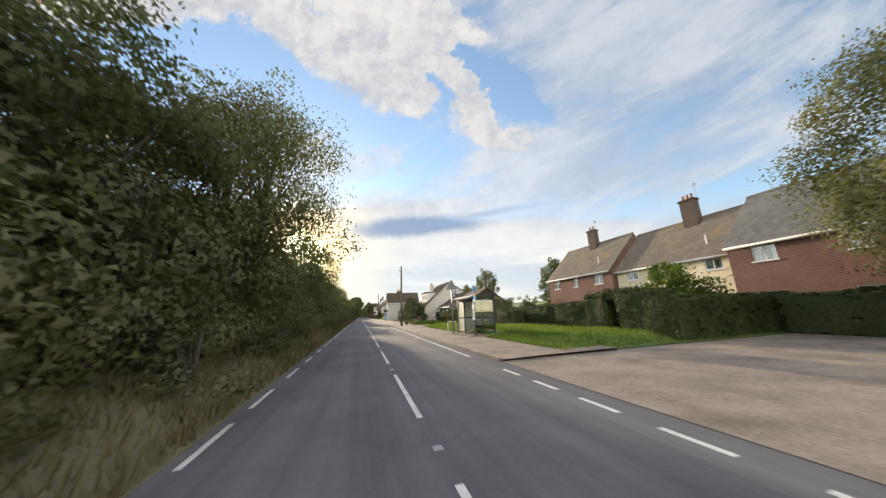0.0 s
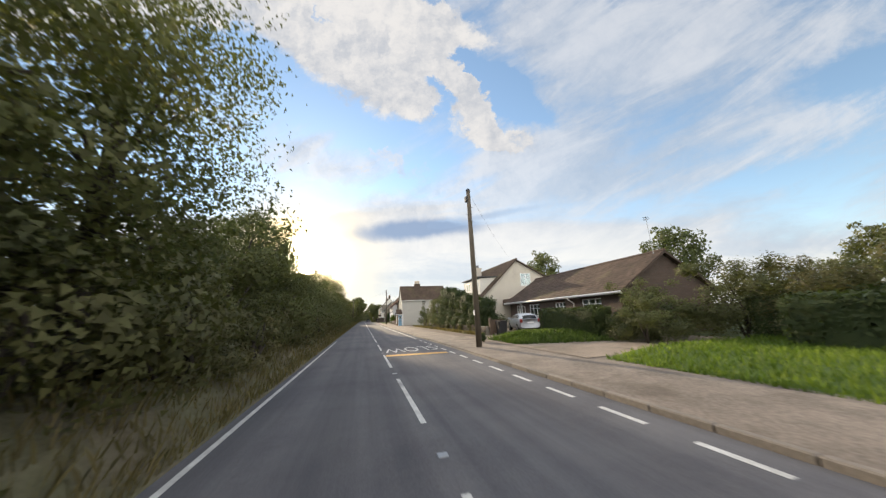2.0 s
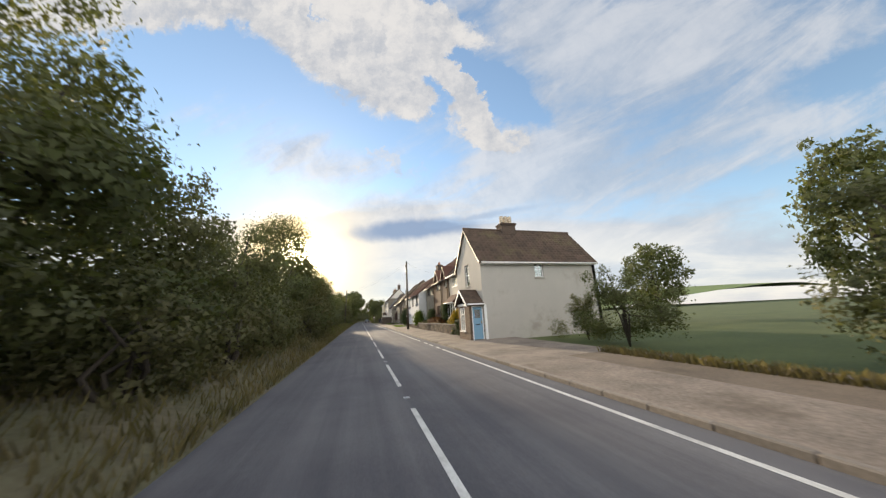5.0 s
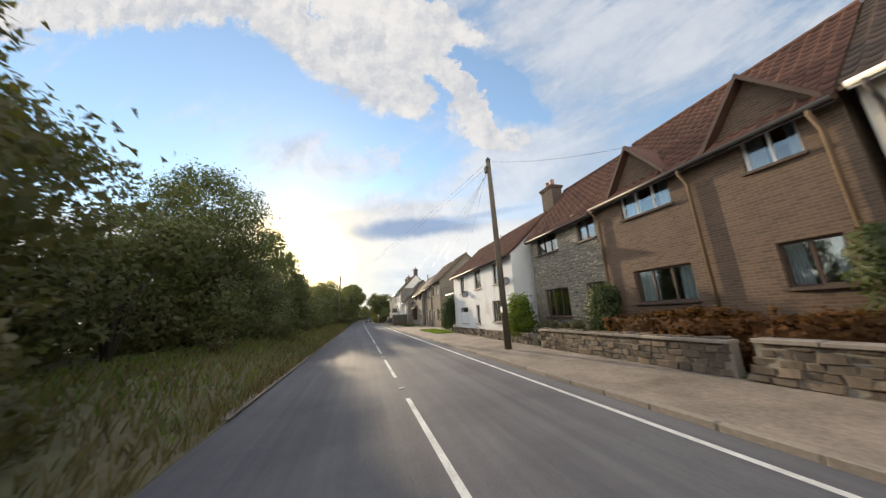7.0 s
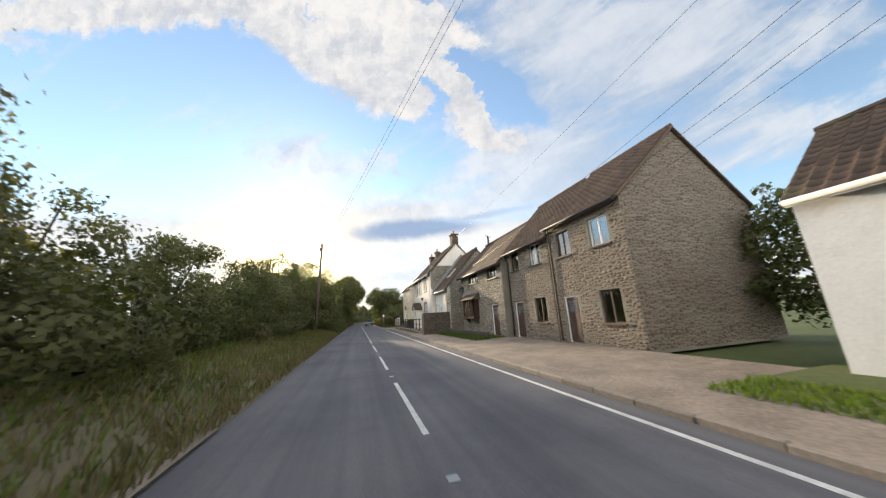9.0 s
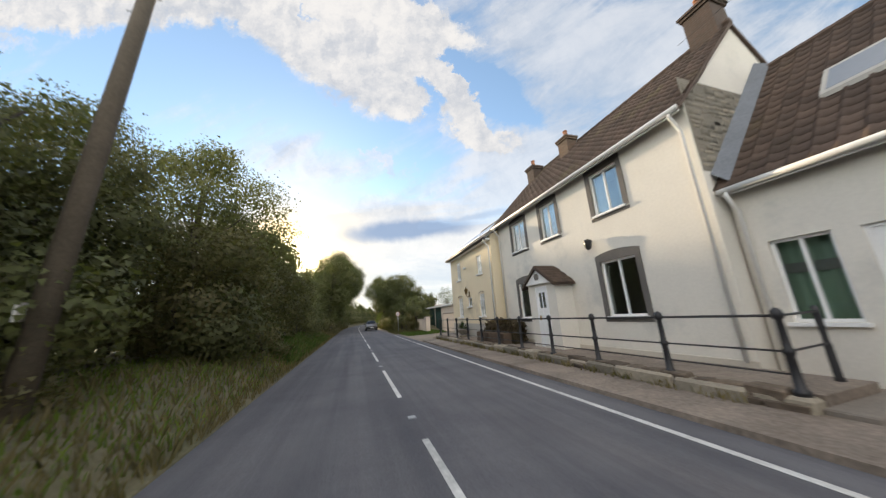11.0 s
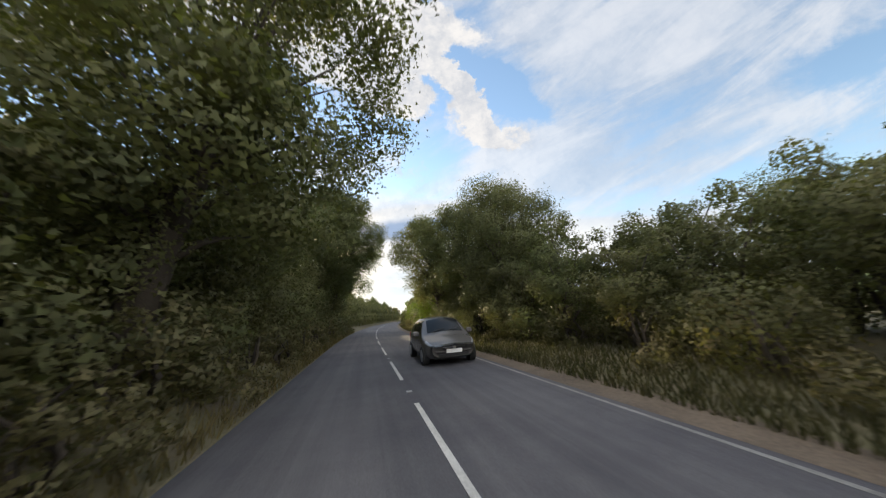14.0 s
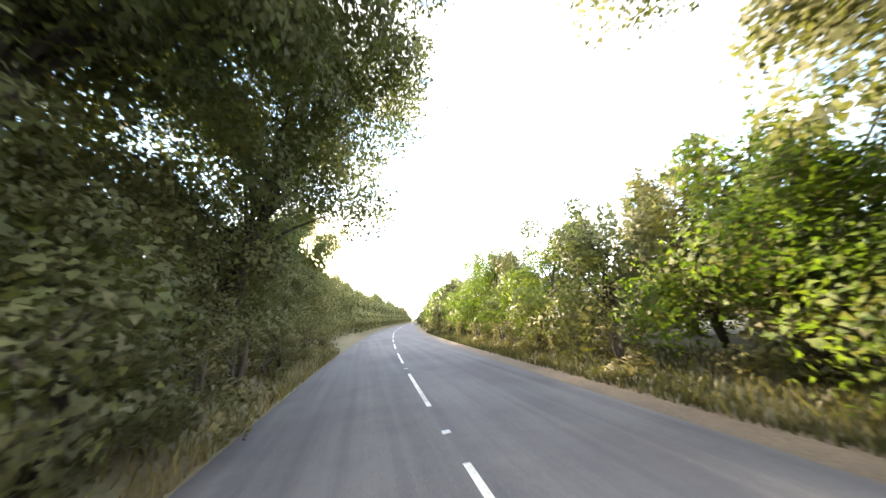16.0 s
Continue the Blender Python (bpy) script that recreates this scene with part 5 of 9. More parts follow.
def dormer_brick_house():
    h = thing("brick_terraced_house", (9.0, 96.1, 0.2), "brown brick house with gabled window heads and red tiled roof", "house", "houses behind the stone garden wall")
    x0, x1, y0, y1, ze, xr, zr = 9.0, 14.8, 96.1, 102.3, 5.75, 11.9, 8.75
    holes = [(99.5, 101.2, 4.62, 5.66), (96.75, 97.72, 4.65, 5.62), (99.4, 101.2, 1.7, 2.76), (96.66, 97.62, 1.85, 2.85)]
    shell(h, x0, x1, y0, y1, 0.1, ze, holes, BRICK_BROWN, xr, zr)
    for q, n in zip(holes, (3, 2, 3, 2)):
        window(h, "x", x0, -1, q, n, sill=BRICK_DARK, drape=CURTAIN, mat=UPVC if q[2] > 3 else FRAME_BROWN, label="casement window")
    f = gable_roof(h, y0, y1, x0, ze, x1, ze, xr, zr, TILE_RED, over=0.3, verge=0.05)
    gutter(h, f[0] - 0.05, f[1] - 0.05, y0, y1, GUTTER_DARK)
    for y in (96.42, 98.95, 102.2):
        downpipe(h, f[0] - 0.05, y, f[1] - 0.08, 0.3, PIPE_TAN, x0)
    for ym in (100.35, 97.25):
        w, za, zb = 1.05, 5.62, 7.05
        g = Geo().prism([(ym - w + 0.15, za), (ym, zb - 0.15), (ym + w - 0.15, za)], "x", x0 - 0.06, x0 + 0.1)
        gb = part("window_gable", g, BRICK_BROWN, h)
        part("gable_roof", Geo().prism([(ym - w, za - 0.02), (ym, zb), (ym + w, za - 0.02), (ym + w, za - 0.14), (ym, zb - 0.15), (ym - w, za - 0.14)], "x", x0 - 0.3, x0 + 1.5), TILE_RED, gb)
        for s in (-1, 1):
            part("bargeboard", Geo().add([(x, ym + s * w, za - 0.04 - k) for x in (x0 - 0.34, x0 - 0.3) for k in (0.14, 0)] + [(x, ym, zb - 0.01 - k) for x in (x0 - 0.34, x0 - 0.3) for k in (0.14, 0)],
                                          [(0, 1, 5, 4), (2, 3, 7, 6), (0, 2, 6, 4), (1, 3, 7, 5), (0, 1, 3, 2)]), FRAME_BROWN, gb)


def stone_house():
    h = thing("stone_terraced_house", (9.0, 102.35, 0.2), "grey rubble stone house with red tiled roof and twin-pot chimney", "house", "houses behind the stone garden wall")
    x0, x1, y0, y1, ze, xr, zr = 9.0, 14.8, 102.35, 107.0, 5.6, 11.9, 8.6
    holes = [(104.8, 106.4, 4.4, 5.42), (102.5, 103.45, 4.4, 5.42), (104.5, 106.2, 1.28, 2.6), (102.5, 103.4, 1.28, 2.62)]
    shell(h, x0, x1, y0, y1, 0.1, ze, holes, MORTAR, xr, zr)
    rubble(h, "x", x0, -1, y0, y1, 0.15, ze, holes, STONE, 4)
    for q, n in zip(holes, (3, 2, 3, 2)):
        window(h, "x", x0, -1, q, n, sill=FRAME_BROWN, mat=FRAME_BROWN, drape=CURTAIN if q[2] > 3 else None, label="brown casement window")
    f = gable_roof(h, y0, y1, x0, ze, x1, ze, xr, zr, TILE_RED, over=0.3, verge=0.05)
    gutter(h, f[0] - 0.05, f[1] - 0.05, y0, y1, GUTTER_DARK)
    chimney(h, 11.2, 107.4, zr - 1.2, 8.95, 1.0, 0.7, BRICK_DARK, 2, CLAY_POT)


def white_cottage():
    h = thing("long_cottage", (8.0, 107.5, 0.12), "long white cracked-render cottage with red pantiled roof and brown windows", "house")
    x0, x1, y0, y1, ze, xr, zr = 8.0, 13.4, 107.5, 117.8, 4.95, 10.7, 7.3
    holes = [(115.15, 116.1, 3.2, 4.5), (111.8, 112.95, 3.3, 4.65), (108.5, 109.9, 3.3, 4.62),
             (114.6, 116.3, 0.8, 2.08), (112.35, 112.95, 0.9, 2.16), (108.8, 110.3, 1.05, 2.3)]
    shell(h, x0, x1, y0, y1, 0.1, ze, holes, RENDER_OLD, xr, zr)
    for k, q in enumerate(holes):
        window(h, "x", x0, -1, q, (2, 2, 3, 1, 1, 3)[k], sill=FRAME_BROWN if k != 3 else None, mat=FRAME_BROWN, drape=(CURTAIN if k in (0, 5) else None), label="dark brown casement window")
    part("window_board", Geo().box(x0 + 0.02, x0 + 0.05, 114.66, 116.24, 0.85, 1.72), RENDER_OLD, h, "white board over a window")
    f = gable_roof(h, y0, y1, x0, ze, x1, ze, xr, zr, TILE_RED, over=0.3, verge=0.05)
    gutter(h, f[0] - 0.05, f[1] - 0.05, y0, y1, GUTTER_DARK)
    FOOTING.append((h, x0 - 0.13, y0, y1))
    part("footing", Geo().box(x0 - 0.12, x0 + 0.02, y0, y1, 0.0, 0.42), MORTAR, h)
    part("crack", Geo().tube([(x0 - 0.002, 109.9, 3.2), (x0 - 0.002, 109.84, 2.95), (x0 - 0.002, 109.95, 2.7), (x0 - 0.002, 109.8, 2.4)], 0.008, 4), MORTAR, h)
    part("flue", Geo().tube([(10.6, 113.2, zr - 0.3), (10.6, 113.2, 7.55)], 0.07, 10), STEEL, h)
    dish(x0, 114.7, 3.0)
    dish(x0, 108.2, 3.2)


def stone_row():
    """Three joined stone houses, the nearest gable end showing."""
    for (y0, y1, ze, zr, xr, seed) in ((127.6, 132.0, 5.95, 9.3, 13.2, 21), (132.1, 136.4, 5.6, 8.9, 12.6, 22)):
        h = thing("stone_terraced_house", (9.4, y0, 0.1), "stone terraced house, shade-browned in colour, with a brown tiled roof", "house", "row of stone houses")
        x0, x1 = 9.4, 2 * xr - 9.4
        holes = [(y0 + 0.7, y0 + 1.7, 4.1, 5.3), (y0 + 2.9, y0 + 3.8, 4.1, 5.3), (y0 + 0.7, y0 + 1.7, 1.0, 2.3), (y0 + 2.9, y0 + 3.8, 0.15, 2.2)]
        shell(h, x0, x1, y0, y1, 0.0, ze, holes, MORTAR, xr, zr)
        rubble(h, "x", x0, -1, y0, y1, 0.1, ze, holes, STONE_BROWN, seed, high=(0.07, 0.14), wide=(0.10, 0.26))
        rubble(h, "y", y0, -1, x0 + 0.02, x1, 0.1, ze, (), STONE_BROWN, seed + 5, gable=(xr, zr - 0.2), high=(0.07, 0.14), wide=(0.10, 0.26))
        for q in holes[:3]:
            window(h, "x", x0, -1, q, 2, sill=FRAME_BROWN, mat=UPVC if q[0] < y0 + 2 and q[2] > 3 else FRAME_BROWN, label="narrow casement window")
        door(h, "x", x0, -1, holes[3], FRAME_BROWN, label="brown plank door")
        f = gable_roof(h, y0, y1, x0, ze, x1, ze, xr, zr, TILE_BROWN, over=0.3, verge=0.1)
        part("bargeboard", Geo().tube([(x0 - 0.25, y0 - 0.11, ze - 0.30), (xr, y0 - 0.11, zr - 0.06), (x1 + 0.25, y0 - 0.11, ze - 0.30)], 0.05, 6), TIMBER, h)
        gutter(h, f[0] - 0.05, f[1] - 0.05, y0, y1, GUTTER_DARK)
        downpipe(h, f[0] - 0.05, y1 - 0.2, f[1] - 0.1, 0.2, GUTTER_DARK, x0)
    h = thing("outbuilding", (9.2, 118.4, 0.1), "small white outbuilding with a gabled dormer and brown tiled roof", "outbuilding")
    shell(h, 9.2, 14.2, 118.4, 123.4, 0.0, 3.9, [(121.2, 122.1, 2.2, 3.2)], RENDER_OLD, 11.7, 5.9)
    window(h, "x", 9.2, -1, (121.2, 122.1, 2.2, 3.2), 2, mat=FRAME_BROWN, label="brown window")
    f = gable_roof(h, 118.4, 123.4, 9.2, 3.9, 14.2, 3.9, 11.7, 5.9, TILE_BROWN)
    gutter(h, f[0] - 0.05, f[1] - 0.05, 118.4, 123.4, GUTTER_WHITE)
    dm = part("dormer", Geo().prism([(119.3, 3.7), (121.0, 3.7), (121.0, 4.9), (120.15, 5.6), (119.3, 4.9)], "x", 9.17, 10.6), RENDER_OLD, h)
    part("dormer_roof", Geo().prism([(119.1, 4.75), (120.15, 5.72), (121.2, 4.75), (121.2, 4.87), (120.15, 5.86), (119.1, 4.87)], "x", 9.0, 11.2), TILE_BROWN, dm)
    window(h, "x", 9.17, -1, (119.75, 120.55, 3.95, 4.85), 2, deep=-0.05, mat=FRAME_BROWN, label="small brown dormer window")


def bay_stone_house():
    h = thing("bay_stone_house", (9.0, 136.5, 0.1), "grey rubble stone house with brown bay window and ribbed roof", "house", "row of stone houses")
    x0, x1, y0, y1, ze, xr, zr = 9.0, 15.0, 136.5, 144.2, 5.15, 11.9, 7.95
    holes = [(140.5, 142.4, 4.05, 4.98), (137.2, 138.8, 4.0, 4.95), (140.6, 142.75, 1.4, 2.75), (137.4, 138.4, 0.15, 2.2)]
    shell(h, x0, x1, y0, y1, 0.0, ze, holes, MORTAR, xr, zr)
    rubble(h, "x", x0, -1, y0, y1, 0.1, ze, holes, STONE, 31, high=(0.09, 0.20), wide=(0.11, 0.30))
    rubble(h, "y", y1, 1, x0 + 0.02, x1, 0.1, ze, (), STONE, 32, gable=(xr, zr - 0.2))
    for q, n in zip(holes[:3], (3, 3, 4)):
        window(h, "x", x0, -1, q, n, sill=FRAME_BROWN, mat=FRAME_BROWN, label="brown casement window")
    door(h, "x", x0, -1, holes[3], FRAME_BROWN, label="brown plank door")
    part("bay_lintel", Geo().box(x0 - 0.03, x0 + 0.02, 140.4, 142.9, 3.25, 3.5), KERB, h)
    part("bay_roof", Geo().prism([(8.35, 2.72), (9.0, 3.22), (9.0, 2.76)], "y", 140.3, 143.05), TILE_BROWN, h)
    tiles(h, (8.35, 2.74), (9.0, 3.24), 140.3, 143.05, TILE_BROWN, "flat", "x", 0.26, 0.2)
    bay = Geo()
    bay.box(8.5, 9.0, 140.55, 142.8, 1.25, 1.42)
    for k in range(6):
        y = 140.57 + 0.43 * k
        bay.box(8.52, 8.58, y, y + 0.06, 1.42, 2.74)
    bay.box(8.52, 8.9, 140.57, 140.63, 1.42, 2.74).box(8.52, 8.9, 142.72, 142.78, 1.42, 2.74)
    part("bay_frame", bay, FRAME_RED, h, "dark brown timber bay window frame")
    for k in range(5):
        y = 140.63 + 0.43 * k
        p = part("bay_pane", Geo().box(8.545, 8.551, y, y + 0.37, 1.44, 2.72), PANE, h)
        p.visible_shadow = False
    for y in (140.7, 142.55):
        part("bay_bracket", Geo().prism([(8.55, 1.25), (9.0, 1.25), (9.0, 0.85)], "y", y, y + 0.1), FRAME_BROWN, h)
    f = gable_roof(h, y0, y1, x0, ze, x1, ze, xr, zr, TILE_BROWN, over=0.38, verge=0.12, kind="flat", w=0.4)
    gutter(h, f[0] - 0.05, f[1] - 0.05, y0, y1, GUTTER_DARK)
    part("flue", Geo().tube([(11.6, 143.2, 7.7), (11.6, 143.2, 8.6)], 0.09, 10), IRON, h)
    aerial(11.9, 143.8, 7.9, 8.9)
    dish(x0, 143.9, 3.7, "black satellite dish on a stone wall", BLACK)


def low_cottage():
    """Low white cottage between the stone house and the big white one; its near gable is bare stone."""
    h = thing("low_cottage", (8.0, 145.4, 0.1), "low white cottage with a bare stone gable and rooflight", "house")
    x0, x1, y0, y1, ze, xr, zr = 8.0, 14.6, 145.4, 149.7, 4.3, 11.3, 8.0
    holes = [(148.5, 149.32, 1.13, 2.72), (147.45, 148.18, 0.1, 2.7)]
    shell(h, x0, x1, y0, y1, 0.0, ze, holes, RENDER_WHITE, xr, zr, gable_mats=(MORTAR, None))
    rubble(h, "y", y0, -1, x0, x1, 0.1, ze, (), STONE, 41, gable=(xr, zr - 0.15))
    rj = random.Random(44)
    edge = [(y0 + rj.uniform(0.38, 0.72), 0.1 + (ze - 0.1) * k / 14) for k in range(15)]
    part("bare_corner", Geo().prism([(y0, 0.1), *edge, (y0, ze)], "x", x0 - 0.006, x0 - 0.001), MORTAR, h, "rough corner where the render has come away")
    rubble(h, "x", x0 - 0.008, -1, y0, y0 + 0.46, 0.1, ze, (), STONE, 42, "corner_stones", (0.12, 0.22), (0.2, 0.42))
    window(h, "x", x0, -1, holes[0], 2, sill=UPVC, drape=BLIND_GREEN, label="white window with a green blind")
    door(h, "x", x0, -1, holes[1], UPVC, glazed=2, label="white half-glazed door")
    f = gable_roof(h, y0, y1, x0, ze, x1, ze, xr, zr, TILE_BROWN, over=0.28, verge=0.05)
    gutter(h, f[0] - 0.05, f[1] - 0.06, y0, y1, GUTTER_WHITE)
    downpipe(h, f[0] - 0.05, 149.56, f[1] - 0.1, 0.2, GUTTER_WHITE, x0)
    s = (zr - ze) / (xr - x0)
    rf = Geo()
    xa, xb = x0 + 0.95, x0 + 1.65
    za, zb = ze + 0.95 * s + 0.17, ze + 1.65 * s + 0.17
    rf.add([(xa, 147.2, za), (xb, 147.2, zb), (xb, 148.3, zb), (xa, 148.3, za), (xa, 147.2, za - 0.1), (xb, 147.2, zb - 0.1), (xb, 148.3, zb - 0.1), (xa, 148.3, za - 0.1)],
           [(0, 1, 2, 3), (0, 4, 5, 1), (1, 5, 6, 2), (2, 6, 7, 3), (3, 7, 4, 0)])
    rl = part("rooflight", rf, RENDER_DULL, h, "pale-framed rooflight window")
    part("rooflight_pane", Geo().add([(xa + 0.07, 147.28, za + 0.07 * s + 0.006), (xb - 0.07, 147.28, zb - 0.07 * s + 0.006), (xb - 0.07, 148.22, zb - 0.07 * s + 0.006), (xa + 0.07, 148.22, za + 0.07 * s + 0.006)], [(0, 1, 2, 3)]), LAMP_LENS, rl)
    part("lead_flashing", Geo().add([(x0 - 0.28, 149.46, ze - 0.18), (x0 - 0.28, 149.74, ze + 0.12), (xr, 149.74, zr + 0.42), (xr, 149.46, zr + 0.13)], [(0, 1, 2, 3)]), LEAD, h, "blue-grey lead flashing beside a taller wall")


def big_white_house():
    h = thing("big_white_house", (7.5, 149.75, 0.3), "large cream-white rendered house with dark window surrounds and porch", "house")
    x0, x1, y0, y1, ze, xr, zr = 7.5, 13.9, 149.75, 159.2, 6.45, 10.7, 9.75
    up = [(156.75, 157.85, 4.45, 5.8), (154.6, 155.55, 4.45, 5.85), (151.75, 152.8, 4.5, 5.9)]
    lo = [(151.75, 152.95, 1.33, 3.0), (156.45, 157.8, 1.33, 2.9)]
    dr = (154.8, 155.5, 0.32, 2.5)
    shell(h, x0, x1, y0, y1, 0.1, ze, [*up, *lo], RENDER_WHITE, xr, zr)
    part("gable_patch", Geo().box(x0 + 0.04, xr + 1.5, y0 - 0.008, y0 - 0.002, 4.5, 7.05), MORTAR, h, "bare stone gable below white render")
    rubble(h, "y", y0 - 0.004, -1, x0 + 0.1, xr + 1.5, 4.6, 7.0, (), STONE, 51, "gable_stone", (0.1, 0.2), (0.18, 0.5))
    for q in [*up, *lo]:
        big = q[2] < 3
        sg = Geo()
        wbox(sg, "x", x0, -1, q[0] - 0.16, q[0], q[2] - 0.02, q[3], -0.025, 0.02)
        wbox(sg, "x", x0, -1, q[1], q[1] + 0.16, q[2] - 0.02, q[3], -0.025, 0.02)
        wbox(sg, "x", x0, -1, q[0] - 0.16, q[1] + 0.16, q[2] - 0.16, q[2] - 0.075, -0.025, 0.02)
        m = 8
        arch = [(q[0] - 0.16 + (q[1] - q[0] + 0.32) * k / m, q[3] + 0.2 + (0.10 if big else 0.08) * (1 - (2 * k / m - 1) ** 2)) for k in range(m + 1)]
        sg.prism([(q[0] - 0.16, q[3]), (q[1] + 0.16, q[3])] + arch[::-1], "x", x0 - 0.027, x0 - 0.002)
        part("window_surround", sg, SURROUND, h, "dark painted window surround with arched head")
        window(h, "x", x0, -1, q, 2, sill=UPVC, drape=None if big else CURTAIN, deep=0.06, label="white two-light window")
    f = gable_roof(h, y0, y1, x0, ze, x1, ze, xr, zr, TILE_BROWN, over=0.3, verge=0.08)
    gutter(h, f[0] - 0.06, f[1] - 0.06, y0 - 0.05, y1 + 0.05, GUTTER_WHITE)
    downpipe(h, f[0] - 0.05, y1 - 0.15, f[1] - 0.1, 0.4, GUTTER_WHITE, x0)
    downpipe(h, f[0] - 0.05, y0 + 0.15, f[1] - 0.1, 0.4, GUTTER_WHITE, x0)
    part("plinth", Geo().box(x0 - 0.06, x0, y0, y1, 0.1, 0.42), RENDER_BEIGE, h)
    chimney(h, 10.7, y0 + 0.45, zr - 0.5, 10.85, 0.75, 0.75, BRICK_DARK, 1, CLAY_POT)
    chimney(h, 10.3, 156.2, zr - 0.9, 10.1, 0.62, 0.6, BRICK_BROWN, 1, CLAY_POT)
    chimney(h, 10.2, 158.9, zr - 1.2, 9.95, 0.62, 0.6, BRICK_DARK, 1, CLAY_POT)
    px, py0, py1, pz, pr = 6.75, 154.35, 155.95, 2.6, 3.3
    pm = (py0 + py1) / 2
    part("porch_front", wall("x", px, -1, py0, py1, 0.3, pz, [dr], 0.14), RENDER_WHITE, h)
    for y, o in ((py0, -1), (py1, 1)):
        part("porch_side", wall("y", y, o, px + 0.14, x0, 0.3, pz, (), 0.12), RENDER_WHITE, h)
    door(h, "x", px, -1, dr, UPVC, deep=0.02, glazed=2, label="white door with two dark glass panels")
    part("porch_roof", Geo().prism([(py0 - 0.18, pz - 0.04), (pm, pr), (py1 + 0.18, pz - 0.04), (py1 + 0.18, pz - 0.14), (pm, pr - 0.13), (py0 - 0.18, pz - 0.14)], "x", px - 0.2, x0), TILE_BROWN, h)
    tiles(h, (py0 - 0.2, pz - 0.05), (pm, pr), px - 0.2, x0, TILE_BROWN, "flat", "y", 0.22, 0.18)
    part("porch_gable", Geo().prism([(py0 - 0.05, pz), (pm, pr - 0.1), (py1 + 0.05, pz)], "x", px - 0.12, px + 0.02), UPVC, h)
    part("porch_plaque", Geo().tube([(px - 0.15, pm, pz + 0.27), (px - 0.12, pm, pz + 0.27)], 0.13, 14), SURROUND, h, "dark oval plaque over a door")
    lp = part("wall_lantern", Geo().lathe(x0 - 0.22, 153.1, [(3.45, 0.03), (3.5, 0.09), (3.62, 0.12), (3.75, 0.13), (3.8, 0.05)]), IRON, h, "small black wall lantern")
    part("lantern_arm", Geo().tube([(x0, 153.1, 3.72), (x0 - 0.2, 153.1, 3.82)], 0.015, 6), IRON, lp)


def cream_house():
    h = thing("cream_house", (7.0, 159.3, 0.3), "cream rendered house with white windows and solar panel roof", "house")
    x0, x1, y0, y1, ze, xr, zr = 7.0, 13.0, 159.3, 166.0, 5.9, 9.9, 8.05
    holes = [(164.0, 164.75, 3.95, 5.2), (160.6, 161.27, 3.9, 5.0), (164.0, 164.8, 1.48, 2.75), (160.6, 161.3, 1.5, 2.75), (162.42, 163.08, 2.12, 2.66)]
    shell(h, x0, x1, y0, y1, 0.1, ze, holes, RENDER_CREAM, xr, zr)
    for k, q in enumerate(holes):
        window(h, "x", x0, -1, q, (2, 2, 2, 2, 1)[k], (q[3] - 0.35,) if k < 4 else (), rows=(2, 3, 4, 4, 2)[k], sill=UPVC, drape=CURTAIN if k < 2 else None, deep=0.05, label="white small-paned window")
        if k in (2, 3):
            m = 8
            arch = [(q[0] - 0.04 + (q[1] - q[0] + 0.08) * j / m, q[3] + 0.03 + 0.12 * (1 - (2 * j / m - 1) ** 2)) for j in range(m + 1)]
            part("arched_head", Geo().tube([(x0 - 0.004, *c) for c in arch], 0.018, 6), SURROUND, h, "thin dark arch line over a window")
    f = gable_roof(h, y0, y1, x0, ze, x1, ze, xr, zr, TILE_GREY, over=0.3, verge=0.08, kind="flat")
    gutter(h, f[0] - 0.06, f[1] - 0.06, y0, y1 + 0.05, GUTTER_DARK)
    part("soffit", Geo().box(f[0], x0, y0, y1, f[1] - 0.16, f[1] - 0.06), UPVC, h)
    s = (zr - ze) / (xr - x0)
    for k in range(5):
        xa, xb, ya = x0 + 0.25, x0 + 1.85, y0 + 0.35 + 1.22 * k
        za, zb = ze + 0.25 * s + 0.13, ze + 1.85 * s + 0.13
        part("solar_panel", Geo().add([(xa, ya, za), (xb, ya, zb), (xb, ya + 1.15, zb), (xa, ya + 1.15, za), (xa, ya, za - 0.05), (xb, ya, zb - 0.05), (xb, ya + 1.15, zb - 0.05), (xa, ya + 1.15, za - 0.05)],
                                      [(0, 1, 2, 3), (0, 4, 5, 1), (1, 5, 6, 2), (2, 6, 7, 3), (3, 7, 4, 0)]), SOLAR, h, "glossy solar panel, sky glare in its pale colour")
    downpipe(h, f[0] - 0.05, y0 + 0.12, f[1] - 0.1, 0.4, GUTTER_WHITE, x0)
    part("plinth", Geo().box(x0 - 0.03, x0 - 0.002, y0 + 0.02, y1, 0.28, 1.08), RENDER_DULL, h, "dull grey-cream painted wall base")
    lp = part("wall_lantern", Geo().lathe(x0 - 0.22, 162.75, [(2.86, 0.02), (2.90, 0.06), (3.12, 0.11), (3.14, 0.13), (3.22, 0.06), (3.27, 0.02), (3.31, 0.03), (3.34, 0.01)], 6), LANTERN, h, "dark brass carriage lamp on a scroll bracket")
    part("lantern_arm", Geo().tube([(x0 - 0.01, 162.75, 2.98), (x0 - 0.05, 162.75, 2.74), (x0 - 0.14, 162.75, 2.70), (x0 - 0.22, 162.75, 2.78), (x0 - 0.22, 162.75, 2.87)], 0.02, 6), LANTERN, lp)
    part("back_plate", Geo().soft_box(x0 - 0.025, x0, 162.68, 162.82, 2.72, 3.05, 0.01), LANTERN, lp)
    part("flood_light", Geo().box(x0 - 0.14, x0, 163.0, 163.22, 4.55, 4.65), UPVC, h)


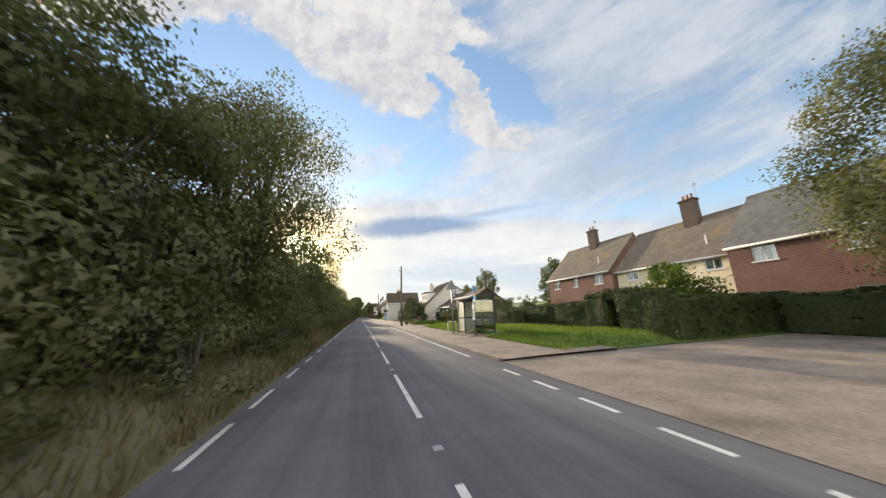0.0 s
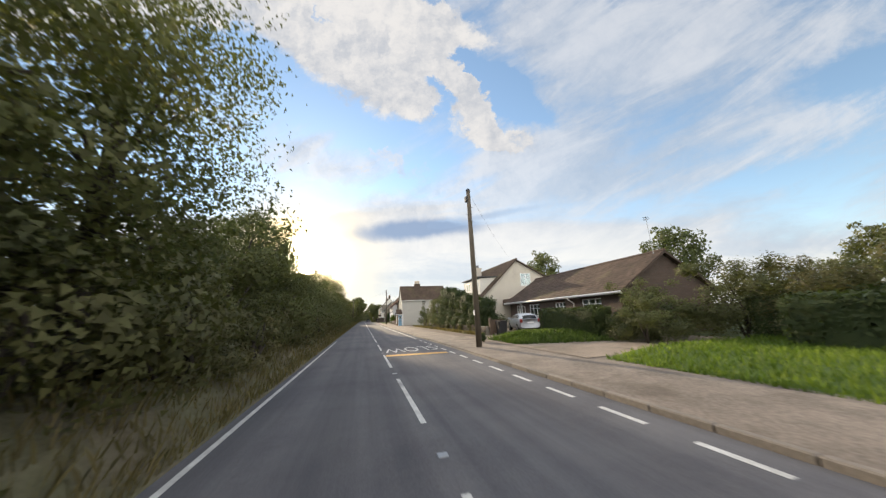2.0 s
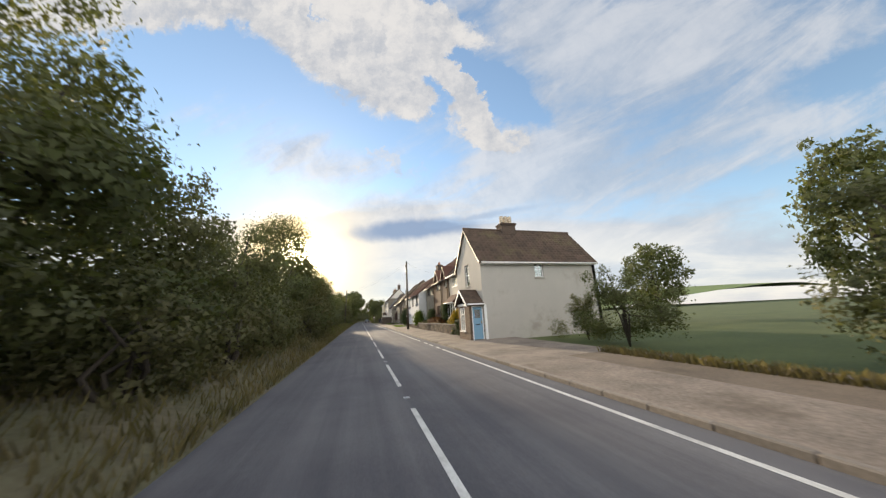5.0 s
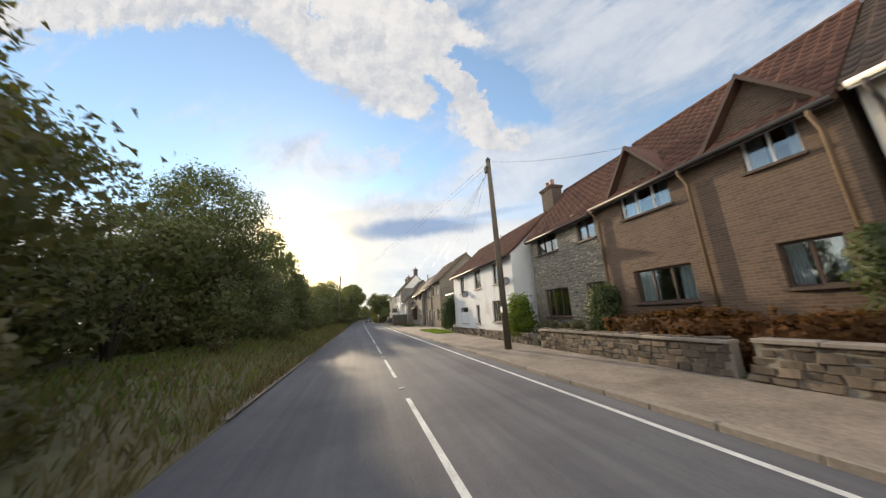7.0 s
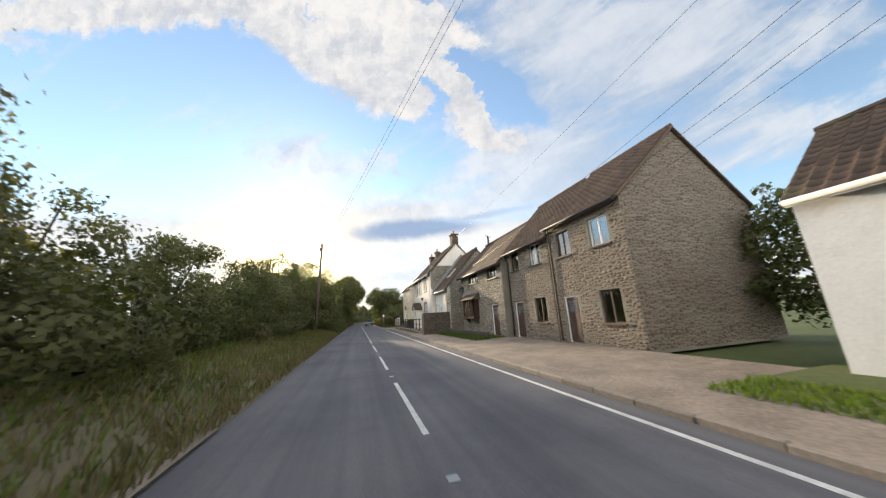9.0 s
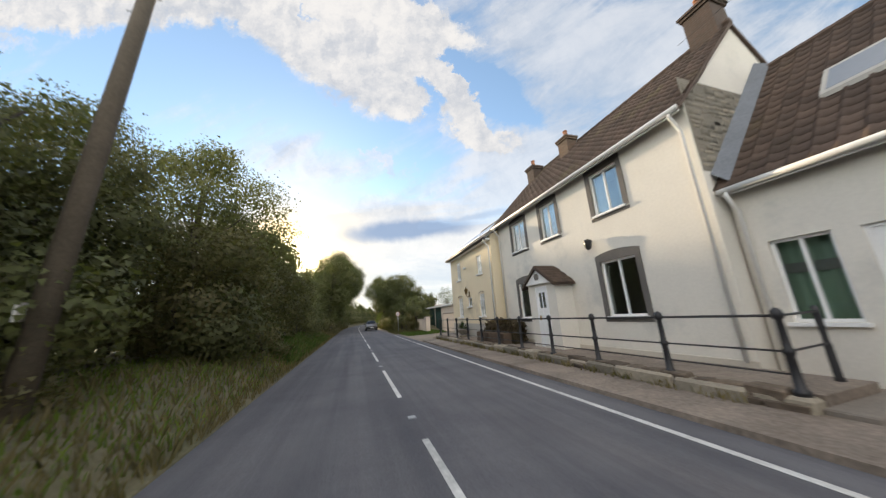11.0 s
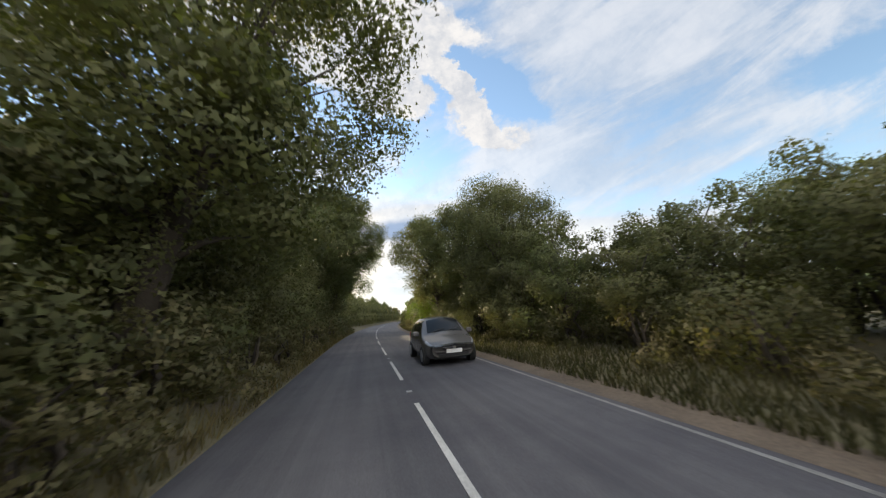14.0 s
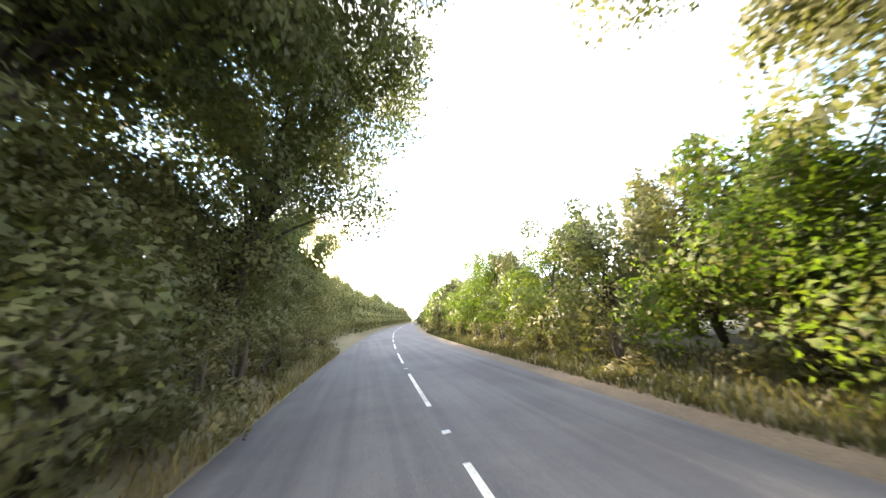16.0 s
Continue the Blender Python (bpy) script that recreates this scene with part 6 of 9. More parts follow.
def garages():
    h = thing("garage_block", (11.0, 176.2, 0.1), "long low rendered garage block with two white doors", "garage")
    D = [(14.2, 17.0, 0.2, 2.75), (17.6, 20.4, 0.2, 2.75)]
    part("front_wall", wall("y", 176.2, -1, 11.0, 20.9, 0.0, 3.75, D, 0.25), RENDER_PINK, h)
    part("road_wall", wall("x", 11.0, -1, 176.45, 181.2, 0.0, 3.0, (), 0.25), RENDER_PINK, h)
    part("end_wall", Geo().box(20.9, 23.6, 177.4, 177.65, 0.0, 3.3), RENDER_PINK, h)
    part("back_wall", Geo().box(11.0, 23.6, 184.0, 184.25, 0.0, 3.3), RENDER_PINK, h)
    for q in D:
        d = part("garage_door", Geo().box(q[0] + 0.01, q[1] - 0.01, 176.28, 176.32, q[2], q[3] - 0.01), UPVC, h, "white panelled up-and-over door")
        for k in range(6):
            z = q[2] + (q[3] - q[2]) * k / 6
            part("door_panel", Geo().box(q[0] + 0.04, q[1] - 0.04, 176.262, 176.279, z + 0.014, z + (q[3] - q[2]) / 6 - 0.014), UPVC, d)
        part("door_handle", Geo().box((q[0] + q[1]) / 2 - 0.06, (q[0] + q[1]) / 2 + 0.06, 176.2, 176.26, 1.05, 1.1), BLACK, d)
    part("parapet_coping", Geo().box(10.93, 20.97, 176.13, 176.52, 3.75, 3.83), KERB, h)
    part("flat_roof", Geo().add([(10.8, 176.5, 3.05), (23.7, 176.5, 3.35), (23.7, 188.6, 3.3), (10.8, 188.6, 2.95), (10.8, 176.5, 2.93), (23.7, 176.5, 3.23), (23.7, 188.6, 3.18), (10.8, 188.6, 2.83)],
                                [(0, 1, 2, 3), (4, 7, 6, 5), (0, 4, 5, 1), (1, 5, 6, 2), (2, 6, 7, 3), (3, 7, 4, 0)]), FELT, h)
    part("roof_fascia", Geo().box(10.72, 10.79, 176.5, 188.6, 2.86, 3.08), GUTTER_WHITE, h)
    g = Geo()
    n = 90
    for k in range(n):
        y = 181.2 + 7.3 * k / n
        w = 7.3 / n
        g.add([(11.02 + 0.03 * (k % 2), y, 0.0), (11.02 + 0.03 * ((k + 1) % 2), y + w, 0.0), (11.02 + 0.03 * ((k + 1) % 2), y + w, 2.85), (11.02 + 0.03 * (k % 2), y, 2.85)], [(0, 1, 2, 3)])
    part("green_cladding", g, GREEN_SHEET, h, "dark green corrugated cladding")
    lamp = part("wall_lamp", Geo().lathe(17.3, 176.08, [(2.45, 0.05), (2.5, 0.11), (2.68, 0.11), (2.75, 0.04)]), BLACK, h)
    part("downpipe", Geo().tube([(21.2, 177.3, 3.3), (21.2, 177.3, 0.2)], 0.045, 8), GUTTER_WHITE, h)
    # masonry walls along the verge
    w = thing("rendered_wall", (7.5, 176.4, 0.1), "low cream rendered wall with stone coping beside the verge", "wall", "garage walls")
    part("wall_body", Geo().box(7.5, 7.72, 177.2, 181.2, 0.0, 1.42), RENDER_PINK, w)
    part("pier", Geo().box(7.42, 7.86, 176.3, 177.2, 0.0, 1.62), RENDER_PINK, w)
    part("coping", Geo().box(7.44, 7.78, 177.2, 181.2, 1.42, 1.48).box(7.36, 7.92, 176.24, 177.26, 1.62, 1.69), KERB, w)
    w = thing("entrance_wall", (10.2, 175.9, 0.1), "splayed cream entrance wall with dark coping and name board", "wall", "garage walls")
    A, B = Vector((9.7, 176.3, 0)), Vector((12.0, 173.4, 0))
    d = (B - A).normalized()
    nn = Vector((d.y, -d.x, 0)) * 0.12
    zt = 1.85
    def slab(a, b, z0, z1, t):
        q = [a - nn * t, b - nn * t, b + nn * t, a + nn * t]
        return [(p.x, p.y, z0) for p in q] + [(p.x, p.y, z1) for p in q], [(0, 1, 2, 3), (4, 7, 6, 5), (0, 4, 5, 1), (1, 5, 6, 2), (2, 6, 7, 3), (3, 7, 4, 0)]
    part("wall_body", Geo().add(*slab(A, A + d * 2.5, 0, zt, 1)), RENDER_PINK, w)
    part("pier", Geo().add(*slab(A + d * 2.5, B + d * 0.1, 0, zt + 0.15, 1.6)), RENDER_PINK, w)
    part("coping", Geo().add(*slab(A - d * 0.05, A + d * 2.5, zt, zt + 0.06, 1.4)).add(*slab(A + d * 2.45, B + d * 0.15, zt + 0.15, zt + 0.22, 2.0)), SURROUND, w)
    nb = A + d * 1.6 - nn * 1.1
    sg = Geo()
    for k in range(7):
        p = nb + d * (k * 0.09)
        sg.box(p.x - 0.03, p.x + 0.03, p.y - 0.03, p.y + 0.03, 1.36, 1.44 + 0.02 * (k % 3))
    part("name_board", sg, BLACK, w, "dark unreadable name letters")
    w.location.x, w.location.y = w.location.x - 0.4, w.location.y - 0.5
    h.location.x, h.location.y = h.location.x - 0.6, h.location.y - 0.8
    h.scale.z = 0.95
    w = thing("boundary_wall", (9.5, 168.1, 0.1), "cream rendered corner wall with a flat coping", "wall", "garage walls")
    for a, b, z in (((8.6, 166.9), (10.0, 168.3), 1.7), ((10.06, 168.4), (10.25, 169.0), 1.7)):
        A, B = Vector((*a, 0)), Vector((*b, 0))
        d = (B - A).normalized()
        nn = Vector((d.y, -d.x, 0)) * 0.11
        part("wall_body", Geo().add(*slab(A, B, 0, z, 1)), RENDER_PINK, w)
        part("coping", Geo().add(*slab(A - d * 0.04, B + d * 0.04, z, z + 0.06, 1.35)), KERB, w)
    ml = thing("mast_light", (17.9, 184.5, 3.2), "thin mast with a small floodlight above the garages", "lamp post")
    part("mast", Geo().tube([(17.9, 184.5, 3.1), (17.9, 184.5, 6.1)], 0.035, 6), STEEL, ml)
    part("lamp_head", Geo().box(17.75, 18.05, 184.4, 184.6, 6.05, 6.2), SIGN_GREY, ml)


set_back_terrace()
bungalow()
dormer_house()
corner_cottage()
solar_house()
dormer_brick_house()
stone_house()
white_cottage()
stone_row()
bay_stone_house()
low_cottage()
big_white_house()
cream_house()
garages()

# ---- street furniture ----
def utility_pole(x, y, z0, z1, lean, label):
    ob = thing("utility_pole", (x, y, z0), label, "utility pole", "wooden utility poles")
    top = (x + lean[0], y + lean[1], z1)
    part("pole", Geo().tube([(x, y, z0 - 0.1), ((x + top[0]) / 2, (y + top[1]) / 2, (z0 + z1) / 2), top], [0.15, 0.13, 0.105], 12), POLE_WOOD, ob, smooth=True)
    part("finial", Geo().lathe(top[0], top[1], [(z1, 0.12), (z1 + 0.1, 0.12), (z1 + 0.22, 0.03)]), IRON, ob)
    part("number_plate", Geo().box(x - 0.17, x - 0.14, y - 0.06, y + 0.06, z0 + 1.5, z0 + 1.75), SIGN_WHITE, ob, "small pale plate")
    for k in range(5):
        z = z1 - 0.5 - 0.42 * k
        s = 1 if k % 2 else -1
        f = (z - z0) / (z1 - z0)
        part("step_bolt", Geo().tube([(x + lean[0] * f, y + lean[1] * f, z), (x + lean[0] * f + 0.22 * s, y + lean[1] * f, z)], 0.012, 5), STEEL, ob)
    part("junction_box", Geo().box(top[0] - 0.2, top[0] - 0.08, top[1] - 0.1, top[1] + 0.1, z1 - 0.6, z1 - 0.3), BLACK, ob)
    return Vector(top)


P1 = utility_pole(5.5, 40.6, 0.1, 8.3, (0.0, 0.1), "brown wooden utility pole on the footpath edge")
P2 = utility_pole(6.0, 105.0, 0.1, 8.9, (-0.05, 0.2), "dark wooden utility pole beside a stone wall")
P3 = utility_pole(-4.0, 151.2, 0.4, 9.6, (0.25, 0.3), "pale wooden utility pole in the grass bank")


def wire(a, b, sag, r=0.005):
    a, b = Vector(a), Vector(b)
    pts = [a.lerp(b, k / 14) - Vector((0, 0, sag * 4 * (k / 14) * (1 - k / 14))) for k in range(15)]
    ob = solid("overhead_wire", Geo().tube([p - a for p in pts], r, 5), IRON, "thin dark overhead service wire", "wire", "overhead wires")
    ob.location = a


wire(P1, (17.4, 57.4, 7.7), 0.3)
wire(P1, (16.0, 64.9, 8.0), 0.3)
for k, e in enumerate(((9.0, 98.0, 6.2), (8.1, 116.5, 5.0), (9.2, 128.0, 5.4), (9.2, 133.0, 5.3), (8.6, 140.0, 5.3), (9.8, 150.6, 9.6))):
    wire(P2 + Vector((0, 0, -0.12 * k)), e, 0.35)
wire(P2, P3, 0.9)
wire(P2 + Vector((0, 0, -0.25)), P3 + Vector((0, 0, -0.25)), 1.0)


def bus_shelter():
    x0, x1, y0, y1, zt = 7.2, 8.6, 17.75, 21.0, 2.55
    z0 = 0.14
    s = thing("bus_shelter", (x0, y0, z0), "dark green framed glass bus shelter with a curved roof", "bus shelter")
    part("slab", Geo().box(x0 - 0.6, x1 + 0.3, y0 - 0.5, y1 + 0.4, 0.02, z0 + 0.02), PAVING, s)
    for x in (x0, x1):
        for y in (y0, (y0 + y1) / 2 + 0.3, y1):
            p = part("post", Geo().box(x - 0.045, x + 0.045, y - 0.045, y + 0.045, z0, zt), GREEN_STEEL, s)
            part("base_plate", Geo().box(x - 0.11, x + 0.11, y - 0.11, y + 0.11, z0, z0 + 0.03), GREEN_STEEL, p)
    for x in (x0, x1):
        part("rail", Geo().box(x - 0.05, x + 0.05, y0 - 0.1, y1 + 0.1, zt - 0.14, zt), GREEN_STEEL, s)
    for y in (y0, y1):
        part("rail", Geo().box(x0, x1, y - 0.04, y + 0.04, zt - 0.12, zt - 0.02), GREEN_STEEL, s)
        part("rail", Geo().box(x0 + 0.05, x1 - 0.05, y - 0.03, y + 0.03, 1.18, 1.26), GREEN_STEEL, s)
    n = 10
    arc = [(x0 - 0.35 + (x1 - x0 + 0.6) * k / n, zt + 0.32 * math.sin(math.pi * (0.12 + 0.76 * k / n)) - 0.05) for k in range(n + 1)]
    part("roof", Geo().prism(arc + [(a, b - 0.03) for a, b in arc[::-1]], "y", y0 - 0.3, y1 + 0.3), FROSTED, s, "pale curved translucent roof")
    for y in (y0 - 0.3, y1 + 0.26):
        part("roof_rib", Geo().prism(arc + [(a, b - 0.09) for a, b in arc[::-1]], "y", y, y + 0.04), GREEN_STEEL, s)
    ym = (y0 + y1) / 2 + 0.3
    for a, b in ((y0 + 0.05, ym - 0.05), (ym + 0.05, y1 - 0.05)):
        for z, zz in ((z0 + 0.15, 1.17), (1.27, zt - 0.15)):
            p = part("panel", Geo().box(x1 - 0.01, x1 + 0.0, a, b, z, zz), SHELTER_PANE, s, "clear glass panel")
            p.visible_shadow = False
    part("rail", Geo().box(x1 - 0.03, x1 + 0.03, y0 + 0.05, y1 - 0.05, 1.18, 1.26), GREEN_STEEL, s)
    for y in (y0, y1):
        for z, zz in ((z0 + 0.15, 1.17), (1.27, zt - 0.15)):
            p = part("panel", Geo().box(x0 + 0.06, x1 - 0.06, y - 0.006, y + 0.006, z, zz), SHELTER_PANE if y == y0 else FROSTED, s)
            p.visible_shadow = y != y0
    for z, zz in ((z0 + 0.15, 1.17), (1.27, zt - 0.15)):
        part("panel", Geo().box(x0 - 0.006, x0 + 0.006, ym + 0.06, y1 - 0.06, z, zz), FROSTED, s, "cream etched front panel")
    part("rail", Geo().box(x0 - 0.03, x0 + 0.03, ym + 0.05, y1 - 0.05, 1.18, 1.26), GREEN_STEEL, s)
    b = part("bench", Geo().soft_box(x1 - 0.42, x1 - 0.1, y0 + 0.5, y1 - 0.5, 0.62, 0.68, 0.015), GREEN_STEEL, s)
    for y in (y0 + 0.8, y1 - 0.8):
        part("bench_bracket", Geo().prism([(x1 - 0.36, 0.62), (x1 - 0.05, 0.62), (x1 - 0.05, 0.4)], "y", y, y + 0.05), GREEN_STEEL, b)
    f = thing("bus_stop_flag", (7.0, 17.30, 0.1), "bus stop post with blue and orange flag and timetable case", "bus stop", "roadside signs")
    part("post", Geo().tube([(7.0, 17.30, 0.1), (7.0, 17.30, 3.35)], 0.04, 10), STEEL, f, smooth=True)
    for z, zz, m in ((2.35, 2.68, SIGN_BLUE), (2.68, 2.82, SIGN_ORANGE), (2.82, 3.3, SIGN_BLUE)):
        part("flag_panel", Geo().soft_box(6.98, 7.02, 16.95, 17.27, z, zz, 0.008), m, f)
    part("timetable_case", Geo().soft_box(6.93, 6.97, 17.10, 17.50, 1.15, 1.75, 0.01), SIGN_WHITE, f)
    part("timetable_bars", Geo().box(6.922, 6.929, 17.15, 17.45, 1.3, 1.34).box(6.922, 6.929, 17.15, 17.45, 1.45, 1.49), SIGN_BLUE, f)
    part("notice", Geo().soft_box(6.93, 6.97, 17.13, 17.47, 1.82, 2.05, 0.01), SIGN_WHITE, f)


def warning_sign():
    x, y = 6.5, 20.35
    s = thing("warning_sign", (x, y, 0.1), "grey back of a triangular warning sign on a post", "road sign", "roadside signs")
    part("post", Geo().tube([(x, y, 0.05), (x, y, 4.0)], 0.045, 10), STEEL, s, smooth=True)
    part("plate", Geo().prism([(x - 0.42, 3.32), (x + 0.42, 3.32), (x + 0.03, 4.05), (x - 0.03, 4.05)], "y", y - 0.085, y - 0.06), SIGN_GREY, s, "dull grey triangular plate")
    part("bracket", Geo().box(x - 0.3, x + 0.3, y - 0.06, y - 0.045, 3.46, 3.5).box(x - 0.14, x + 0.14, y - 0.06, y - 0.045, 3.75, 3.79), STEEL, s)
    part("small_plate", Geo().soft_box(x - 0.25, x + 0.25, y - 0.085, y - 0.06, 1.9, 2.35, 0.01), SIGN_GREY, s)
    h = thing("hoop_rail", (6.9, 22.3, 0.1), "white tubular hoop rail in grass", "hoop rail")
    part("hoop", Geo().tube([(6.7, 22.3, 0.0), (6.7, 22.3, 0.85), (6.78, 22.3, 0.95), (7.3, 22.3, 0.95), (7.38, 22.3, 0.85), (7.38, 22.3, 0.0)], 0.03, 8), SIGN_WHITE, h, smooth=True)


def speed_sign():
    x, y, z = 5.15, 181.4, 2.2
    s = thing("speed_limit_sign", (x, y, 0.1), "round speed limit sign with a red ring on a leaning post", "road sign", "roadside signs")
    part("post", Geo().tube([(x + 0.06, y, 0.0), (x, y, 2.45)], 0.04, 10), STEEL, s, smooth=True)
    part("plate", Geo().tube([(x, y - 0.075, z), (x, y - 0.055, z)], 0.24, 28), SIGN_WHITE, s)
    ring = Geo()
    n = 28
    for r in (0.24, 0.192):
        ring.v += [(x + r * math.cos(6.28319 * k / n), y - 0.081, z + r * math.sin(6.28319 * k / n)) for k in range(n)]
    ring.f = [(k, (k + 1) % n, n + (k + 1) % n, n + k) for k in range(n)]
    part("red_ring", ring, SIGN_RED, s)
    c = bpy.data.curves.new("numerals", "FONT")
    c.body, c.size, c.align_x, c.align_y = "30", 0.27, "CENTER", "CENTER"
    c.offset = 0.008
    tmp = new("numerals", c)
    m = bpy.data.meshes.new_from_object(tmp.evaluated_get(bpy.context.evaluated_depsgraph_get()))
    bpy.data.objects.remove(tmp)
    m.materials.append(BLACK)
    t = new("numerals", m)
    t.parent = s
    t.matrix_basis = Matrix.Translation((0, -0.084, z - 0.1)) @ pose(0, 0, 0, 90, 0, 0)


bus_shelter()
warning_sign()
speed_sign()


def raised_walk():
    """Raised stone-edged footway with an iron rail before the white houses."""
    w = thing("raised_footway", (5.85, 148.4, 0.0), "raised paved footway with worn stone edging", "footway")
    part("paving", Geo().box(6.05, 7.5, 148.45, 166.3, 0.0, 0.30), PAVING, w)
    part("step", Geo().soft_box(5.9, 8.0, 148.0, 148.45, 0.0, 0.17, 0.02), KERB, w)
    rs = random.Random(8)
    y = 148.45
    while y < 166.3:
        l = min(rs.uniform(0.5, 1.3), 166.35 - y)
        part("edge_stone", Geo().soft_box(5.72 + rs.uniform(-0.07, 0.05), 6.06, y, y + l - 0.03, 0.0, 0.29 + rs.uniform(-0.02, 0.05), 0.04), STONE, w)
        y += l
    r = thing("iron_railing", (5.92, 148.6, 0.3), "black iron railing with ball-topped posts", "railing")
    ys = [148.6 + 1.74 * k for k in range(11)]
    for y in ys:
        part("post", Geo().lathe(5.92, y, [(0.28, 0.10), (0.34, 0.10), (0.37, 0.062), (0.80, 0.048), (0.84, 0.072), (0.88, 0.072), (0.92, 0.048), (1.30, 0.042), (1.33, 0.07), (1.38, 0.078), (1.44, 0.06), (1.48, 0.01)], 10), IRON, r, smooth=True)
    for z, rad in ((1.36, 0.022), (0.86, 0.016), (0.55, 0.014)):
        part("rail", Geo().tube([(5.92, ys[0], z), (5.92, ys[-1], z)], rad, 8), IRON, r, smooth=True)
    # return at the near end
    part("post", Geo().lathe(7.2, 148.7, [(0.28, 0.07), (0.36, 0.05), (0.84, 0.05), (0.9, 0.036), (1.33, 0.05), (1.43, 0.045), (1.46, 0.01)], 10), IRON, r, smooth=True)
    for z in (1.36, 0.86):
        part("rail", Geo().tube([(5.92, 148.6, z), (7.2, 148.7, z)], 0.018, 8), IRON, r)
    for (y, label) in ((157.4, "weathered timber planter box with dead plants"), (158.9, "weathered timber planter box with dead plants")):
        t = thing("planter", (6.5, y, 0.3), label, "planter", "timber planters")
        part("box", Geo().soft_box(6.2, 6.75, y, y + 1.3, 0.3, 0.75, 0.02), TIMBER, t)
        for k in range(4):
            part("slat", Geo().box(6.17, 6.2, y + 0.02, y + 1.28, 0.32 + 0.11 * k, 0.41 + 0.11 * k), TIMBER, t)
    t = thing("stone_pier", (6.7, 145.2, 0.1), "tall dark rubble stone wall end beside a cottage door", "wall")
    part("core", Geo().box(5.56, 8.0, 145.02, 145.36, 0.0, 1.86), STONE_DARK, t)
    part("end_face", Geo().soft_box(5.47, 5.56, 144.98, 145.38, 0.05, 1.84, 0.03), KERB, t, "pale rendered end")
    rubble(t, "y", 145.02, -1, 5.56, 8.0, 0.05, 1.88, (), STONE_DARK, 61, "pier_stones", (0.10, 0.22), (0.12, 0.3))
    part("coping", Geo().soft_box(5.5, 8.0, 144.98, 145.4, 1.86, 1.93, 0.03), STONE_DARK, t)
    t = thing("low_stone_kerb", (7.6, 137.0, 0.1), "low stone edging of a grass strip", "wall")
    part("edging", Geo().soft_box(7.6, 7.8, 136.5, 144.9, 0.1, 0.5, 0.03), STONE_DARK, t)


raised_walk()
pl = thing("stone_platform", (7.7, 167.3, 0.05), "low rounded pale stone platform at a yard corner", "platform")
part("base", Geo().lathe(7.7, 167.3, [(0.0, 0.86), (0.12, 0.86), (0.16, 0.82)], 20), KERB, pl)
part("top", Geo().lathe(7.7, 167.3, [(0.16, 0.70), (0.26, 0.70), (0.29, 0.66)], 20), KERB, pl)


